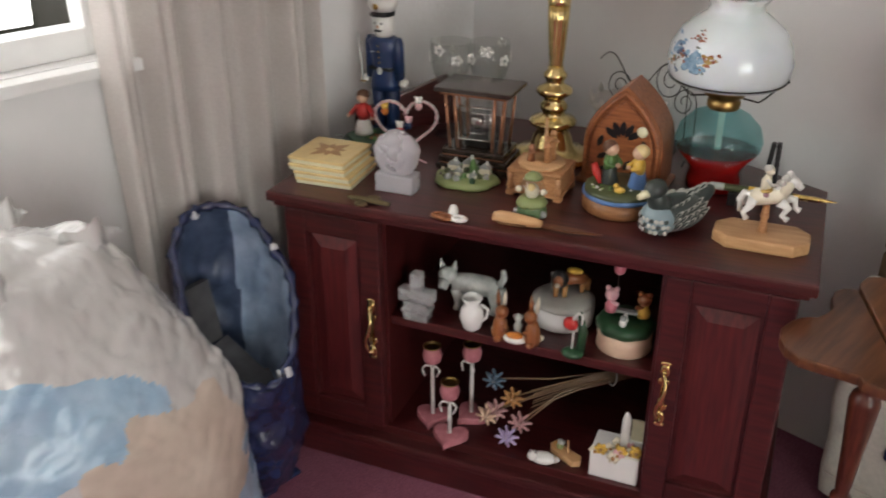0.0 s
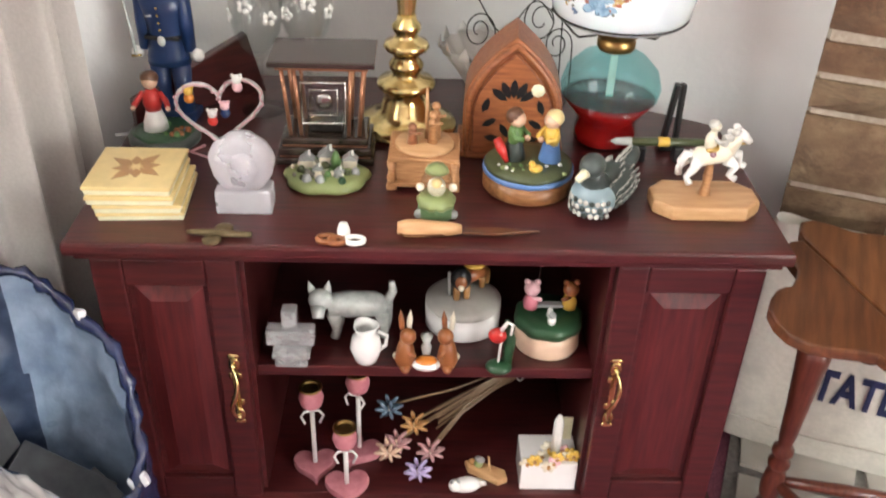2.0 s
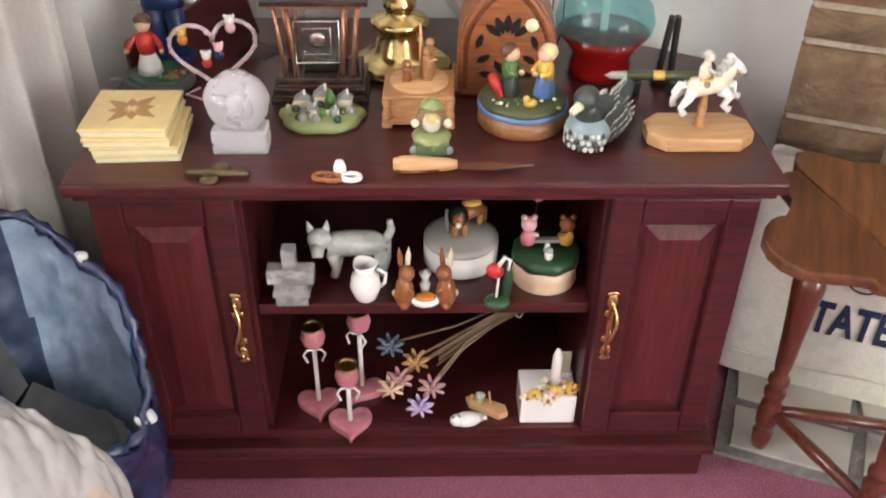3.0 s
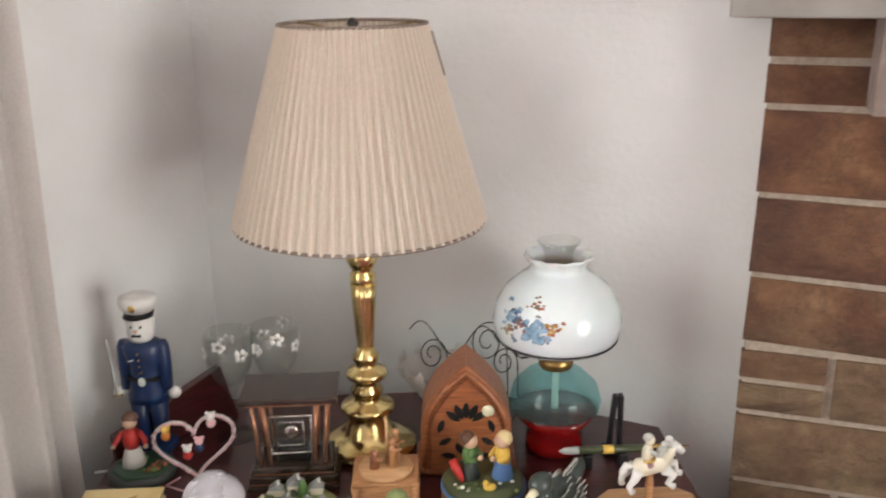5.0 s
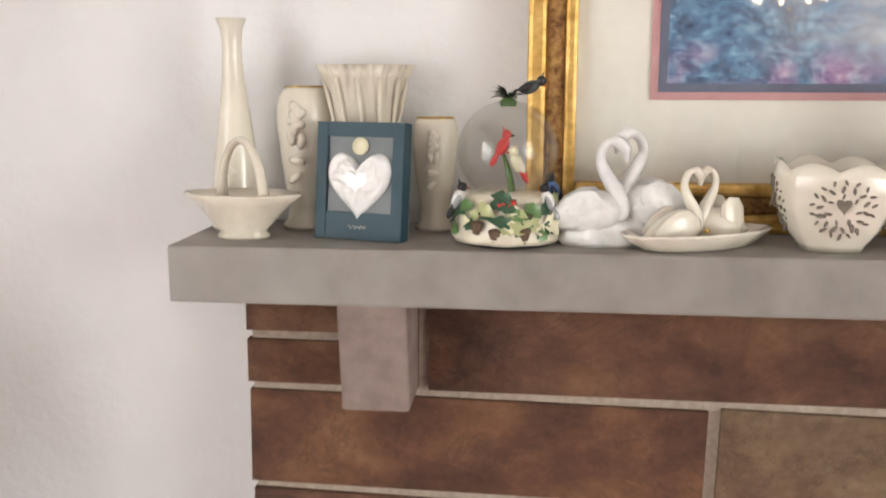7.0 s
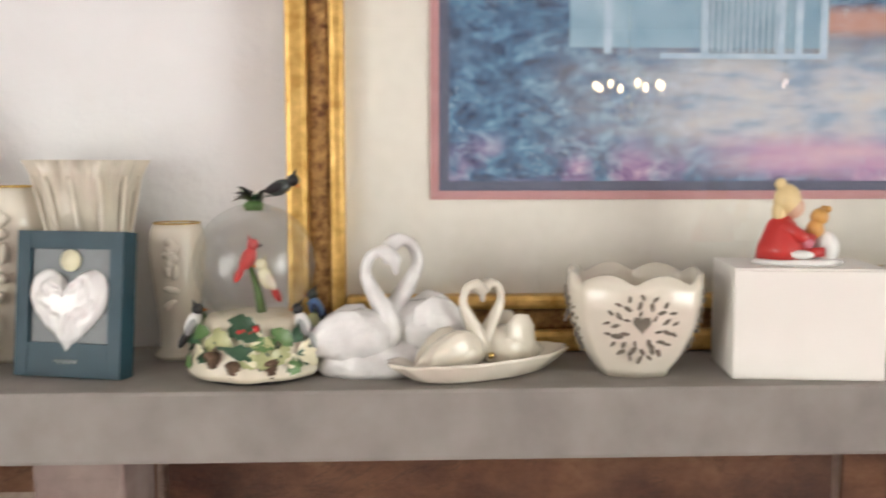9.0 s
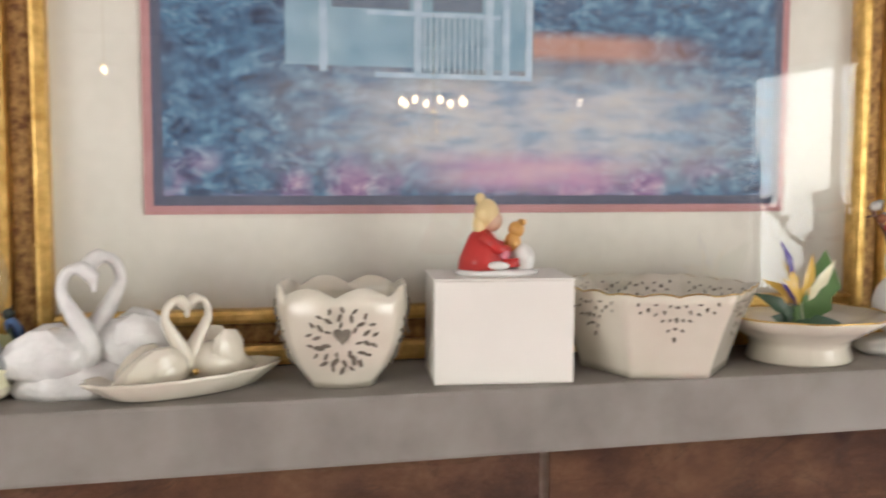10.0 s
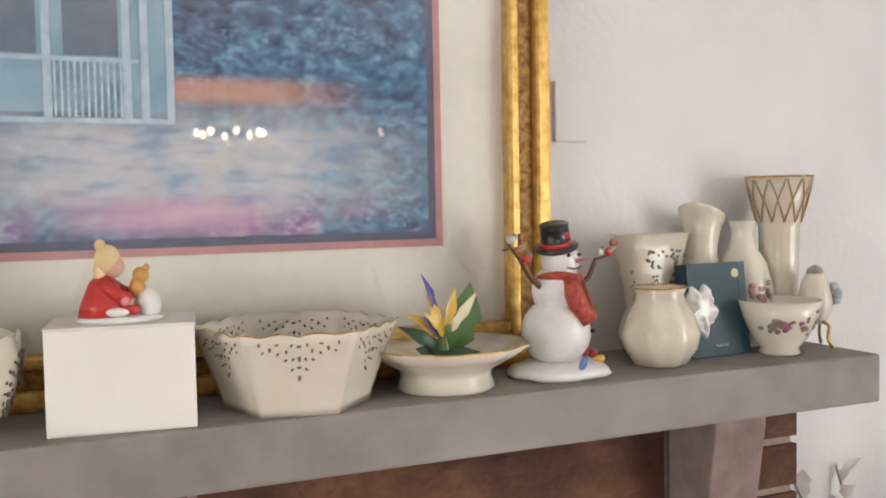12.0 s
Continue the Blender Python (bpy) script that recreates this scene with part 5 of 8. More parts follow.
# glass and copper mantel clock
ck = thing("glass_music_clock", "small copper and smoked glass cased clock with a flat roof", "ornament", on_cabinet(0.329, 0.278))
for w, d, z, h in ((0.15, 0.1, 0.0, 0.012), (0.142, 0.094, 0.0145, 0.014), (0.13, 0.084, 0.031, 0.012)):
    Build().box("smoked_glass", (w, d, h), (0, 0, z), 0.003).done("base_step", ck, "smoked glass step")
for z, w, d in ((0.0125, 0.138, 0.09), (0.029, 0.128, 0.082)):
    Build().box("copper", (w, d, 0.0018), (0, 0, z), 0).done("base_plate", ck, "thin copper plate")
for x in (-0.052, -0.036, 0.036, 0.052):
    Build().tube("copper", [(x, -0.03, 0.043), (x * 1.16, -0.034, 0.152)], 0.0032, 8).done("pillar", ck)
    Build().tube("copper", [(x, 0.03, 0.043), (x * 1.16, 0.034, 0.152)], 0.0032, 8).done("pillar", ck)
Build().box("thin_glass", (0.1, 0.003, 0.106), (0, 0.03, 0.044), 0.0005).done("back_pane", ck, "clear glass pane")
Build().box("thin_glass", (0.068, 0.05, 0.068), (0, -0.006, 0.062), 0.004).done("glass_block", ck, "clear glass case")
rim = [(x, -0.033, z) for x, z in ((-0.033, 0.064), (0.033, 0.064), (0.033, 0.13), (-0.033, 0.13))]
Build().tube("silver_trim", rim, 0.0022, 6, closed=True).done("window_trim", ck, "bright metal trim")
Build().tube("silver_trim", [(x * 0.62, -0.03, 0.097 + (z - 0.097) * 0.62) for x, y, z in rim], 0.0014, 6, closed=True).done("window_trim", ck, "bright metal trim")
Build().lathe("silver_trim", [(0.0, 0), (0.012, 0), (0.013, 0.003), (0.009, 0.005), (0, 0.005)], n=24, m=pose(0, -0.022, 0.097, 90, 0, 0)).done("dial", ck, "small bright dial")
Build().box("dark_metal", (0.05, 0.04, 0.016), (0, 0, 0.044), 0.003).done("movement", ck)
Build().box("copper", (0.136, 0.088, 0.006), (0, 0, 0.152), 0.002).done("roof", ck)
Build().box("smoked_glass", (0.156, 0.104, 0.009), (0, 0, 0.1585), 0.002).done("roof_cap", ck, "smoked glass roof")

# goblets


def goblet(m):
    gb = thing("wine_glass", "clear stemmed wine glass with white enamel flowers", "wine glass", m, "wine glasses")
    Build().lathe("thin_glass", [(0.0, 0.0), (0.037, 0.0), (0.038, 0.002), (0.012, 0.006), (0.005, 0.014), (0.004, 0.05), (0.005, 0.085), (0.012, 0.096), (0.028, 0.115), (0.039, 0.14), (0.044, 0.165), (0.0435, 0.205), (0.0425, 0.205), (0.0428, 0.166), (0.0375, 0.142), (0.026, 0.117), (0.008, 0.102), (0, 0.1)], n=36).done("bowl", gb)
    for j in range(7):
        a = 2 * math.pi * j / 7
        for p in range(5):
            t = 2 * math.pi * p / 5
            x = a + 0.2 * math.cos(t)
            Build().ball("white", 0.0058, (0.0446 * math.cos(x), 0.0446 * math.sin(x), (0.193 if j % 2 else 0.172) + 0.0075 * math.sin(t)), (1, 0.2, 0.9), (0, 0, math.degrees(x) + 90), 6).done("enamel_petal", gb)
    return gb


gob = goblet(on_cabinet(0.205, 0.43))
copy_thing(gob, on_cabinet(0.283, 0.455, turn=25))

# soldier figure
s = thing("soldier_figure", "painted wooden nutcracker soldier in a navy uniform with white cap", "nutcracker", on_cabinet(0.066, 0.395, turn=-6) @ Matrix.Diagonal((1.14, 1.14, 1.1, 1)))
b = Build()
b.box("navy", (0.066, 0.045, 0.012), (0, 0, 0), 0.003)
for x in (-0.015, 0.015):
    b.lathe("navy", [(0.0135, 0.01), (0.0125, 0.05), (0.0155, 0.1), (0, 0.1)], (x, 0, 0), 16)
b.lathe("navy", [(0.031, 0.088), (0.03, 0.1), (0.024, 0.13), (0.028, 0.16), (0.033, 0.182), (0.026, 0.19), (0.0, 0.192)], n=22, squash=0.72)
for sd in (-1, 1):
    b.lathe("navy", [(0.008, 0.108), (0.011, 0.15), (0.0115, 0.18), (0.008, 0.19), (0, 0.19)], n=14, m=pose(sd * 0.038, 0, 0, 0, sd * -3, 0))
    b.ball("white", 0.0095, (sd * 0.043, -0.002, 0.102))
b.lathe("white", [(0.014, 0.19), (0.02, 0.198), (0.0205, 0.225), (0.016, 0.235), (0, 0.236)], n=22)
b.lathe("black", [(0.021, 0.231), (0.022, 0.24), (0.0, 0.24)], n=22)
b.lathe("white", [(0.021, 0.24), (0.028, 0.252), (0.028, 0.262), (0.02, 0.266), (0, 0.266)], n=24)
b.ball("black", 0.018, (0, -0.014, 0.236), (1.1, 0.8, 0.12), (14, 0, 0))
b.ball("gold_line", 0.006, (0, -0.0265, 0.252), (1, 0.4, 1.1))
for x in (-0.007, 0.007):
    b.ball("black", 0.0022, (x, -0.019, 0.219))
b.ball("skin", 0.003, (0, -0.021, 0.213))
b.box("black", (0.014, 0.003, 0.004), (0, -0.02, 0.203), 0.0005)
for j in range(5):
    b.ball("gold_line", 0.0022, (0, -0.023 + 0.001 * j, 0.176 - 0.011 * j), seg=6)
b.box("black", (0.05, 0.037, 0.006), (0, 0, 0.127), 0.002)
b.ball("pearl", 0.006, (0, -0.02, 0.127), (1, 0.4, 1.3))
b.tube("pearl", [(-0.008, -0.0245, 0.166), (-0.016, -0.0235, 0.164)], 0.0016, 6)
b.tube("pearl", [(-0.043, -0.01, 0.1), (-0.044, -0.012, 0.13), (-0.05, -0.012, 0.195)], [0.0025, 0.0025, 0.001], 7)
b.tube("gold_line", [(-0.05, -0.01, 0.098), (-0.036, -0.01, 0.1)], 0.002, 6)
b.done("figure", s)

bd = thing("boy_music_box", "music box with a red-jacketed boy on a glossy base", "music box", on_cabinet(0.068, 0.305))
Build().lathe("dark_grey", [(0.053, 0), (0.056, 0.004), (0.056, 0.014), (0.05, 0.018), (0, 0.019)], n=36).done("base", bd)
Build().lathe("dark_green", [(0.05, 0.0175), (0.04, 0.021), (0, 0.022)], n=28, wave=lambda a, z: 1 + 0.03 * math.sin(6 * a)).done("meadow", bd)
b = Build()
b.lathe("white", [(0.02, 0.02), (0.018, 0.035), (0.011, 0.056), (0, 0.058)], (-0.012, 0, 0), 16)
b.lathe("red", [(0.012, 0.054), (0.015, 0.066), (0.013, 0.082), (0.006, 0.09), (0, 0.09)], (-0.012, 0, 0), 16)
for sd in (-1, 1):
    b.tube("red", [(-0.012 + sd * 0.012, 0, 0.083), (-0.012 + sd * 0.022, -0.004, 0.07), (-0.012 + sd * 0.026, -0.012, 0.064)], 0.0048, 8)
    b.ball("skin", 0.0042, (-0.012 + sd * 0.027, -0.015, 0.062))
b.ball("skin", 0.0125, (-0.012, -0.001, 0.101))
b.ball("brown", 0.0135, (-0.012, 0.002, 0.106), (1.05, 1.05, 0.85))
b.done("boy_figure", bd)
b = Build()
for j in range(12):
    b.ball(rng.choice(("orange", "green", "fur_brown", "blue")), rng.uniform(0.003, 0.007), (rng.uniform(0.0, 0.04), rng.uniform(-0.03, 0.02), 0.022), seg=6)
tagged(b.done("tiny_flowers", bd), kind="stuff")
Build().tube("pearl", [(-0.054, 0, 0.01), (-0.078, -0.004, 0.01)], 0.0022, 7).done("winding_key", bd)

# plastic heart with ribbons
ht = thing("ribbon_heart", "clear plastic heart wound with pink ribbon and tiny bears", "ornament", on_cabinet(0.165, 0.285, turn=4))
hp = []
for j in range(40):
    t = 2 * math.pi * j / 40
    hp.append((0.064 * math.sin(t) ** 3, 0.01 * math.sin(t), 0.066 + 0.0038 * (13 * math.cos(t) - 5 * math.cos(2 * t) - 2 * math.cos(3 * t) - math.cos(4 * t))))
Build().tube("petal_glass", hp, 0.0032, 8, closed=True).done("heart_tube", ht)
Build().tube("pale_pink", [(x * 1.0 + 0.004 * math.sin(3 * j), y - 0.004, z + 0.004 * math.cos(3 * j)) for j, (x, y, z) in enumerate(hp)], 0.0016, 5, closed=True).done("ribbon", ht, "pink ribbon")
Build().tube("pale_pink", [(-0.03, 0, 0.004), (-0.05, -0.02, 0.003), (-0.02, -0.04, 0.003), (0.03, -0.03, 0.003), (0.06, -0.05, 0.003)], 0.002, 5).done("ribbon", ht, "pink ribbon")
for x, z, c1, c2 in ((-0.044, 0.1, "yellow", "orange"), (-0.012, 0.062, "white", "red"), (0.008, 0.075, "pale_pink", "navy"), (0.03, 0.118, "white", "pale_pink")):
    b = Build().ball(c1, 0.0075, (x, -0.008, z)).ball(c2, 0.008, (x, -0.008, z - 0.012), (1, 0.8, 1.1))
    b.ball(c1, 0.003, (x - 0.006, -0.008, z + 0.006)).ball(c1, 0.003, (x + 0.006, -0.008, z + 0.006))
    b.done("bear_charm", ht)

# black peg and painted pen
pg = thing("black_clip", "glossy black two-pronged clip standing upright", "clip", on_cabinet(0.878, 0.315))
for x, tilt in ((-0.01, 5), (0.011, -1)):
    Build().box("black", (0.009, 0.014, 0.112), (0, 0, 0), 0.003, pose(x, 0, 0, 0, tilt, 0)).done("prong", pg)
Build().box("black", (0.036, 0.03, 0.014), (0, 0, 0), 0.003).done("foot", pg)
pn = thing("painted_pen", "slim painted pen with a yellow band lying on black rests", "pen", on_cabinet(0.852, 0.27, TOP))
Build().lathe("gold_line", [(0.006, 0.13), (0.005, 0.18), (0.001, 0.215), (0, 0.216)], n=12, m=pose(-0.07, 0, 0.032, 0, 90, 0)).done("nib", pn, "gold tip")
Build().lathe("moss", [(0.0, 0), (0.004, 0.002), (0.0065, 0.03), (0.007, 0.07), (0.006, 0.14), (0, 0.142)], n=14, m=pose(-0.07, 0, 0.032, 0, 90, 0)).done("barrel", pn)
Build().lathe("yellow", [(0.0078, 0.066), (0.0078, 0.084), (0, 0.084)], n=14, m=pose(-0.07, 0, 0.032, 0, 90, 0)).done("band", pn, "yellow band")
Build().lathe("pearl", [(0.0, -0.01), (0.006, 0.0), (0.0072, 0.024), (0, 0.024)], n=14, m=pose(-0.07, 0, 0.032, 0, 90, 0)).done("tip", pn)
for x in (-0.03, 0.03):
    Build().box("black", (0.016, 0.02, 0.026), (x, 0, 0), 0.003).done("rest", pn)

# ruffled glass bowl and curled wire
rb = thing("ruffled_bowl", "frosted glass bowl with a ruffled petal rim", "bowl", on_cabinet(0.585, 0.455))
Build().lathe("petal_glass", [(0.03, 0), (0.034, 0.004), (0.024, 0.03), (0.05, 0.075), (0.078, 0.115), (0.075, 0.116), (0.047, 0.077), (0.02, 0.034), (0, 0.03)], n=72, wave=lambda a, z: 1 + (0.09 * math.cos(12 * a) if z > 0.07 else 0.0)).done("bowl", rb)
for j in range(12):
    a = 2 * math.pi * j / 12
    Build().lathe("petal_glass", [(0.013, 0), (0.008, 0.012), (0, 0.022)], n=8, m=pose(0.08 * math.cos(a), 0.08 * math.sin(a), 0.112, 0, 0, math.degrees(a)) @ Matrix.Diagonal((0.3, 1, 1, 1))).done("petal", rb)
wr = thing("wire_curls", "thin dark wire bent into loose curls", "ornament", on_cabinet(0.668, 0.42))
for x0, z0, r0, turns, lean in ((0.0, 0.12, 0.034, 1.9, 0.2), (-0.1, 0.1, 0.026, 1.7, -0.3), (0.03, 0.08, 0.024, 1.6, 0.1)):
    pts = []
    for j in range(40):
        t = j / 39
        a = 2 * math.pi * turns * t
        r_ = r0 * (1 - 0.75 * t)
        pts.append((x0 + r_ * math.cos(a), 0.01 * t, z0 + 0.05 + r_ * math.sin(a) * 1.3))
    pts = [(x0 + 0.01, 0, 0.0), (x0 + r0 * 1.1, 0, z0 * 0.5)] + pts
    Build().tube("dark_metal", pts, 0.0012, 5).done("wire", wr)
Build().tube("dark_metal", [(0.02 - 0.16 * t, 0, 0.17 + 0.03 * math.sin(9 * t) + 0.02 * t) for t in [j / 30 for j in range(31)]], 0.0012, 5).done("wire", wr)

# dark plaque at the back
dp = thing("wooden_plaque", "dark stained wooden plaque standing behind the figures", "plaque", on_cabinet(0.005, 0.36, TOP, 40))
Build().slab("mahogany", [(0.0, 0.0), (0.245, 0.0), (0.215, 0.112), (0.0, 0.045)], -0.009, 0.009, pose(0, 0, 0, 90, 0, 0), 0.003).done("board", dp)

# ---- upper shelf ----


def on_shelf(u, v, turn=0.0):
    return on_cabinet(u, v, SHELF, turn)


cr = thing("crystal_cross", "clear cut crystal cross ornament", "ornament", on_shelf(0.285, 0.06))
b = Build().box("crystal", (0.05, 0.03, 0.04), (0, 0, 0), 0.003)
b.box("crystal", (0.072, 0.026, 0.026), (0, 0, 0.04), 0.003).box("crystal", (0.022, 0.024, 0.036), (0, 0, 0.066), 0.003)
b.box("crystal", (0.058, 0.034, 0.008), (0, 0, 0.018), 0.002)
b.done("crystal", cr)

dg = thing("dog_figurine", "pearly grey glazed terrier dog figurine", "dog figurine", on_shelf(0.378, 0.13, 4))
b = Build()
b.tube("pearl", [(-0.042, 0, 0.058), (-0.01, 0, 0.06), (0.03, 0, 0.058), (0.046, 0, 0.054)], [0.02, 0.022, 0.021, 0.015], 14)
b.ball("pearl", 0.019, (-0.054, -0.006, 0.074), (1.05, 0.85, 1.0))
b.tube("pearl", [(-0.058, -0.014, 0.066), (-0.058, -0.028, 0.054)], [0.013, 0.009], 10)
for x, y in ((-0.034, -0.012), (-0.03, 0.012), (0.04, -0.012), (0.046, 0.012)):
    b.tube("pearl", [(x, y, 0.05), (x + 0.004, y, 0.02), (x, y - 0.003, 0.006)], [0.013, 0.008, 0.008], 9)
for x, t in ((-0.066, -14), (-0.044, 10)):
    b.lathe("pearl", [(0.009, 0), (0.007, 0.012), (0, 0.03)], n=10, m=pose(x, 0.0, 0.084, 0, t, 0) @ Matrix.Diagonal((0.8, 0.45, 0.75, 1)))
b.tube("pearl", [(0.05, 0, 0.064), (0.058, 0, 0.082), (0.056, 0, 0.1)], [0.008, 0.007, 0.005], 9)
b.done("figure", dg)

jg = thing("small_jug", "tiny white china jug with a ruffled lip", "jug", on_shelf(0.397, 0.064))
Build().lathe("white_china", [(0.012, 0), (0.018, 0.006), (0.0245, 0.028), (0.021, 0.046), (0.014, 0.056), (0.0195, 0.07), (0.0175, 0.07), (0.012, 0.056), (0.019, 0.046), (0, 0.02)], n=28, wave=lambda a, z: 1 + (0.1 * math.cos(3 * a) if z > 0.06 else 0)).done("body", jg)
Build().tube("white_china", [(0.018, 0, 0.058), (0.032, 0, 0.05), (0.03, 0, 0.032), (0.023, 0, 0.024)], 0.003, 8).done("handle", jg)

bn = thing("rabbit_figurine", "two brown china rabbits sitting over an orange leaf dish", "rabbit figurine", on_shelf(0.489, 0.055))
b = Build()
for sd in (-1, 1):
    x = 0.032 * sd
    b.lathe("fur_brown", [(0.012, 0), (0.0165, 0.012), (0.013, 0.036), (0.008, 0.05), (0, 0.052)], (x, 0, 0), 16)
    b.ball("fur_brown", 0.0125, (x - 0.004 * sd, -0.004, 0.06), (1.0, 1.0, 1.05))
    for e in (-0.005, 0.005):
        b.lathe("fur_brown" if e < 0 else "cream", [(0.004, 0), (0.0045, 0.018), (0, 0.034)], n=8, m=pose(x + e, 0.003, 0.068, -8, e * 900, 0))
    b.ball("cream", 0.006, (x + 0.014 * sd, 0.008, 0.012))
    b.tube("fur_brown", [(x, -0.006, 0.036), (x - 0.014 * sd, -0.012, 0.026)], 0.0045, 8)
    b.ball("fur_brown", 0.008, (x, -0.014, 0.006), (1, 1.4, 0.8))
b.ball("white", 0.019, (0, -0.008, 0.01), (1.2, 0.8, 0.5)).ball("orange", 0.014, (0, -0.009, 0.017), (1.2, 0.8, 0.4))
b.lathe("pearl", [(0.007, 0.012), (0.009, 0.03), (0.005, 0.036), (0.01, 0.05), (0, 0.055)], (0, 0.01, 0), 12)
b.done("figure", bn)

dr = thing("trinket_drum", "white porcelain drum box with a painted lion on its lid", "trinket box", on_shelf(0.548, 0.165))
Build().lathe("white_china", [(0.055, 0), (0.061, 0.005), (0.061, 0.042), (0.0, 0.042)], n=44).done("drum", dr)
Build().lathe("lid_grey", [(0.0605, 0.043), (0.061, 0.048), (0.054, 0.052), (0.05, 0.054), (0, 0.055)], n=44).done("lid", dr, "pale grey lid")
b = Build()
b.ball("black", 0.017, (-0.006, -0.012, 0.094), (1, 0.9, 1.15)).ball("fur_brown", 0.011, (-0.006, -0.024, 0.094), (0.9, 0.6, 1.1)).ball("cream", 0.005, (-0.006, -0.031, 0.089))
b.tube("fur_brown", [(-0.004, 0, 0.088), (0.02, 0.02, 0.086), (0.034, 0.03, 0.08)], [0.014, 0.013, 0.011], 10)
for x, y in ((-0.012, -0.014), (0.004, -0.01), (0.03, 0.022), (0.038, 0.034)):
    b.tube("tile_star", [(x, y, 0.08), (x, y - 0.002, 0.057)], [0.006, 0.005], 8)
b.ball("yellow", 0.012, (0.016, 0.012, 0.104), (1.4, 0.8, 0.5))
b.done("lion_figure", dr)
Build().tube("pearl", [(-0.022, 0.0, 0.055), (-0.024, -0.002, 0.1)], [0.004, 0.003], 8).done("post", dr)

fl = thing("flamingo_figurine", "small red bird figurine on a green reed base", "bird figurine", on_shelf(0.6, 0.048))
b = Build().ball("dark_green", 0.02, (0, 0, 0.005), (1.05, 0.85, 0.5))
b.tube("dark_green", [(0.012, 0.006, 0.004), (0.015, 0.008, 0.05), (0.008, 0.008, 0.088)], [0.008, 0.009, 0.004], 8)
b.tube("white", [(-0.002, 0, 0.006), (0.0, 0, 0.05), (0.002, 0, 0.06)], 0.0022, 7)
b.ball("red", 0.012, (-0.006, -0.003, 0.068), (1.2, 0.8, 1.1), (0, 35, 0))
b.tube("white", [(-0.002, -0.004, 0.076), (0.008, -0.004, 0.094), (0.016, -0.003, 0.088), (0.014, -0.004, 0.07)], [0.004, 0.003, 0.003, 0.002], 7)
b.done("figure", fl)

rd = thing("teddy_music_box", "round painted music box with two little animals on a seesaw", "music box", on_shelf(0.68, 0.118))
Build().lathe("peach", [(0.05, 0), (0.052, 0.004), (0.05, 0.02), (0.052, 0.04), (0, 0.04)], n=40).done("drum", rd)
Build().lathe("dark_green", [(0.0525, 0.04), (0.054, 0.052), (0.046, 0.06), (0.02, 0.058), (0, 0.06)], n=40, wave=lambda a, z: 1 + 0.03 * math.sin(8 * a)).done("meadow", rd)
b = Build()
b.box("grey", (0.07, 0.012, 0.005), (0, 0, 0.07), 0.001).lathe("white", [(0.006, 0.058), (0.004, 0.072), (0, 0.074)], (0, -0.01, 0), 10)
for sd, c1, c2 in ((-1, "pale_pink", "pink"), (1, "fur_brown", "yellow")):
    b.lathe(c2, [(0.011, 0.068), (0.012, 0.08), (0.006, 0.094), (0, 0.095)], (0.03 * sd, 0, 0), 12)
    b.ball(c1, 0.0125, (0.03 * sd, -0.002, 0.104)).ball(c1, 0.005, (0.03 * sd - 0.008, 0, 0.115)).ball(c1, 0.005, (0.03 * sd + 0.008, 0, 0.115))
    b.tube(c1, [(0.03 * sd, -0.004, 0.09), (0.016 * sd, -0.012, 0.09)], 0.0035, 7)
b.ball("white", 0.007, (0.0, -0.032, 0.066), (1, 1, 1.3)).ball("grey", 0.006, (0, -0.033, 0.076))
b.done("animals_figure", rd)
Build().tube("dark_metal", [(-0.022, 0, 0.1), (-0.02, 0, 0.15)], 0.0008, 5).done("string", rd)
Build().ball("pink", 0.011, (-0.02, 0, 0.158), (1, 1, 1.15)).done("balloon", rd)
cd = thing("white_card", "white card tucked under the cabinet top", "card", on_cabinet(0.47, 0.1, 0.567, -20))
Build().slab("white_card", [(-0.045, -0.03), (0.05, -0.03), (0.03, 0.05), (-0.03, 0.05)], 0, 0.0015, pose(0, 0, 0, 12, 0, 0)).done("sheet", cd)

# ---- lower shelf ----


def on_deck(u, v, turn=0.0):
    return on_cabinet(u, v, DECK, turn)


def candle_holder(m, hgt):
    c = thing("candle_holder", "pink wooden tulip candle holder on a heart-shaped base", "candle holder", m, "tulip candle holders")
    pts = []
    for j in range(32):
        t = 2 * math.pi * j / 32
        pts.append((0.0023 * 16 * math.sin(t) ** 3, 0.0024 * (13 * math.cos(t) - 5 * math.cos(2 * t) - 2 * math.cos(3 * t) - math.cos(4 * t))))
    Build().slab("dusty_pink", pts, 0, 0.016, bevel=0.003).done("base", c)
    Build().tube("white", [(0, 0, 0.014), (0, 0, hgt)], 0.0042, 9).done("stem", c)
    Build().lathe("dusty_pink", [(0.006, 0), (0.017, 0.008), (0.0205, 0.022), (0.017, 0.034), (0.0185, 0.042), (0.0165, 0.042), (0.014, 0.034), (0.016, 0.022), (0, 0.014)], (0, 0, hgt), 24).done("cup", c)
    Build().lathe("old_brass", [(0.0165, 0.041), (0.0195, 0.043), (0.0165, 0.045), (0.013, 0.041), (0.013, 0.02), (0, 0.02)], (0, 0, hgt), 22).done("liner", c, "brass liner")
    for sd in (-1, 1):
        Build().tube("white", [(0, -0.006, hgt - 0.002), (0.012 * sd, -0.012, hgt + 0.002), (0.018 * sd, -0.012, hgt - 0.008), (0.012 * sd, -0.014, hgt - 0.022)], 0.0022, 6).done("ribbon", c, "white ribbon bow")
    return c


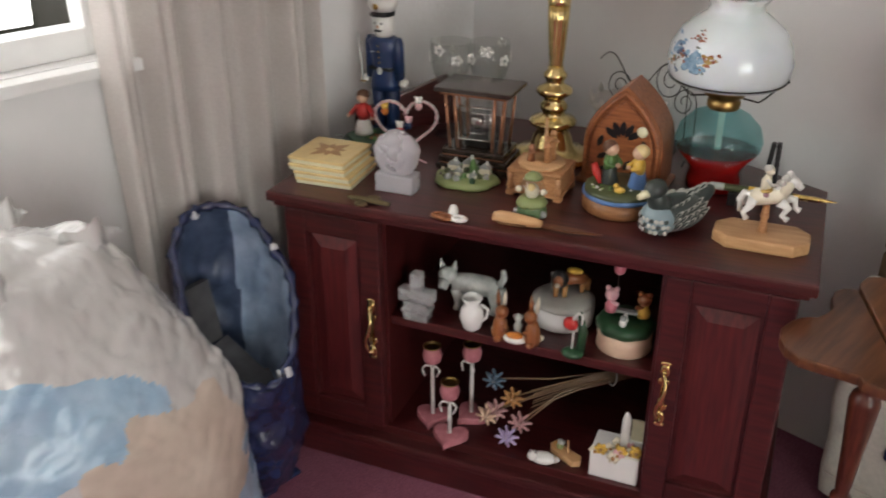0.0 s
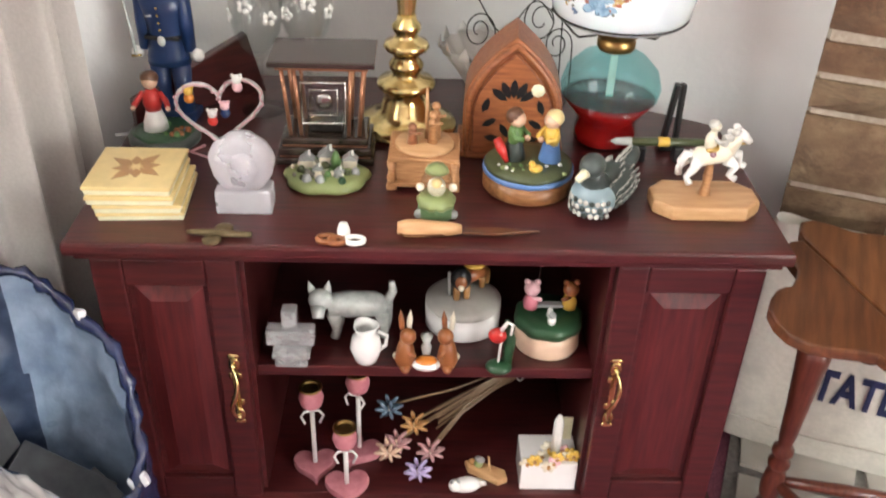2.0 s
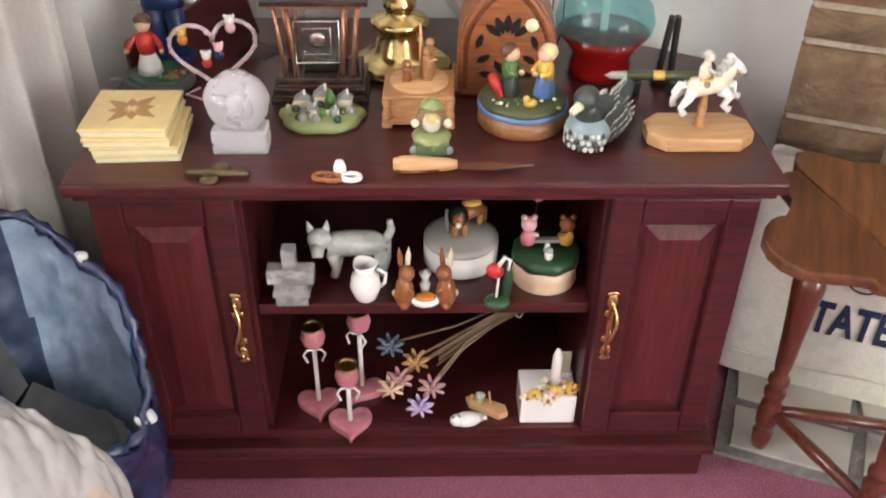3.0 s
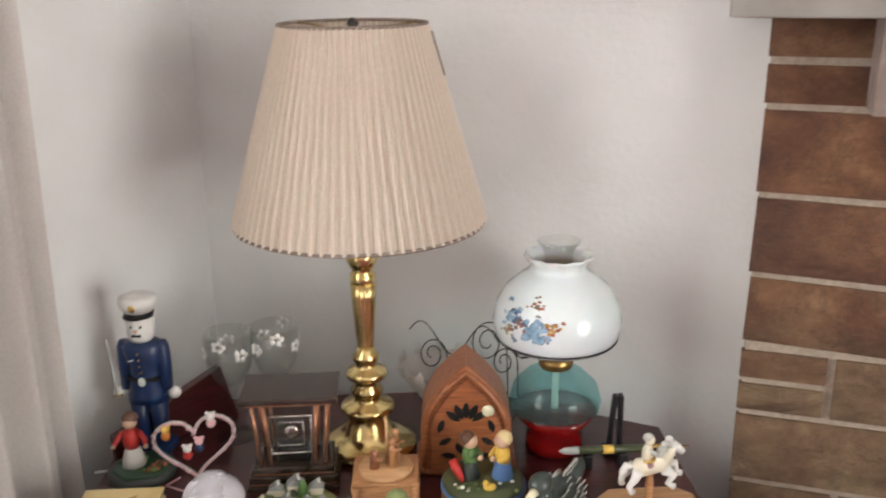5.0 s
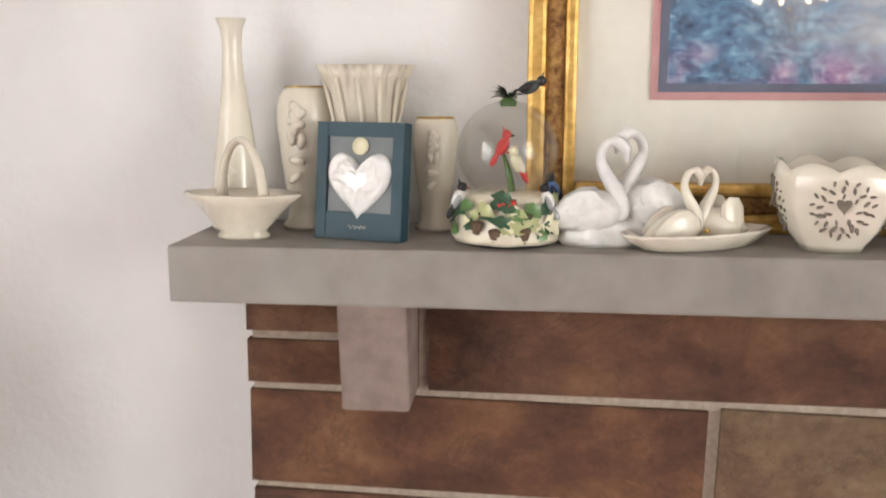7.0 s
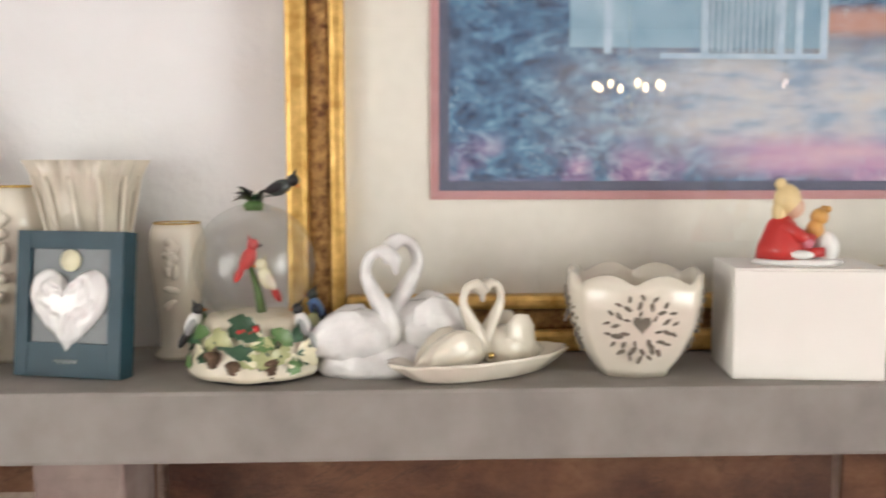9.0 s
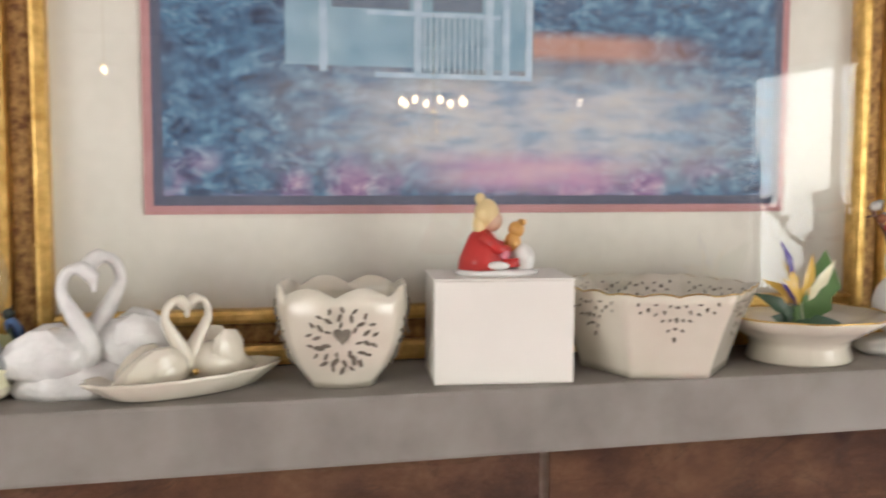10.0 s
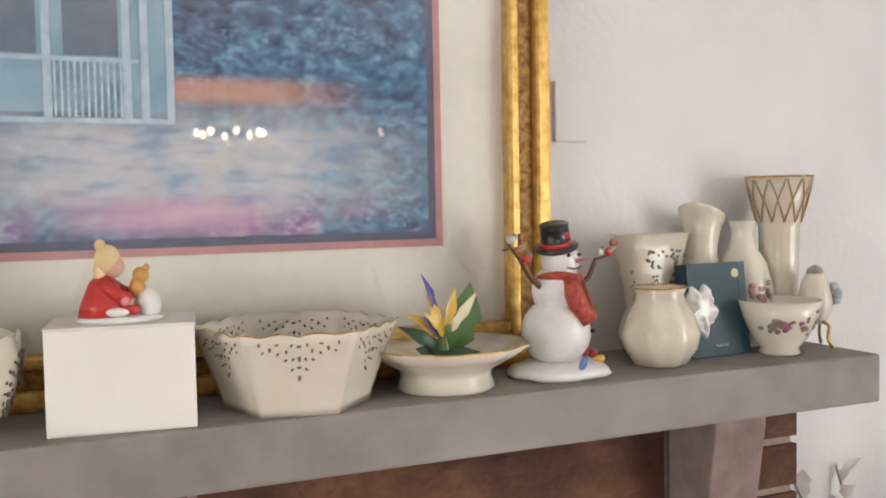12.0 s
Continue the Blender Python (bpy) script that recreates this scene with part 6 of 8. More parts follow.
surface("dusty_pink", (0.42, 0.14, 0.17), (0.56, 0.22, 0.25), 0.6, scale=60, bump=0.1)
candle_holder(on_deck(0.305, 0.085, 8), 0.14)
candle_holder(on_deck(0.378, 0.12, -25), 0.142)
candle_holder(on_deck(0.362, 0.038, 4), 0.098)

fw = thing("wooden_flowers", "bunch of painted wooden daisies tied with string", "flowers", on_deck(0.485, 0.09))
heads = [("dull_blue", (-0.055, 0.03, 0.115)), ("dull_rose", (-0.04, 0.0, 0.065)), ("peach", (-0.055, -0.01, 0.055)), ("tile_star", (-0.012, 0.02, 0.088)), ("dull_rose", (0.015, -0.012, 0.058)), ("lilac", (-0.005, -0.03, 0.03))]
for c, p in heads:
    Build().tube("straw", [p, (p[0] * 0.3 + 0.07, 0.05 + p[1] * 0.5, p[2] * 0.3 + 0.085), (0.2, 0.115, 0.15)], [0.0022, 0.0022, 0.0016], 6).done("stem", fw)
    hd = Build()
    for j in range(14):
        a = 2 * math.pi * j / 14
        hd.ball(c, 0.012, (p[0] + 0.0135 * math.cos(a), p[1] - 0.002 - 0.011 * (j % 2), p[2] + 0.0145 * math.sin(a) * (0.75 if j % 2 else 1.0)), (1.0, 0.3, 0.3), (0, -math.degrees(a), 0), 6)
    hd.ball("cream", 0.006, (p[0], p[1] - 0.01, p[2]), (1, 0.6, 1), seg=8)
    hd.done("bloom", fw)
for j in range(8):
    Build().tube("straw", [(0.02 + 0.01 * rng.random(), 0.02, 0.07 + 0.006 * j), (0.11, 0.07, 0.105 + 0.004 * j), (0.225 + 0.005 * j, 0.12, 0.14 + 0.007 * j)], 0.0016, 5).done("stem", fw)
Build().tube("pearl", [(0.17 + 0.008 * math.cos(t), 0.094, 0.135 + 0.02 * math.sin(t)) for t in [2 * math.pi * j / 12 for j in range(12)]], 0.0018, 5, closed=True).done("string", fw)

cn = thing("toy_boat", "tiny wooden boat with figures", "ornament", on_deck(0.597, 0.072, -28))
Build().slab("pale_wood", [(-0.042, 0), (-0.03, -0.012), (0.028, -0.014), (0.038, 0), (0.028, 0.014), (-0.03, 0.012)], 0, 0.014, bevel=0.003).done("hull", cn)
b = Build().ball("lime", 0.008, (-0.016, 0, 0.02)).ball("grey", 0.007, (-0.014, 0, 0.03), (1.3, 1, 0.7)).ball("tile_star", 0.006, (-0.028, 0, 0.018))
b.done("passenger", cn)
Build().tube("pale_wood", [(0.006, 0, 0.012), (0.0, 0.004, 0.04)], 0.002, 6).done("paddle", cn)
pgf = thing("cat_figurine", "small white china cat lying down", "cat figurine", on_deck(0.558, 0.038, 8))
b = Build().ball("white", 0.017, (0.002, 0, 0.013), (1.5, 0.85, 0.75)).ball("white", 0.0105, (-0.018, -0.006, 0.02)).ball("cream", 0.008, (0.024, 0.002, 0.012))
b.lathe("grey", [(0.004, 0), (0, 0.008)], (-0.023, -0.006, 0.028), 8).lathe("grey", [(0.004, 0), (0, 0.008)], (-0.013, -0.006, 0.028), 8)
b.tube("white", [(0.024, 0, 0.012), (0.032, -0.008, 0.02), (0.03, -0.01, 0.026)], [0.005, 0.004, 0.003], 7)
b.done("figure", pgf)
cb = thing("candle_planter", "white box candle holder with yellow flowers and a taper", "candle holder", on_deck(0.697, 0.075))
Build().box("white_china", (0.094, 0.07, 0.06), (0, 0, 0), 0.003).done("box_body", cb)
Build().lathe("white", [(0.009, 0.05), (0.0085, 0.128), (0.004, 0.142), (0, 0.146)], (0.012, -0.006, 0), 12).done("candle", cb)
Build().box("tile_edge", (0.024, 0.004, 0.05), (0.03, 0.026, 0.058), 0.001).done("back_card", cb)
for j in range(17):
    x, y, z = rng.uniform(-0.04, 0.04), rng.uniform(-0.036, 0.004), 0.058 + rng.uniform(-0.008, 0.014)
    pt = Build()
    cc = rng.choice(("yellow", "yellow", "cream", "cream", "pale_pink"))
    for q_ in range(6):
        a = 2 * math.pi * q_ / 6
        pt.ball(cc, 0.007, (x + 0.007 * math.cos(a), y - 0.004, z + 0.007 * math.sin(a)), (1, 0.6, 0.7), (0, -math.degrees(a), 0), 6)
    pt.ball("tile_star", 0.0035, (x, y - 0.008, z), seg=6)
    pt.done("blossom", cb)


# ---- things on the mantel ----
surface("ivory_china", (0.62, 0.56, 0.45), (0.74, 0.68, 0.56), 0.13, scale=25, bump=0.55, bump_scale=45, coat=0.9)
surface("pine_cone", (0.08, 0.045, 0.025), (0.15, 0.09, 0.05), 0.6, scale=80)
surface("crystal_blue", (0.35, 0.4, 0.48), (0.55, 0.6, 0.66), 0.1, scale=60, coat=0.8)


def leaf(b, mat, p, way, up, L, W):
    """A pointed leaf with a fold, from p along way."""
    way, up = Vector(way).normalized(), Vector(up).normalized()
    side = way.cross(up).normalized()
    up = side.cross(way)
    vs = []
    for t, w_ in ((0, 0.1), (0.25, 0.9), (0.4, 0.7), (0.55, 1.0), (0.75, 0.6), (1, 0.0)):
        c = Vector(p) + way * L * t + up * L * 0.12 * math.sin(math.pi * t)
        vs.append([b.bm.verts.new(c - side * W * w_ + up * W * 0.3 * w_), b.bm.verts.new(c), b.bm.verts.new(c + side * W * w_ + up * W * 0.3 * w_)])
    for r0, r1 in zip(vs, vs[1:]):
        for k in range(2):
            b.bm.faces.new((r0[k], r0[k + 1], r1[k + 1], r1[k]))
    low = [v for r_ in vs for v in r_]
    b.take(low, mat, smooth=True)


def vase(name, label, m, profile, mat="cream_china", wave=None, n=40, squash=1.0, part="body"):
    """A hollow vase from its outer profile: the wall turns in at the lip."""
    t = thing(name, label, "vase" if "vase" in name else "bowl", m)
    inner = [(max(r - 0.003, 0.001), z + (0.004 if k == 0 else 0)) for k, (r, z) in enumerate(profile)][::-1]
    Build().lathe(mat, [(0.0, 0.0)] + profile + inner + [(0.0, 0.006)], n=n, wave=wave, squash=squash).done(part, t)
    return t


def rose_relief(parent, r, z, a0=-90, s=1.0, mat="cream_china"):
    b = Build()
    for k in range(9):
        a = radians(a0) + 0.17 * s * math.cos(k * 2.4) * (k / 9) ** 0.5
        b.ball(mat, 0.008 * s, (r * math.cos(a), r * math.sin(a), z + 0.017 * s * math.sin(k * 2.4) * (k / 9) ** 0.5), (1, 0.5, 0.75), (0, 40 * k, math.degrees(a) + 90), 8)
    for dx, dz in ((-0.16, -0.022), (0.16, -0.026), (0.02, -0.05), (-0.06, -0.07)):
        a = radians(a0) + dx * s
        b.ball(mat, 0.011 * s, (r * math.cos(a), r * math.sin(a), z + dz * s), (1, 0.3, 0.5), (0, 60 * dx * 10, math.degrees(a) + 90), 8)
    b.done("rose_relief", parent, "raised rose")


t = vase("bud_vase", "tall slender cream china bud vase", on_mantel(0.592, 1.725), [(0.034, 0), (0.036, 0.006), (0.034, 0.03), (0.029, 0.09), (0.021, 0.15), (0.0145, 0.2), (0.0125, 0.235), (0.0145, 0.262), (0.0195, 0.276)])
rose_relief(t, 0.029, 0.07, -90, 0.9)

bk = thing("china_basket", "cream china basket with an arched handle and flared rim", "basket", on_mantel(0.56, 1.648, -6))
Build().lathe("ivory_china", [(0.0, 0), (0.033, 0), (0.035, 0.004), (0.03, 0.01), (0.044, 0.024), (0.056, 0.044), (0.069, 0.056), (0.067, 0.058), (0.054, 0.047), (0.042, 0.028), (0, 0.016)], n=56, squash=0.72, wave=lambda a, z: 1 + (0.1 * math.cos(2 * a) + 0.04 * math.cos(6 * a) if z > 0.04 else 0.012 * math.sin(20 * a))).done("bowl", bk)
Build().tube("ivory_china", [(0.0, 0.042 * math.cos(math.pi * k / 16), 0.045 + 0.078 * math.sin(math.pi * k / 16)) for k in range(17)], [0.0075 - 0.0025 * math.sin(math.pi * k / 16) for k in range(17)], 9, m=pose(0, 0, 0, 0, 0, 62)).done("handle", bk)

t = vase("rose_vase", "cream china vase with a raised rose and gold lip", on_mantel(0.5, 1.742), [(0.032, 0), (0.034, 0.005), (0.026, 0.014), (0.024, 0.03), (0.033, 0.09), (0.038, 0.14), (0.0375, 0.165), (0.032, 0.182), (0.026, 0.188)])
rose_relief(t, 0.039, 0.148, -95, 1.1)
Build().tube("gold_line", [(0.026 * math.cos(a), 0.026 * math.sin(a), 0.1885) for a in [2 * math.pi * k / 30 for k in range(30)]], 0.0011, 5, closed=True).done("gold_lip", t, "gold line")
t = vase("ruffled_vase", "cream china vase with a leafy ruffled rim", on_mantel(0.418, 1.738), [(0.03, 0), (0.032, 0.006), (0.026, 0.02), (0.03, 0.08), (0.042, 0.15), (0.047, 0.18), (0.053, 0.2), (0.061, 0.217)], "ivory_china", lambda a, z: 1 + 0.02 * math.sin(12 * a) + (0.07 * math.cos(12 * a) + 0.05 * math.sin(29 * a + 1) if z > 0.18 else 0), 96)
for k in range(12):
    a = 2 * math.pi * k / 12
    Build().tube("ivory_china", [(0.032 * math.cos(a), 0.032 * math.sin(a), 0.05), (0.0415 * math.cos(a + 0.1), 0.0415 * math.sin(a + 0.1), 0.13), (0.0555 * math.cos(a), 0.0555 * math.sin(a), 0.2)], [0.0015, 0.0026, 0.0032], 7).done("leaf_rib", t)
t = vase("rose_vase", "small cream china vase with a raised flower", on_mantel(0.325, 1.742), [(0.026, 0), (0.028, 0.005), (0.021, 0.012), (0.021, 0.03), (0.027, 0.08), (0.031, 0.12), (0.029, 0.14), (0.025, 0.148)])
rose_relief(t, 0.032, 0.118, -90, 0.8)
Build().tube("gold_line", [(0.025 * math.cos(a), 0.025 * math.sin(a), 0.1485) for a in [2 * math.pi * k / 30 for k in range(30)]], 0.001, 5, closed=True).done("gold_lip", t, "gold line")


def ornament_box(m, w, h, name_label, heart):
    """A teal gift box with a window that shows a pale china ornament."""
    o = thing("ornament_box", name_label, "box", m)
    d = 0.024
    Build().box("box_teal", (w, 0.004, h), (0, d / 2, 0), 0.001).done("back_panel", o)
    for x in (-w / 2 + 0.0075, w / 2 - 0.0075):
        Build().box("box_teal", (0.015, d - 0.002, h), (x, 0, 0), 0.0006).done("side_panel", o)
    for z, k in ((0, 0.034), (h - 0.018, 0.018)):
        Build().box("box_teal", (w - 0.03, d - 0.0025, k), (0, 0, z), 0.0003).done("front_panel", o)
    Build().box("grey_inner" if heart else "box_teal", (w - 0.03, 0.002, h - 0.052), (0, -0.006 if heart else -0.0098, 0.034), 0).done("tray", o, "flat inner tray")
    c = Build()
    zc = 0.034 + (h - 0.052) * 0.42

    def puff(a, q):
        """A domed, moulded outline: a heart or a spray."""
        t = 2 * math.pi * a
        if heart:
            x, z = 0.0027 * 16 * math.sin(t) * abs(math.sin(t)) ** 1.3, 0.0028 * (13.5 * math.cos(t) - 5 * math.cos(2 * t) - 2 * math.cos(3 * t) - math.cos(4 * t))
        else:
            k = 1 + 0.16 * math.cos(5 * t + 1) + 0.08 * math.cos(9 * t)
            x, z = 0.028 * k * math.cos(t), 0.036 * k * math.sin(t)
        s = 1 - q
        rel = (0.0022 * math.sin(9 * q + 2.5 * t) + 0.006 * noise.noise(Vector((x * s, 0.3, z * s)) * 120)) * math.sin(math.pi * min(q * 1.4, 1))
        return (x * s - (0.0 if heart else 0.034), -0.008 - 0.013 * math.sqrt(max(1 - s ** 3, 0)) + rel, zc + z * s)

    c.sheet("white_china", puff, 64, 22, closed=True)
    c.done("china_ornament", o, "white china ornament")
    Build().lathe("tile_edge", [(0, 0), (0.011, 0), (0.011, 0.002), (0, 0.002)], n=22, m=pose(0.0, -0.008, zc + 0.043, 90, 0, 0) if heart else pose(0.035, -0.0105, zc + 0.05, 90, 0, 0) @ Matrix.Diagonal((0.6, 0.6, 1, 1))).done("seal", o, "round gold seal")
    Build().tube("pearl", [(-0.012 + 0.002 * k, -d / 2 - 0.0002, 0.016 + 0.0025 * math.sin(2.2 * k)) for k in range(13)], 0.0007, 4).done("printed_mark", o, "plain silver mark")
    return o


ornament_box(on_mantel(0.41, 1.648, -14) @ pose(0, 0, 0, -7, 0, 0), 0.118, 0.146, "teal gift box with a white heart ornament in its window", True)

# ---- bird snow globe ----
paint("pale_leaf", (0.4, 0.42, 0.2))
sg = thing("snow_globe", "snow globe with red cardinals on a holly-covered base", "snow globe", on_mantel(0.227, 1.660))
Build().lathe("black", [(0.0, 0.0), (0.058, 0.0), (0.06, 0.004), (0, 0.005)], n=36).done("foot", sg)
Build().lathe("cream", [(0.066, 0.004), (0.069, 0.01), (0.062, 0.03), (0.055, 0.05), (0.048, 0.06), (0, 0.062)], n=44, wave=lambda a, z: 1 + 0.025 * math.sin(7 * a) + 0.02 * math.sin(11 * a + 20 * z)).done("base", sg)
Build().ball("thin_glass", 0.0615, (0, 0, 0.112), seg=48).done("glass_ball", sg, "clear glass ball")
rng = random.Random(12)


for k in range(52):
    a = radians(-90 + rng.uniform(-110, 110)) if k % 4 else rng.uniform(0, 6.28)
    z = rng.uniform(0.022, 0.062)
    r_ = 0.069 - 0.25 * (z - 0.01)
    p = (r_ * math.cos(a), r_ * math.sin(a), z)
    out = Vector((math.cos(a), math.sin(a), 0.4))
    tang = Vector((-math.sin(a), math.cos(a), 0)) * rng.choice((-1, 1)) + Vector((0, 0, rng.uniform(-1.0, 0.3)))
    b = Build()
    leaf(b, rng.choice(("dark_green", "dark_green", "green", "pale_leaf", "tile_edge")), p, tang, out, rng.uniform(0.02, 0.034), 0.0085)
    b.done("holly_leaf", sg)
for a, z in ((-120, 0.028), (-100, 0.02), (-70, 0.022)):
    b = Build()
    for j in range(5):
        b.lathe("pine_cone", [(0.003, 0), (0.0085 - 0.001 * j, 0.002), (0.003, 0.005)], (0, 0, -0.004 * j), 10)
    b.done("pine_cone", sg, "", pose(0.067 * math.cos(radians(a)), 0.067 * math.sin(radians(a)), z, 20, 0, 0))
for k in range(4):
    Build().ball("red", 0.004, (-0.006 + 0.005 * k, -0.06, 0.052 + 0.003 * (k % 2))).done("berry", sg)


def bird(body, head, tail, wing, m, s=1.0):
    b = Build()
    b.ball(body, 0.011 * s, (0, 0, 0), (0.85, 0.85, 1.35), (0, 24, 0))
    b.ball(head, 0.0075 * s, (0.006 * s, 0, 0.017 * s))
    b.lathe(head, [(0.003 * s, 0), (0, 0.01 * s)], n=8, m=pose(0.003 * s, 0, 0.021 * s, 0, -20, 0))
    b.lathe("black" if body == "red" else "orange", [(0.003 * s, 0), (0, 0.007 * s)], n=8, m=pose(0.012 * s, 0, 0.016 * s, 0, 95, 0))
    b.ball(tail, 0.008 * s, (-0.012 * s, 0, -0.02 * s), (0.6, 0.5, 1.5), (0, 28, 0))
    for sd in (-1, 1):
        b.ball(wing, 0.009 * s, (-0.004 * s, sd * 0.008 * s, -0.004 * s), (0.6, 0.25, 1.3), (0, 26, 0))
    return b, m


for label, args in (("red cardinal", ("red", "red", "red", "red", pose(-0.006, -0.005, 0.118))), ("pale yellow bird", ("tile_edge", "tile_edge", "red", "cream", pose(0.012, -0.008, 0.098, 0, 0, 200)))):
    b, m = bird(*args, 0.82)
    b.done("bird", sg, label, m)
Build().tube("green", [(0.006, 0.0, 0.062), (0.002, 0, 0.085), (-0.006, 0, 0.112)], [0.005, 0.004, 0.002], 8).done("branch", sg)
for label, args in (("black and white bird", ("white", "black", "black", "grey", pose(-0.058, -0.026, 0.056, 0, 0, 20))), ("black-capped bird", ("white", "black", "grey", "grey", pose(0.05, -0.03, 0.056, 0, 0, 160))), ("dark blue bird", ("blue", "dark_grey", "black", "navy", pose(0.058, 0.03, 0.062, 0, 0, 160)))):
    b, m = bird(*args, 0.8)
    b.done("bird", sg, label, m)
b, m = bird("dark_grey", "black", "white", "black", pose(0.026, 0, 0.189, 0, 42, 0), 0.85)
b.done("bird", sg, "black bird", m)
b = Build()
b.lathe("green", [(0.009, 0.166), (0.011, 0.172), (0.006, 0.176), (0, 0.177)], n=14)
b.done("crown_knob", sg)
for k in range(30):
    a = rng.uniform(0, 6.28)
    b = Build()
    leaf(b, rng.choice(("dark_green", "black", "moss")), (0.004 * math.cos(a), 0.004 * math.sin(a), 0.175), (math.cos(a), math.sin(a), rng.uniform(-0.1, 0.9)), (0, 0, 1), rng.uniform(0.014, 0.026), 0.004)
    b.done("pine_sprig", sg)

# ---- swans ----


def swan(b, mat, m, s=1.0, nod=1, lift=0.0):
    """A swan that faces +x: a drop-shaped body, ribbed wings and a curved neck. nod -1: the head turned back; lift: how far the wings are raised."""
    R = m @ Matrix.Diagonal((s, s, s, 1))
    b.lathe(mat, [(0.0, -0.062), (0.008, -0.052), (0.02, -0.032), (0.029, -0.008), (0.031, 0.012), (0.026, 0.03), (0.014, 0.042), (0.0, 0.047)], n=24, m=R @ pose(0, 0, 0.029, 0, 80, 0))
    for sd in (-1, 1):
        b.lathe(mat, [(0.0, -0.05), (0.01, -0.042), (0.021, -0.02), (0.024, 0.004), (0.018, 0.022), (0.0, 0.03)], n=30, squash=0.3, wave=lambda a, z: 1 + 0.05 * math.cos(9 * a) + 0.03 * math.sin(320 * z), m=R @ pose(-0.006, sd * 0.022, 0.038 + 0.01 * lift, 0, 68 - 40 * lift, 6 * sd) @ pose(0, 0, 0, 0, 0, 0))
    ctrl = [(0.026, 0.02), (0.04, 0.034), (0.036, 0.056), (0.022, 0.08), (0.014, 0.1), (0.02, 0.118), (0.034, 0.123), (0.045, 0.113), (0.047, 0.098)]
    pts, rad = [], []
    for k in range(25):
        t = k / 24 * (len(ctrl) - 1)
        i = min(int(t), len(ctrl) - 2)
        q = t - i
        p0, p1, p2, p3 = (Vector(ctrl[max(0, min(len(ctrl) - 1, i + j - 1))]) for j in range(4))
        v = 0.5 * (2 * p1 + (p2 - p0) * q + (2 * p0 - 5 * p1 + 4 * p2 - p3) * q * q + (3 * p1 - p0 - 3 * p2 + p3) * q ** 3)
        x = v.x if nod > 0 or v.y < 0.08 else 0.036 - v.x
        pts.append(tuple(R @ Vector((x, 0, v.y))))
        rad.append(s * (0.0165 - 0.0105 * min(k / 12, 1) + (0.0025 if 18 <= k <= 21 else 0) - 0.004 * max(0, (k - 21) / 3)))
    b.tube(mat, pts, rad, 12)


sw = thing("swan_pair", "two white china swans with necks touching", "swan figurine", on_mantel(0.1, 1.655))
b = Build()
b.lathe("swan_white", [(0.0, 0), (0.056, 0), (0.061, 0.006), (0.055, 0.024), (0.034, 0.034), (0, 0.038)], n=48, squash=0.62, m=pose(-0.006, 0, 0), wave=lambda a, z: 1 + 0.04 * math.sin(9 * a))
swan(b, "swan_white", pose(-0.028, -0.01, 0.01, 0, 0, -6), 0.94)
swan(b, "swan_white", pose(0.052, 0.014, 0.012, 0, 0, 186), 1.0, 1, 0.3)
b.done("figure", sw)

pt = thing("swan_dish", "cream china dish with a pair of swans forming a heart", "dish", on_mantel(-0.002, 1.638, 27))
Build().lathe("cream_china", [(0.0, 0), (0.066, 0), (0.077, 0.003), (0.1, 0.018), (0.104, 0.022), (0.1, 0.022), (0.075, 0.008), (0, 0.006)], n=84, squash=0.42, wave=lambda a, z: 1 + (0.02 * math.cos(14 * a) if z > 0.01 else 0)).done("dish", pt)
b = Build()
swan(b, "cream_china", pose(-0.032, 0.0, 0.004, 0, 0, 0), 0.72)
swan(b, "cream_china", pose(0.036, 0.004, 0.004, 0, 0, 180), 0.72, 1, 1.3)
b.done("swan_figure", pt)
Build().ball("gold_line", 0.0035, (0.003, -0.014, 0.022)).done("gold_heart", pt)

# ---- pierced bowl ----


def bowl_wave(a, z):
    sq = 1 / max(abs(math.cos(a)), abs(math.sin(a))) ** 0.28
    return sq * 0.96


bw = thing("pierced_bowl", "cream china bowl with pierced heart and petal pattern", "bowl", on_mantel(-0.16, 1.652, -7))
prof = [(0.036, 0.0), (0.038, 0.004), (0.053, 0.022), (0.066, 0.05), (0.072, 0.08), (0.071, 0.096)]


def bowl_r(z):
    for (r0, z0), (r1, z1) in zip(prof[1:], prof[2:]):
        if z0 <= z <= z1:
            return r0 + (r1 - r0) * (z - z0) / (z1 - z0)
    return prof[-1][0]


def scallop(a, b_):
    z = prof[-1][1] * b_
    r_ = bowl_r(max(z, 0.004)) * bowl_wave(2 * math.pi * a, z)
    t = 2 * math.pi * a
    return (r_ * math.cos(t), r_ * math.sin(t), z + (0.01 * abs(math.sin(8 * t / 2 + 0.4)) if b_ > 0.99 else 0))


Build().sheet("cream_china", scallop, 112, 12, closed=True, thick=0.0035).done("wall", bw)
Build().lathe("cream_china", [(0, 0), (0.034, 0), (0.034, 0.005), (0, 0.005)], n=36, wave=bowl_wave).done("foot", bw)


def on_bowl(ang, z, lift=0.0012):
    r_ = bowl_r(z) * bowl_wave(ang, z) + lift
    return Vector((r_ * math.cos(ang), r_ * math.sin(ang), z))


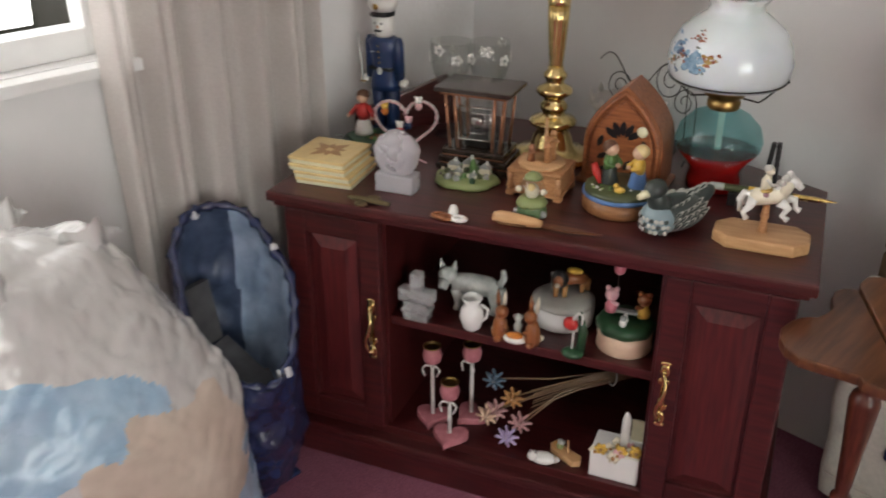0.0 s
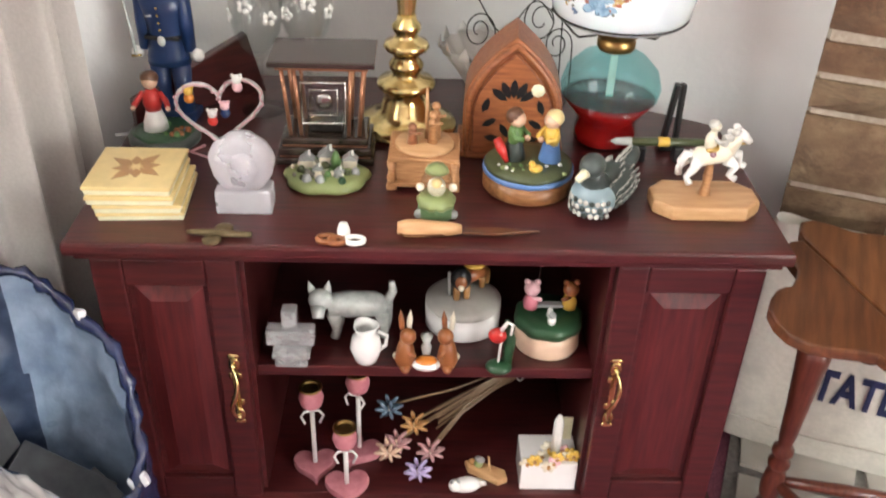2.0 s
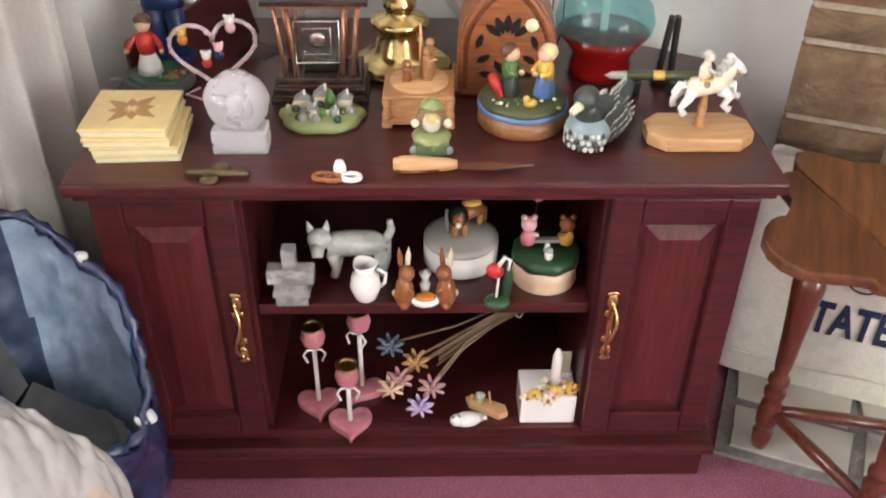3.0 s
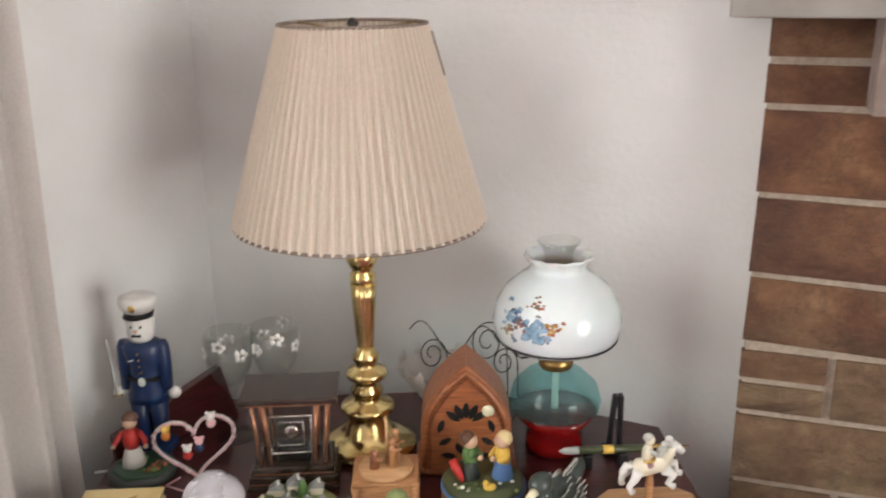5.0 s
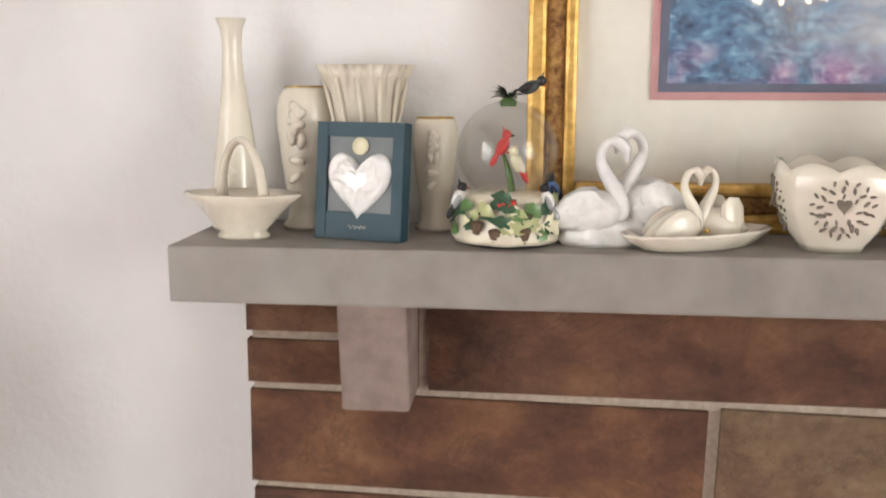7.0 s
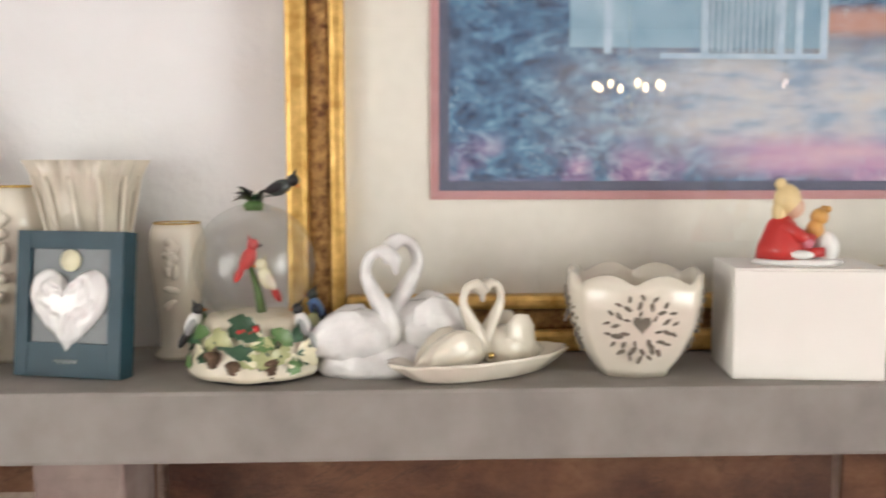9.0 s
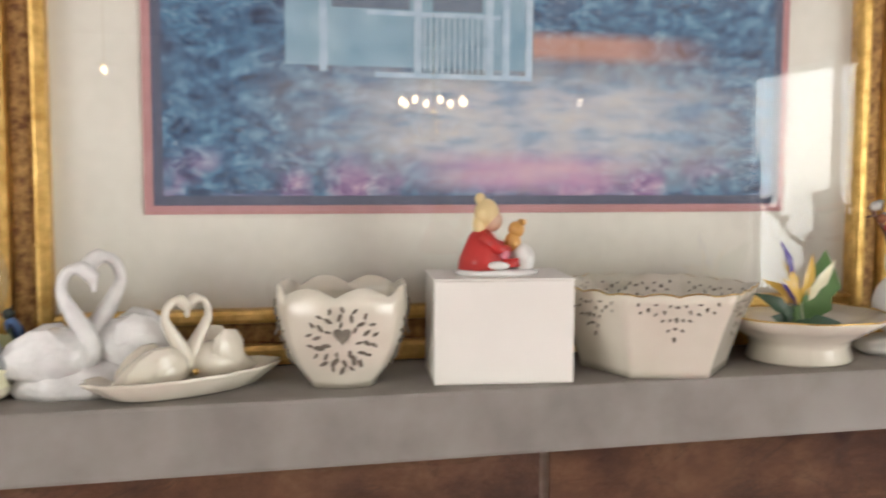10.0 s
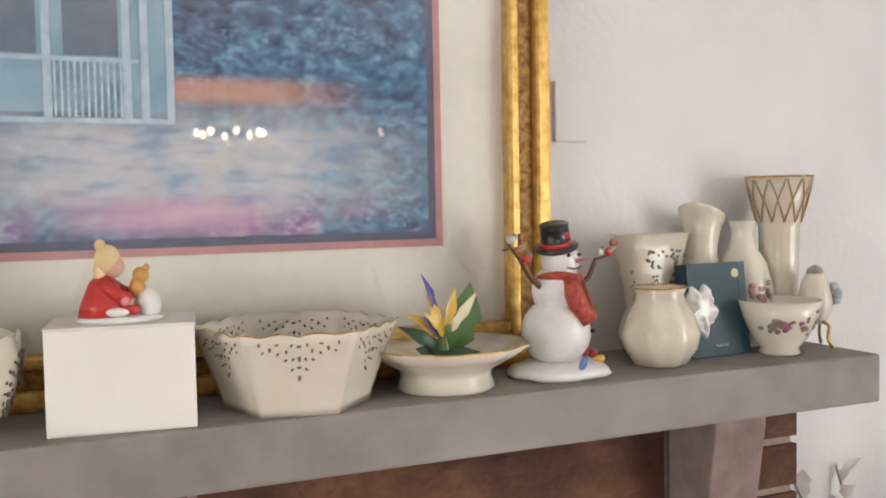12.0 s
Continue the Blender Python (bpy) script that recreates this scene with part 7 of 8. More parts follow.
surface("pierced_dark", (0.13, 0.11, 0.085), (0.22, 0.19, 0.15), 0.9, scale=40)
for face in range(4):
    a0 = radians(-90 + 90 * face)
    for rr, cnt, size, turn_ in ((0.0165, 7, 0.0038, 0.3), (0.0245, 14, 0.005, 0.1), (0.0325, 18, 0.004, 0.0)):
        for j in range(cnt):
            t = 2 * math.pi * (j + 0.5) / cnt + turn_
            p = on_bowl(a0 + rr * math.cos(t) / 0.064, 0.054 + rr * 0.98 * math.sin(t))
            if p.z > 0.09 or p.z < 0.02:
                continue
            k = size * (1.25 if math.sin(t) < -0.2 and j % 2 else 0.9)
            Build().ball("pierced_dark", k, (0, 0, 0), (1.0, 0.35, 0.42), (0, 0, 0), 8).done("pierced_petal", bw, "", Matrix.Translation(p) @ pose(0, 0, 0, 0, 0, math.degrees(a0) + 90) @ pose(0, 0, 0, -18, -math.degrees(t) + (24 if j % 2 else -24), 0))
    pts = []
    for k in range(24):
        q = 2 * math.pi * k / 24
        pts.append((0.00052 * 16 * math.sin(q) ** 3, 0.00062 * (13 * math.cos(q) - 5 * math.cos(2 * q) - 2 * math.cos(3 * q) - math.cos(4 * q))))
    Build().slab("pierced_dark", pts, -0.001, 0.0018).done("pierced_heart", bw, "", Matrix.Translation(on_bowl(a0, 0.06)) @ pose(0, 0, 0, 0, 0, math.degrees(a0) + 90) @ pose(0, 0, 0, 72, 0, 0))

# ---- white box and praying-toy figurine ----
bx = thing("cardboard_box", "plain white cardboard box on the mantel", "box", on_mantel(-0.3285, 1.649, -6.8))
Build().box("white_card", (0.147, 0.1, 0.1085), (0, 0, 0), 0.0015).done("carton", bx)
Build().box("white_card", (0.1485, 0.1015, 0.0025), (0, 0, 0.1086), 0.001).done("lid", bx)
paint("bear_tan", (0.62, 0.33, 0.09))
gf = thing("girl_figurine", "china figurine in a red dress with a toy bear", "figurine", on_mantel(-0.326, 1.645, -5, MANTEL + 0.1112))
b = Build()
b.lathe("white_china", [(0, 0), (0.044, 0), (0.046, 0.003), (0.04, 0.006), (0, 0.006)], n=36, squash=0.75)
b.lathe("red", [(0.026, 0.006), (0.024, 0.018), (0.014, 0.042), (0.006, 0.05), (0, 0.05)], (-0.016, 0, 0), 20, wave=lambda a, z: 1 + 0.04 * math.sin(6 * a))
b.tube("red", [(-0.018, -0.01, 0.042), (-0.002, -0.016, 0.028), (0.012, -0.012, 0.026)], [0.007, 0.007, 0.005], 9)
b.tube("red", [(-0.014, 0.01, 0.042), (0.002, 0.014, 0.03), (0.012, 0.01, 0.028)], [0.007, 0.007, 0.005], 9)
b.ball("skin", 0.0125, (-0.006, 0, 0.058)).ball("blonde", 0.0145, (-0.011, 0, 0.065), (0.95, 1, 1.15)).ball("blonde", 0.006, (-0.018, 0, 0.081), (1.0, 0.9, 1.1)).ball("red", 0.0045, (-0.017, 0, 0.077)).ball("blonde", 0.01, (-0.019, 0, 0.052), (0.7, 1, 1.5))
b.ball("bear_tan", 0.009, (0.022, 0, 0.048)).ball("bear_tan", 0.0036, (0.028, -0.006, 0.056)).ball("bear_tan", 0.0036, (0.028, 0.006, 0.056)).ball("bear_tan", 0.01, (0.018, 0, 0.034), (0.9, 0.9, 1.2))
b.ball("white", 0.016, (0.028, 0, 0.016), (0.9, 1, 1.1)).tube("red", [(0.002, -0.02, 0.012), (0.02, -0.02, 0.014)], 0.005, 8)
b.ball("white", 0.008, (-0.002, -0.022, 0.011), (1.6, 0.8, 0.6)).ball("pink", 0.006, (0.006, -0.016, 0.022))
b.done("figure", gf)

# ---- six-sided pierced planter ----
oc = thing("china_planter", "six-sided cream china planter with pierced gold-edged rim", "planter", on_mantel(-0.519, 1.656, -12))


def six_wall(a, c):
    """A point of the planter's wall: a runs round its six flared faces, c up from the foot."""
    k = int(a * 6) % 6
    t = a * 6 - int(a * 6)
    r0 = 0.084 + 0.036 * c ** 1.2
    p0, p1 = (Vector((r0 * math.cos(radians(60 * q)), r0 * 0.96 * math.sin(radians(60 * q)), 0)) for q in (k, k + 1))
    p = p0.lerp(p1, t) * (1 + 0.012 * math.sin(math.pi * t) * c)
    p.z = 0.092 * c + (0.0035 * abs(math.cos(math.pi * t * 3)) if c > 0.99 else 0)
    return p


Build().sheet("cream_china", six_wall, 96, 10, closed=True, thick=0.0035).done("wall", oc)
Build().slab("cream_china", [(0.083 * math.cos(radians(60 * k)), 0.083 * 0.96 * math.sin(radians(60 * k))) for k in range(6)], 0.0, 0.006).done("floor", oc)
Build().tube("gold_line", [six_wall(k / 96, 1.0) for k in range(96)], 0.0009, 5, closed=True).done("gold_lip", oc, "gold line")
for face in range(6):
    ang = 60 * face + 30
    n = Vector((math.cos(radians(ang)), math.sin(radians(ang)), -0.35))
    for dx, c, tilt, size in ((0.0, 0.5, 0, 1.3), (0.0, 0.62, 90, 1.0), (-0.07, 0.6, 40, 0.9), (0.07, 0.6, -40, 0.9), (0.0, 0.74, 0, 1.3), (-0.06, 0.73, 20, 0.9), (0.06, 0.73, -20, 0.9), (-0.13, 0.72, 50, 0.9), (0.13, 0.72, -50, 0.9),
                               (-0.12, 0.83, 0, 1.0), (0.12, 0.83, 0, 1.0), (-0.2, 0.8, 35, 0.9), (0.2, 0.8, -35, 0.9), (-0.27, 0.86, 0, 1.1), (0.27, 0.86, 0, 1.1), (-0.34, 0.82, 45, 0.8), (0.34, 0.82, -45, 0.8), (-0.2, 0.91, 90, 0.8), (0.2, 0.91, 90, 0.8), (-0.36, 0.92, 0, 0.9), (0.36, 0.92, 0, 0.9), (0.0, 0.88, 90, 1.0), (-0.07, 0.9, 30, 0.8), (0.07, 0.9, -30, 0.8)):
        p = six_wall(((face + 0.5 + dx) / 6) % 1.0, c)
        for sd in (1, -1):
            Build().ball("pierced_dark", 0.0034 * size, (0, 0, 0), (0.5, 0.2, 1.0), (0, 0, 0), 6).done("pierced_petal", oc, "", Matrix.Translation(p + n * (0.0003 if sd > 0 else -0.0036)) @ pose(0, 0, 0, 0, 0, ang + 90) @ pose(0, 0, 0, -18, tilt, 0))

# ---- footed dish with flower ----
cp = thing("footed_dish", "cream china footed dish with a gold scalloped rim", "dish", on_mantel(-0.708, 1.658))
Build().lathe("cream_china", [(0, 0), (0.06, 0), (0.062, 0.003), (0.057, 0.018), (0.06, 0.026), (0.084, 0.04), (0.105, 0.054), (0.103, 0.056), (0.077, 0.043), (0.03, 0.03), (0, 0.029)], n=72, wave=lambda a, z: 1 + (0.03 * math.cos(10 * a) if z > 0.035 else 0.008 * math.cos(30 * a)), squash=0.95).done("dish", cp)
Build().tube("gold_line", [(0.104 * (1 + 0.02 * math.cos(10 * a)) * math.cos(a), 0.102 * 0.97 * (1 + 0.02 * math.cos(10 * a)) * math.sin(a), 0.0562) for a in [2 * math.pi * k / 90 for k in range(90)]], 0.0011, 5, closed=True).done("gold_lip", cp, "gold line")
fl = thing("china_flower", "painted bird-of-paradise flower resting in the dish", "flower", on_mantel(-0.703, 1.655, 0, MANTEL + 0.034))
flw = (("dark_green", (0.0, 0, 0.0), (1, 0.1, 0.12), 0.045, 0.014), ("dark_green", (0.0, 0, 0.0), (-1, -0.2, 0.5), 0.045, 0.014), ("green", (0.012, 0, 0.008), (0.5, 0.2, 1.3), 0.095, 0.022), ("dark_green", (0.0, 0, 0.01), (-1.2, 0, 0.75), 0.07, 0.01), ("dark_green", (-0.03, -0.02, 0.0), (1, -0.2, 0.2), 0.07, 0.014),
       ("yellow", (0.0, 0, 0.03), (-1.0, -0.1, 0.65), 0.062, 0.007), ("yellow", (0.0, 0, 0.03), (-0.4, 0, 1), 0.06, 0.007), ("yellow", (0.0, 0, 0.03), (0.3, 0, 1), 0.065, 0.007), ("tile_edge", (0.002, 0, 0.03), (0.8, -0.1, 1), 0.072, 0.007), ("yellow", (0.0, -0.004, 0.03), (-0.8, -0.3, 0.9), 0.05, 0.006), ("lilac_deep", (-0.004, -0.004, 0.03), (-0.75, -0.3, 0.75), 0.045, 0.006), ("lilac_deep", (-0.008, 0, 0.055), (-0.35, 0, 1), 0.06, 0.005))
paint("lilac_deep", (0.09, 0.06, 0.3))
for mat, p, way, L, W in flw:
    b = Build()
    leaf(b, mat, p, way, (0, -1, 0.4), L, W)
    b.done("leaf" if "green" in mat else "petal", fl)
Build().tube("green", [(-0.01, 0, 0.0), (-0.002, 0, 0.015), (0.0, 0, 0.035)], [0.012, 0.009, 0.004], 10).done("stem", fl)

# ---- snowman ----
surface("scarf_knit", (0.34, 0.02, 0.02), (0.5, 0.12, 0.07), 0.5, scale=170, bump=0.4, wear=(0.22, 0.08, 0.04))
sn = thing("snowman_figurine", "white snowman figurine in a top hat and red scarf", "snowman", on_mantel(-0.876, 1.665, 14))
b = Build()
b.lathe("white", [(0, 0), (0.066, 0), (0.074, 0.006), (0.066, 0.014), (0.04, 0.02), (0, 0.022)], n=40, squash=0.85, wave=lambda a, z: 1 + 0.06 * math.sin(5 * a + 1) + 0.03 * math.sin(9 * a))
b.ball("white", 0.046, (-0.006, 0, 0.058), (1, 1, 0.98), seg=26)
b.ball("white", 0.035, (-0.002, 0, 0.112), seg=22)
b.ball("white", 0.0255, (0.002, -0.002, 0.152), seg=20)
b.lathe("black", [(0.029, 0), (0.03, 0.003), (0.0205, 0.005), (0.019, 0.03), (0.02, 0.033), (0, 0.033)], n=28, m=pose(-0.002, 0.002, 0.168, 8, -15, 0))
b.lathe("red", [(0.0212, 0.005), (0.0208, 0.011), (0, 0.011)], n=28, m=pose(-0.002, 0.002, 0.168, 8, -15, 0)).ball("red", 0.005, (-0.004, -0.018, 0.186)).ball("dark_green", 0.006, (-0.014, -0.014, 0.178), (1.3, 0.6, 0.6))
b.lathe("pink", [(0.0035, 0), (0, 0.02)], n=10, m=pose(0.006, -0.026, 0.152, 80, 0, 30))
for x, z in ((-0.006, 0.16), (0.013, 0.16)):
    b.ball("black", 0.0026, (x, -0.0255, z))
for k in range(6):
    b.ball("black", 0.0014, (-0.008 + 0.0045 * k, -0.0262, 0.144 - 0.002 * math.sin(math.pi * k / 5)), seg=6)
b.tube("scarf_knit", [(0.026 * math.cos(t), 0.026 * math.sin(t) - 0.001, 0.13 + 0.003 * math.sin(2 * t)) for t in [2 * math.pi * k / 18 for k in range(18)]], 0.007, 8, closed=True)
b.tube("scarf_knit", [(-0.006, -0.028, 0.13), (-0.008, -0.036, 0.112), (0.0, -0.038, 0.094), (0.01, -0.047, 0.074)], [0.012, 0.014, 0.013, 0.012], 8)
b.tube("fur_brown", [(0.008, -0.034, 0.127), (0.012, -0.041, 0.108), (0.02, -0.044, 0.09)], [0.004, 0.004, 0.003], 6)
for k, (x, z) in enumerate(((0.014, 0.116), (0.018, 0.104), (0.024, 0.06))):
    b.ball("black", 0.0032, (x, -0.034 - 0.004 * (k == 2), z))
b.tube("brown", [(-0.03, 0, 0.116), (-0.055, -0.004, 0.134), (-0.072, -0.004, 0.158), (-0.096, -0.004, 0.182)], [0.0042, 0.0036, 0.003, 0.0018], 6)
b.tube("brown", [(-0.074, -0.004, 0.16), (-0.072, -0.004, 0.19)], 0.0018, 6).tube("brown", [(-0.086, -0.004, 0.172), (-0.1, -0.004, 0.17)], 0.0015, 6)
b.tube("brown", [(0.03, 0, 0.116), (0.052, -0.004, 0.126), (0.066, -0.004, 0.15), (0.09, -0.004, 0.154), (0.1, -0.004, 0.174)], [0.0042, 0.0036, 0.003, 0.0025, 0.0016], 6)
for x, z, c in ((-0.064, 0.157, "red"), (-0.09, 0.183, "lid_grey"), (-0.078, 0.168, "fur_brown"), (0.088, 0.16, "red"), (0.07, 0.16, "lid_grey"), (0.098, 0.172, "fur_brown")):
    b.ball(c, 0.0065, (x, -0.008, z), (1.2, 0.8, 0.9)).ball("grey", 0.004, (x + 0.005, -0.009, z + 0.004))
b.ball("blue", 0.008, (-0.006, -0.05, 0.022), (0.6, 0.6, 1.3), (0, 30, 0)).ball("yellow", 0.007, (0.046, -0.03, 0.02), (1.4, 0.8, 0.7)).ball("black", 0.004, (0.054, -0.033, 0.021)).ball("red", 0.009, (0.044, 0.0, 0.026), (1.3, 0.8, 0.8)).ball("red", 0.006, (0.058, -0.006, 0.022))
b.done("figure", sn)

# ---- right-hand vases ----
t = vase("squat_vase", "rounded ribbed cream china vase with gold lip", on_mantel(-1.036, 1.665), [(0.034, 0), (0.038, 0.003), (0.052, 0.025), (0.056, 0.045), (0.048, 0.07), (0.036, 0.09), (0.034, 0.1), (0.038, 0.108)], "ivory_china", lambda a, z: 1 + 0.025 * math.cos(8 * a), 64)
Build().tube("gold_line", [(0.038 * (1 + 0.025 * math.cos(8 * a)) * math.cos(a), 0.038 * (1 + 0.025 * math.cos(8 * a)) * math.sin(a), 0.1085) for a in [2 * math.pi * k / 64 for k in range(64)]], 0.0012, 5, closed=True).done("gold_lip", t, "gold line")
t = vase("square_vase", "cream china vase with a wavy rim and grey sprigs", on_mantel(-1.072, 1.735, 8), [(0.03, 0), (0.034, 0.004), (0.04, 0.06), (0.058, 0.15), (0.065, 0.18)], "ivory_china", lambda a, z: bowl_wave(a, z) * (1 + (0.03 * math.cos(8 * a) if z > 0.16 else 0)), 64, 0.6)
for k in range(130):
    a, z = radians(rng.choice((-135, -90, -45)) + rng.uniform(-26, 26)), 0.03 + 0.13 * (k % 9) / 9 + rng.uniform(0, 0.012)
    r_ = (0.034 + (z - 0.004) * 0.107 if z < 0.06 else 0.04 + (z - 0.06) * 0.21) * bowl_wave(a, z) + 0.0012
    Build().ball(rng.choice(("warm_grey", "sage")), rng.uniform(0.0025, 0.005), (r_ * math.cos(a), 0.6 * r_ * math.sin(a), z), (1, 0.25, 0.6), (0, rng.uniform(-60, 60), 0), 6).done("painted_leaf", t)
t = thing("spout_vase", "cream china jug-shaped vase with a slanted lip", "vase", on_mantel(-1.18, 1.755))
SPOUT = [(0.022, 0), (0.026, 0.005), (0.034, 0.06), (0.03, 0.11), (0.022, 0.15), (0.026, 0.19), (0.033, 0.21)]


def spout(a, q):
    k = min(int(q * (len(SPOUT) - 1)), len(SPOUT) - 2)
    f = q * (len(SPOUT) - 1) - k
    r_, z = (SPOUT[k][j] * (1 - f) + SPOUT[k + 1][j] * f for j in (0, 1))
    up = max(z - 0.15, 0) / 0.06
    return ((r_ + 0.006 * up * math.cos(2 * math.pi * a)) * math.cos(2 * math.pi * a), r_ * math.sin(2 * math.pi * a), z + up * 0.016 * math.cos(2 * math.pi * a + 2.6))


Build().sheet("ivory_china", spout, 40, 25, closed=True, thick=0.003).done("body", t)
Build().lathe("ivory_china", [(0, 0), (0.0215, 0), (0.0215, 0.004), (0, 0.004)], n=30).done("foot", t)
t = vase("bottle_vase", "cream china bottle vase with a painted blossom", on_mantel(-1.25, 1.74), [(0.026, 0), (0.03, 0.004), (0.042, 0.05), (0.046, 0.09), (0.036, 0.13), (0.02, 0.155), (0.0165, 0.175), (0.021, 0.194)])
for k in range(12):
    a, z = radians(-90 + rng.uniform(-26, 26)), 0.09 + rng.uniform(-0.02, 0.015)
    Build().ball(rng.choice(("mauve", "sage", "dull_rose")), 0.006, (0.0465 * math.cos(a), 0.0465 * math.sin(a), z), (1, 0.25, 0.8), (0, 0, math.degrees(a) + 90), 7).done("painted_petal", t)
t = vase("trumpet_vase", "tall cream china vase with a gold lattice cup", on_mantel(-1.318, 1.735), [(0.032, 0), (0.034, 0.004), (0.028, 0.012), (0.0285, 0.1), (0.031, 0.185), (0.033, 0.19), (0.041, 0.225), (0.051, 0.262)], "ivory_china", lambda a, z: 1 + (0.025 * math.cos(18 * a) if 0.012 < z < 0.18 else 0), 72)
for k in range(12):
    for sd in (-1, 1):
        a = 2 * math.pi * k / 12
        Build().tube("dull_gold", [((0.0345 + 0.0165 * q) * math.cos(a + sd * 0.5 * q), (0.0345 + 0.0165 * q) * math.sin(a + sd * 0.5 * q), 0.192 + 0.066 * q) for q in (0, 0.33, 0.66, 1)], 0.0016, 5).done("lattice_bar", t)
Build().tube("gold_line", [(0.0515 * math.cos(a), 0.0515 * math.sin(a), 0.263) for a in [2 * math.pi * k / 40 for k in range(40)]], 0.0016, 5, closed=True).done("gold_lip", t, "gold line")
ornament_box(on_mantel(-1.152, 1.682, 4) @ pose(0, 0, 0, -6, 0, 0), 0.112, 0.136, "teal gift box with a white ornament picture", False)
t = vase("flower_bowl", "small cream china bowl painted with grey blossoms", on_mantel(-1.244, 1.655), [(0.028, 0), (0.03, 0.003), (0.027, 0.01), (0.04, 0.026), (0.053, 0.055), (0.06, 0.08)])
for k in range(46):
    a, z = radians(-90 + rng.choice((-48, 0, 48)) + rng.gauss(0, 11)), 0.047 + rng.gauss(0, 0.007)
    r_ = 0.04 + (z - 0.026) * 0.42 + 0.0012
    Build().ball(rng.choice(("mauve", "warm_grey", "sage")), rng.uniform(0.003, 0.0062), (r_ * math.cos(a), r_ * math.sin(a), z), (1, 0.25, 0.75), (20, 0, math.degrees(a) + 90), 7).done("painted_petal", t)
eg = thing("china_egg", "cream china egg with a jewelled cluster on gold feet", "egg", on_mantel(-1.33, 1.672))
Build().lathe("cream_china", [(0.0, 0.034), (0.014, 0.037), (0.024, 0.055), (0.026, 0.072), (0.02, 0.1), (0.011, 0.117), (0.0, 0.121)], n=32).done("shell", eg)
Build().lathe("grey", [(0.013, 0.113), (0.012, 0.12), (0.004, 0.126), (0, 0.127)], n=20).done("cap", eg)
for k in range(12):
    a = 2.4 * k
    Build().ball("crystal_blue", 0.0062, (0.022 + 0.002 * (k % 3), -0.016 + 0.012 * math.cos(a) * (k / 12) ** 0.5, 0.082 + 0.014 * math.sin(a) * (k / 12) ** 0.5), seg=7).done("jewel", eg)
for k in range(3):
    a = radians(-90 + 120 * k)
    Build().tube("gold_line", [(0.014 * math.cos(a), 0.014 * math.sin(a), 0.042), (0.028 * math.cos(a), 0.028 * math.sin(a), 0.036), (0.026 * math.cos(a), 0.026 * math.sin(a), 0.016), (0.036 * math.cos(a), 0.036 * math.sin(a), 0.003)], [0.003, 0.0025, 0.0025, 0.003], 7).done("foot", eg, "gold foot")

# ---- white plant beyond the fireplace ----
pp = thing("white_plant", "white artificial leafy stems in a tall floor vase", "plant", pose(1.655, -1.60, 0))
Build().lathe("cream_china", [(0.0, 0), (0.07, 0), (0.075, 0.01), (0.09, 0.2), (0.07, 0.45), (0.05, 0.6), (0.06, 0.65), (0.055, 0.65), (0.045, 0.6), (0, 0.5)], n=32).done("vase", pp)
for k in range(12):
    a = 2.4 * k
    R = 0.05 + 0.012 * k
    tip = (R * math.cos(a), R * math.sin(a) * 1.4 + 0.03, 1.1 + 0.15 * ((k * 37) % 10) / 10)
    st = Build().tube("grey", [(0, 0, 0.6), (tip[0] * 0.4, tip[1] * 0.4, 0.85), tip], [0.004, 0.003, 0.002], 6)
    st.done("stem", pp)
    for j in range(9):
        q = 0.55 + 0.05 * j
        p = (tip[0] * q, tip[1] * q, 0.6 + (tip[2] - 0.6) * q)
        b = Build()
        leaf(b, "white", p, (math.cos(a + j * 2.1), math.sin(a + j * 2.1), 0.9), (0, 0, 1), 0.06, 0.014)
        b.done("leaf", pp)

# ---- stones of the fireplace and hearth ----
STONES = {}


def stone_mesh(w, h, d, seed, mat):
    """A rough-faced block, w along x, its face towards -y, standing from z = 0."""
    rng_ = random.Random(seed)
    b = Build()
    nx, nz = max(2, min(8, int(w / 0.06))), max(2, min(5, int(h / 0.035)))
    g = []
    for i in range(nx + 1):
        row = []
        for j in range(nz + 1):
            edge = i in (0, nx) or j in (0, nz)
            x = w * (i / nx - 0.5) + (0 if edge else rng_.uniform(-1, 1) * w * 0.02)
            row.append(b.bm.verts.new((x, (0.004 if edge else rng_.uniform(-0.008, 0.002)), h * j / nz)))
        g.append(row)
    for i in range(nx):
        for j in range(nz):
            b.bm.faces.new((g[i][j], g[i + 1][j], g[i + 1][j + 1], g[i][j + 1]))
    ring = [g[i][0] for i in range(nx + 1)] + [g[nx][j] for j in range(1, nz + 1)] + [g[i][nz] for i in range(nx - 1, -1, -1)] + [g[0][j] for j in range(nz - 1, 0, -1)]
    back = [b.bm.verts.new((v.co.x, d, v.co.z)) for v in ring]
    n = len(ring)
    for k in range(n):
        b.bm.faces.new((ring[(k + 1) % n], ring[k], back[k], back[(k + 1) % n]))
    b.take([v for r_ in g for v in r_] + back, mat, smooth=False)
    return b


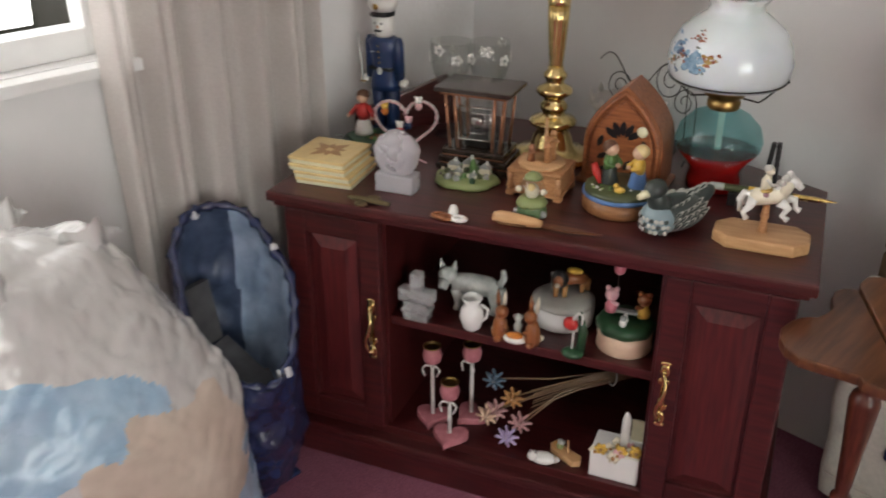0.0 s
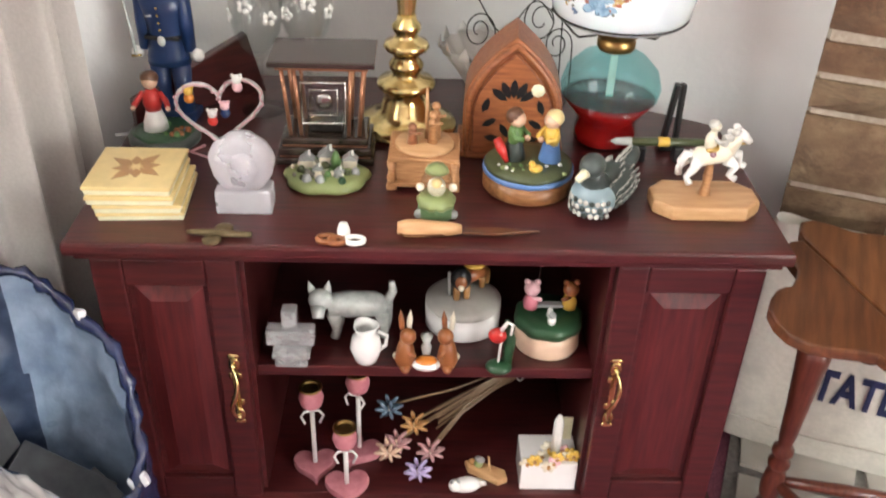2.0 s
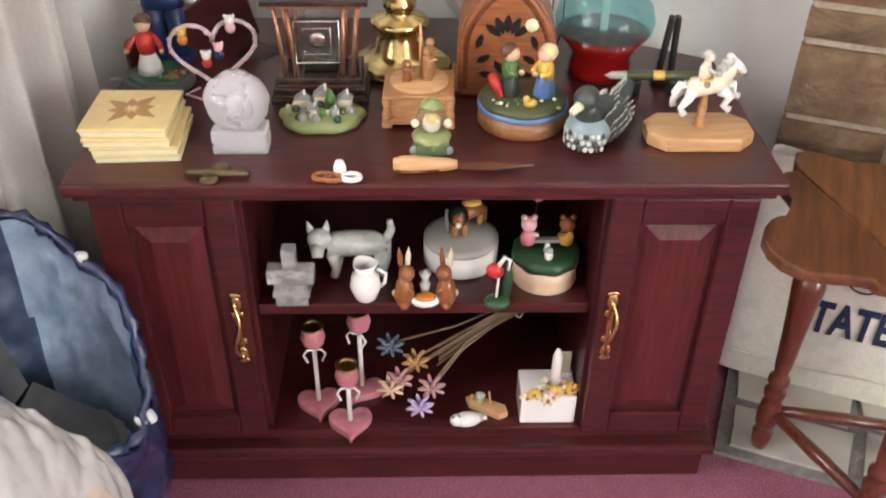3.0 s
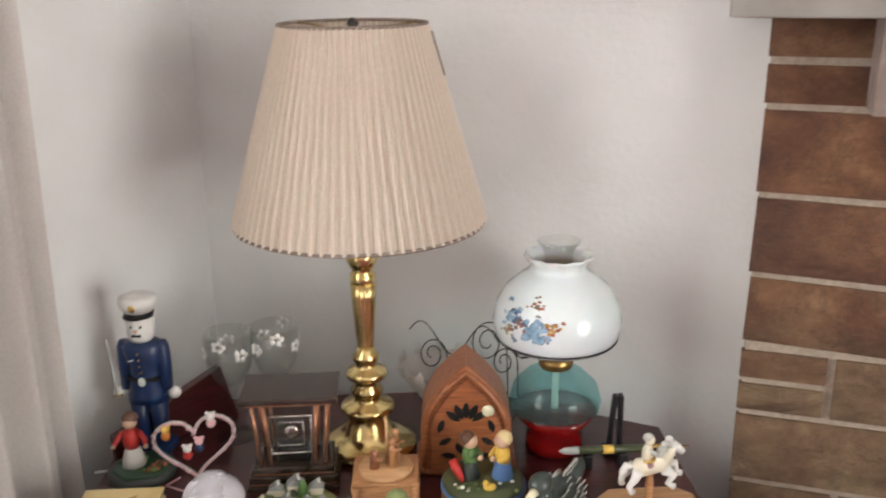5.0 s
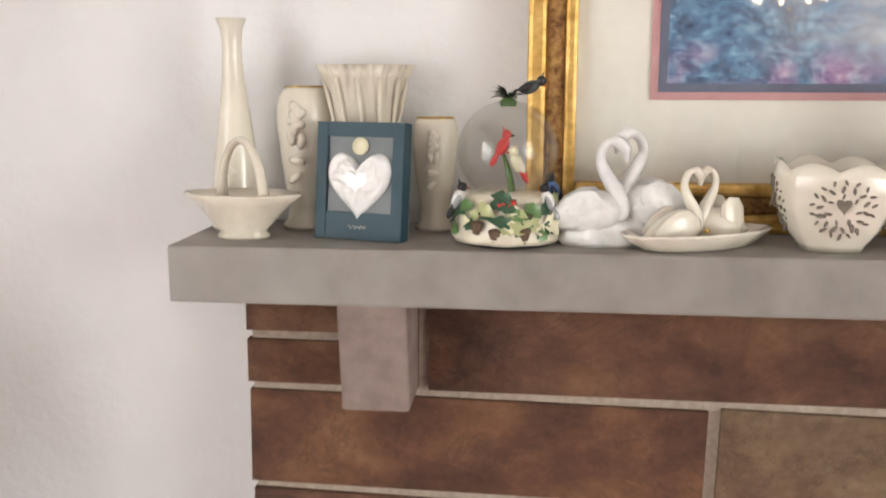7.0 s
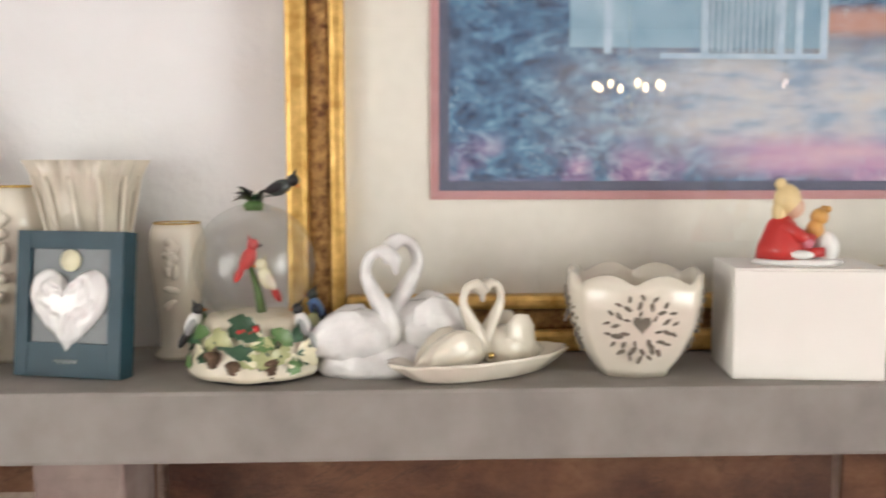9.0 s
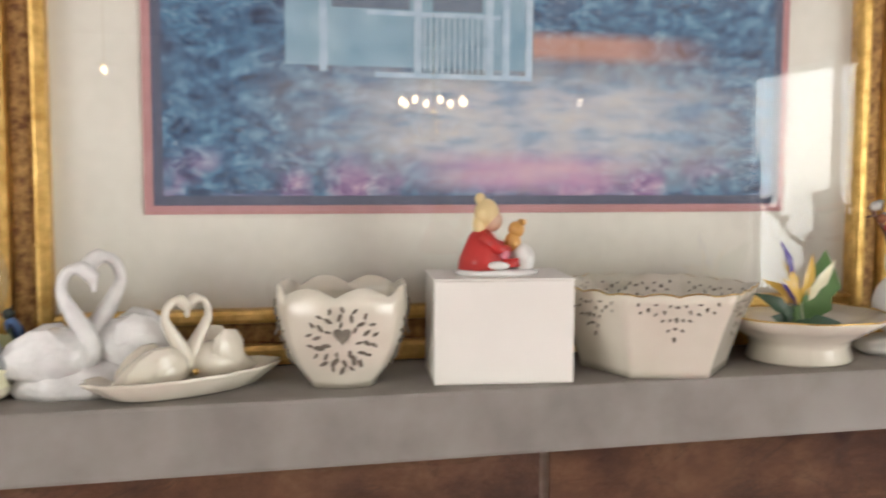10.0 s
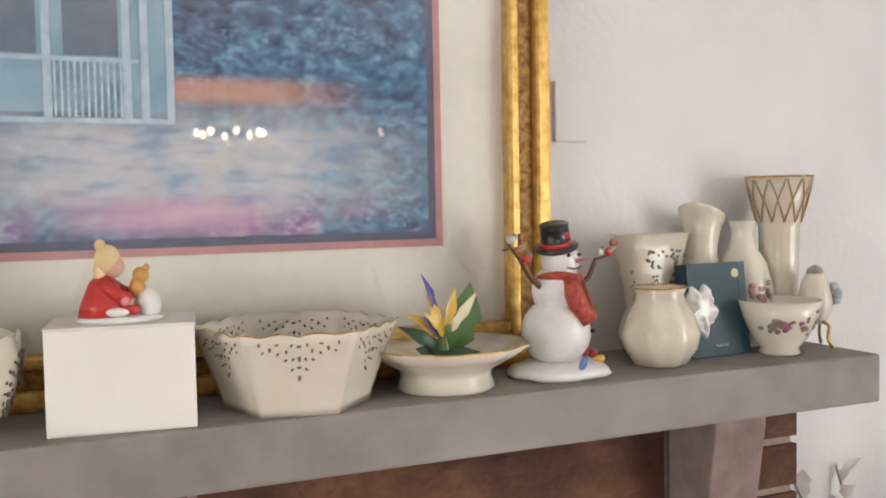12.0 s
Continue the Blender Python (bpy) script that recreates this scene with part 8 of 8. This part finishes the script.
def lay_stone(y0, y1, z0, z1, seed):
    """A stone of the chimney breast, from y0 (north) to y1."""
    j = 0.0065
    lean = 0.0
    if z0 > 0.8:
        mid = BR_N - max((y0 + y1) / 2, -0.3)
        z0, z1 = z0 - (0.07 * (1.363 - z0) * mid if z0 > 0.9 else 0), z1 - 0.07 * (1.363 - z1) * mid
        lean = math.degrees(0.07 * (1.363 - (z0 + z1) / 2)) if y0 > -0.1 else 0.0
    w, h = y0 - y1 - 2 * j, z1 - z0 - 2 * j
    if w < 0.02 or h < 0.02:
        return
    # upper stones take the rust palette that includes painted shade, lower ones the tan
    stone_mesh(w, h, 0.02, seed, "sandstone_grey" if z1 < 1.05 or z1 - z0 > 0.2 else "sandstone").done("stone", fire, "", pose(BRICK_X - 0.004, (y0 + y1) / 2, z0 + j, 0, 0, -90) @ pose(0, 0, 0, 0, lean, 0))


rng = random.Random(21)
N, S = BR_N + 0.006, BR_S - 0.006
ROWS_OF_STONE = [
    (1.288, 1.363, [N, 0.42]), (1.216, 1.288, [N, 0.42]), (1.216, 1.363, [0.42, 0.335]), (1.216, 1.363, [0.335, -0.4, -1.067]),
    (1.216, 1.363, [-1.067, -1.153]), (1.288, 1.363, [-1.153, S]), (1.216, 1.288, [-1.153, S]),
    (1.074, 1.216, [N, -0.042]), (0.937, 1.216, [-0.042, -0.5]), (1.074, 1.216, [-0.5, -1.0, S]), (0.937, 1.074, [-0.5, -0.8, S]),
    (0.937, 1.074, [N, 0.262]), (1.0, 1.074, [0.262, -0.042]), (0.937, 1.0, [0.262, 0.1, -0.042]),
    (0.806, 0.937, [N, 0.12, -0.42, -0.95, S]),
    (0.745, 0.806, [N, 0.43]), (0.685, 0.745, [N, 0.43]), (0.685, 0.806, [0.43, 0.16]),
    (0.551, 0.685, [N, 0.16]), (0.474, 0.551, [N, 0.4, 0.16]), (0.33, 0.474, [N, 0.3, 0.16]), (0.2, 0.33, [N, 0.36, 0.16]), (0.012, 0.2, [N, 0.26, 0.16]),
    (0.685, 0.806, [-0.9, S]), (0.5, 0.685, [-0.9, S]), (0.33, 0.5, [-0.9, -1.1, S]), (0.17, 0.33, [-0.9, S]), (0.012, 0.17, [-0.9, -1.15, S]),
]
for z0, z1, ys in ROWS_OF_STONE:
    for a, c in zip(ys, ys[1:]):
        lay_stone(a, c, z0, z1, rng.randrange(10 ** 6))

hearth = tagged(Build().box("hearth_joint", (BRICK_X - 1.42, 2.25, 0.008), ((BRICK_X + 1.42) / 2, -0.57, 0.0005), 0).done("hearth", None, "grey flagstone hearth in front of the fireplace"), kind="structure")
y = 0.55
while y > -1.68:
    dy = rng.uniform(0.12, 0.24)
    cut = rng.uniform(1.5, 1.6)
    for x0, x1 in ((1.423, cut), (cut, BRICK_X - 0.012)):
        w, l = x1 - x0 - 0.024, dy - 0.024
        j = [rng.uniform(-0.008, 0.008) for _ in range(8)]
        out = [(-w / 2 + j[0], -l / 2 + j[1]), (w / 2 + j[2], -l / 2 + j[3]), (w / 2 + j[4], l / 2 + j[5]), (-w / 2 + j[6], l / 2 + j[7])]
        Build().slab("hearth_stone", out, 0, 0.007, bevel=0.002).done("flagstone", hearth, "", pose((x0 + x1) / 2, y - dy / 2, 0.008))
    y -= dy
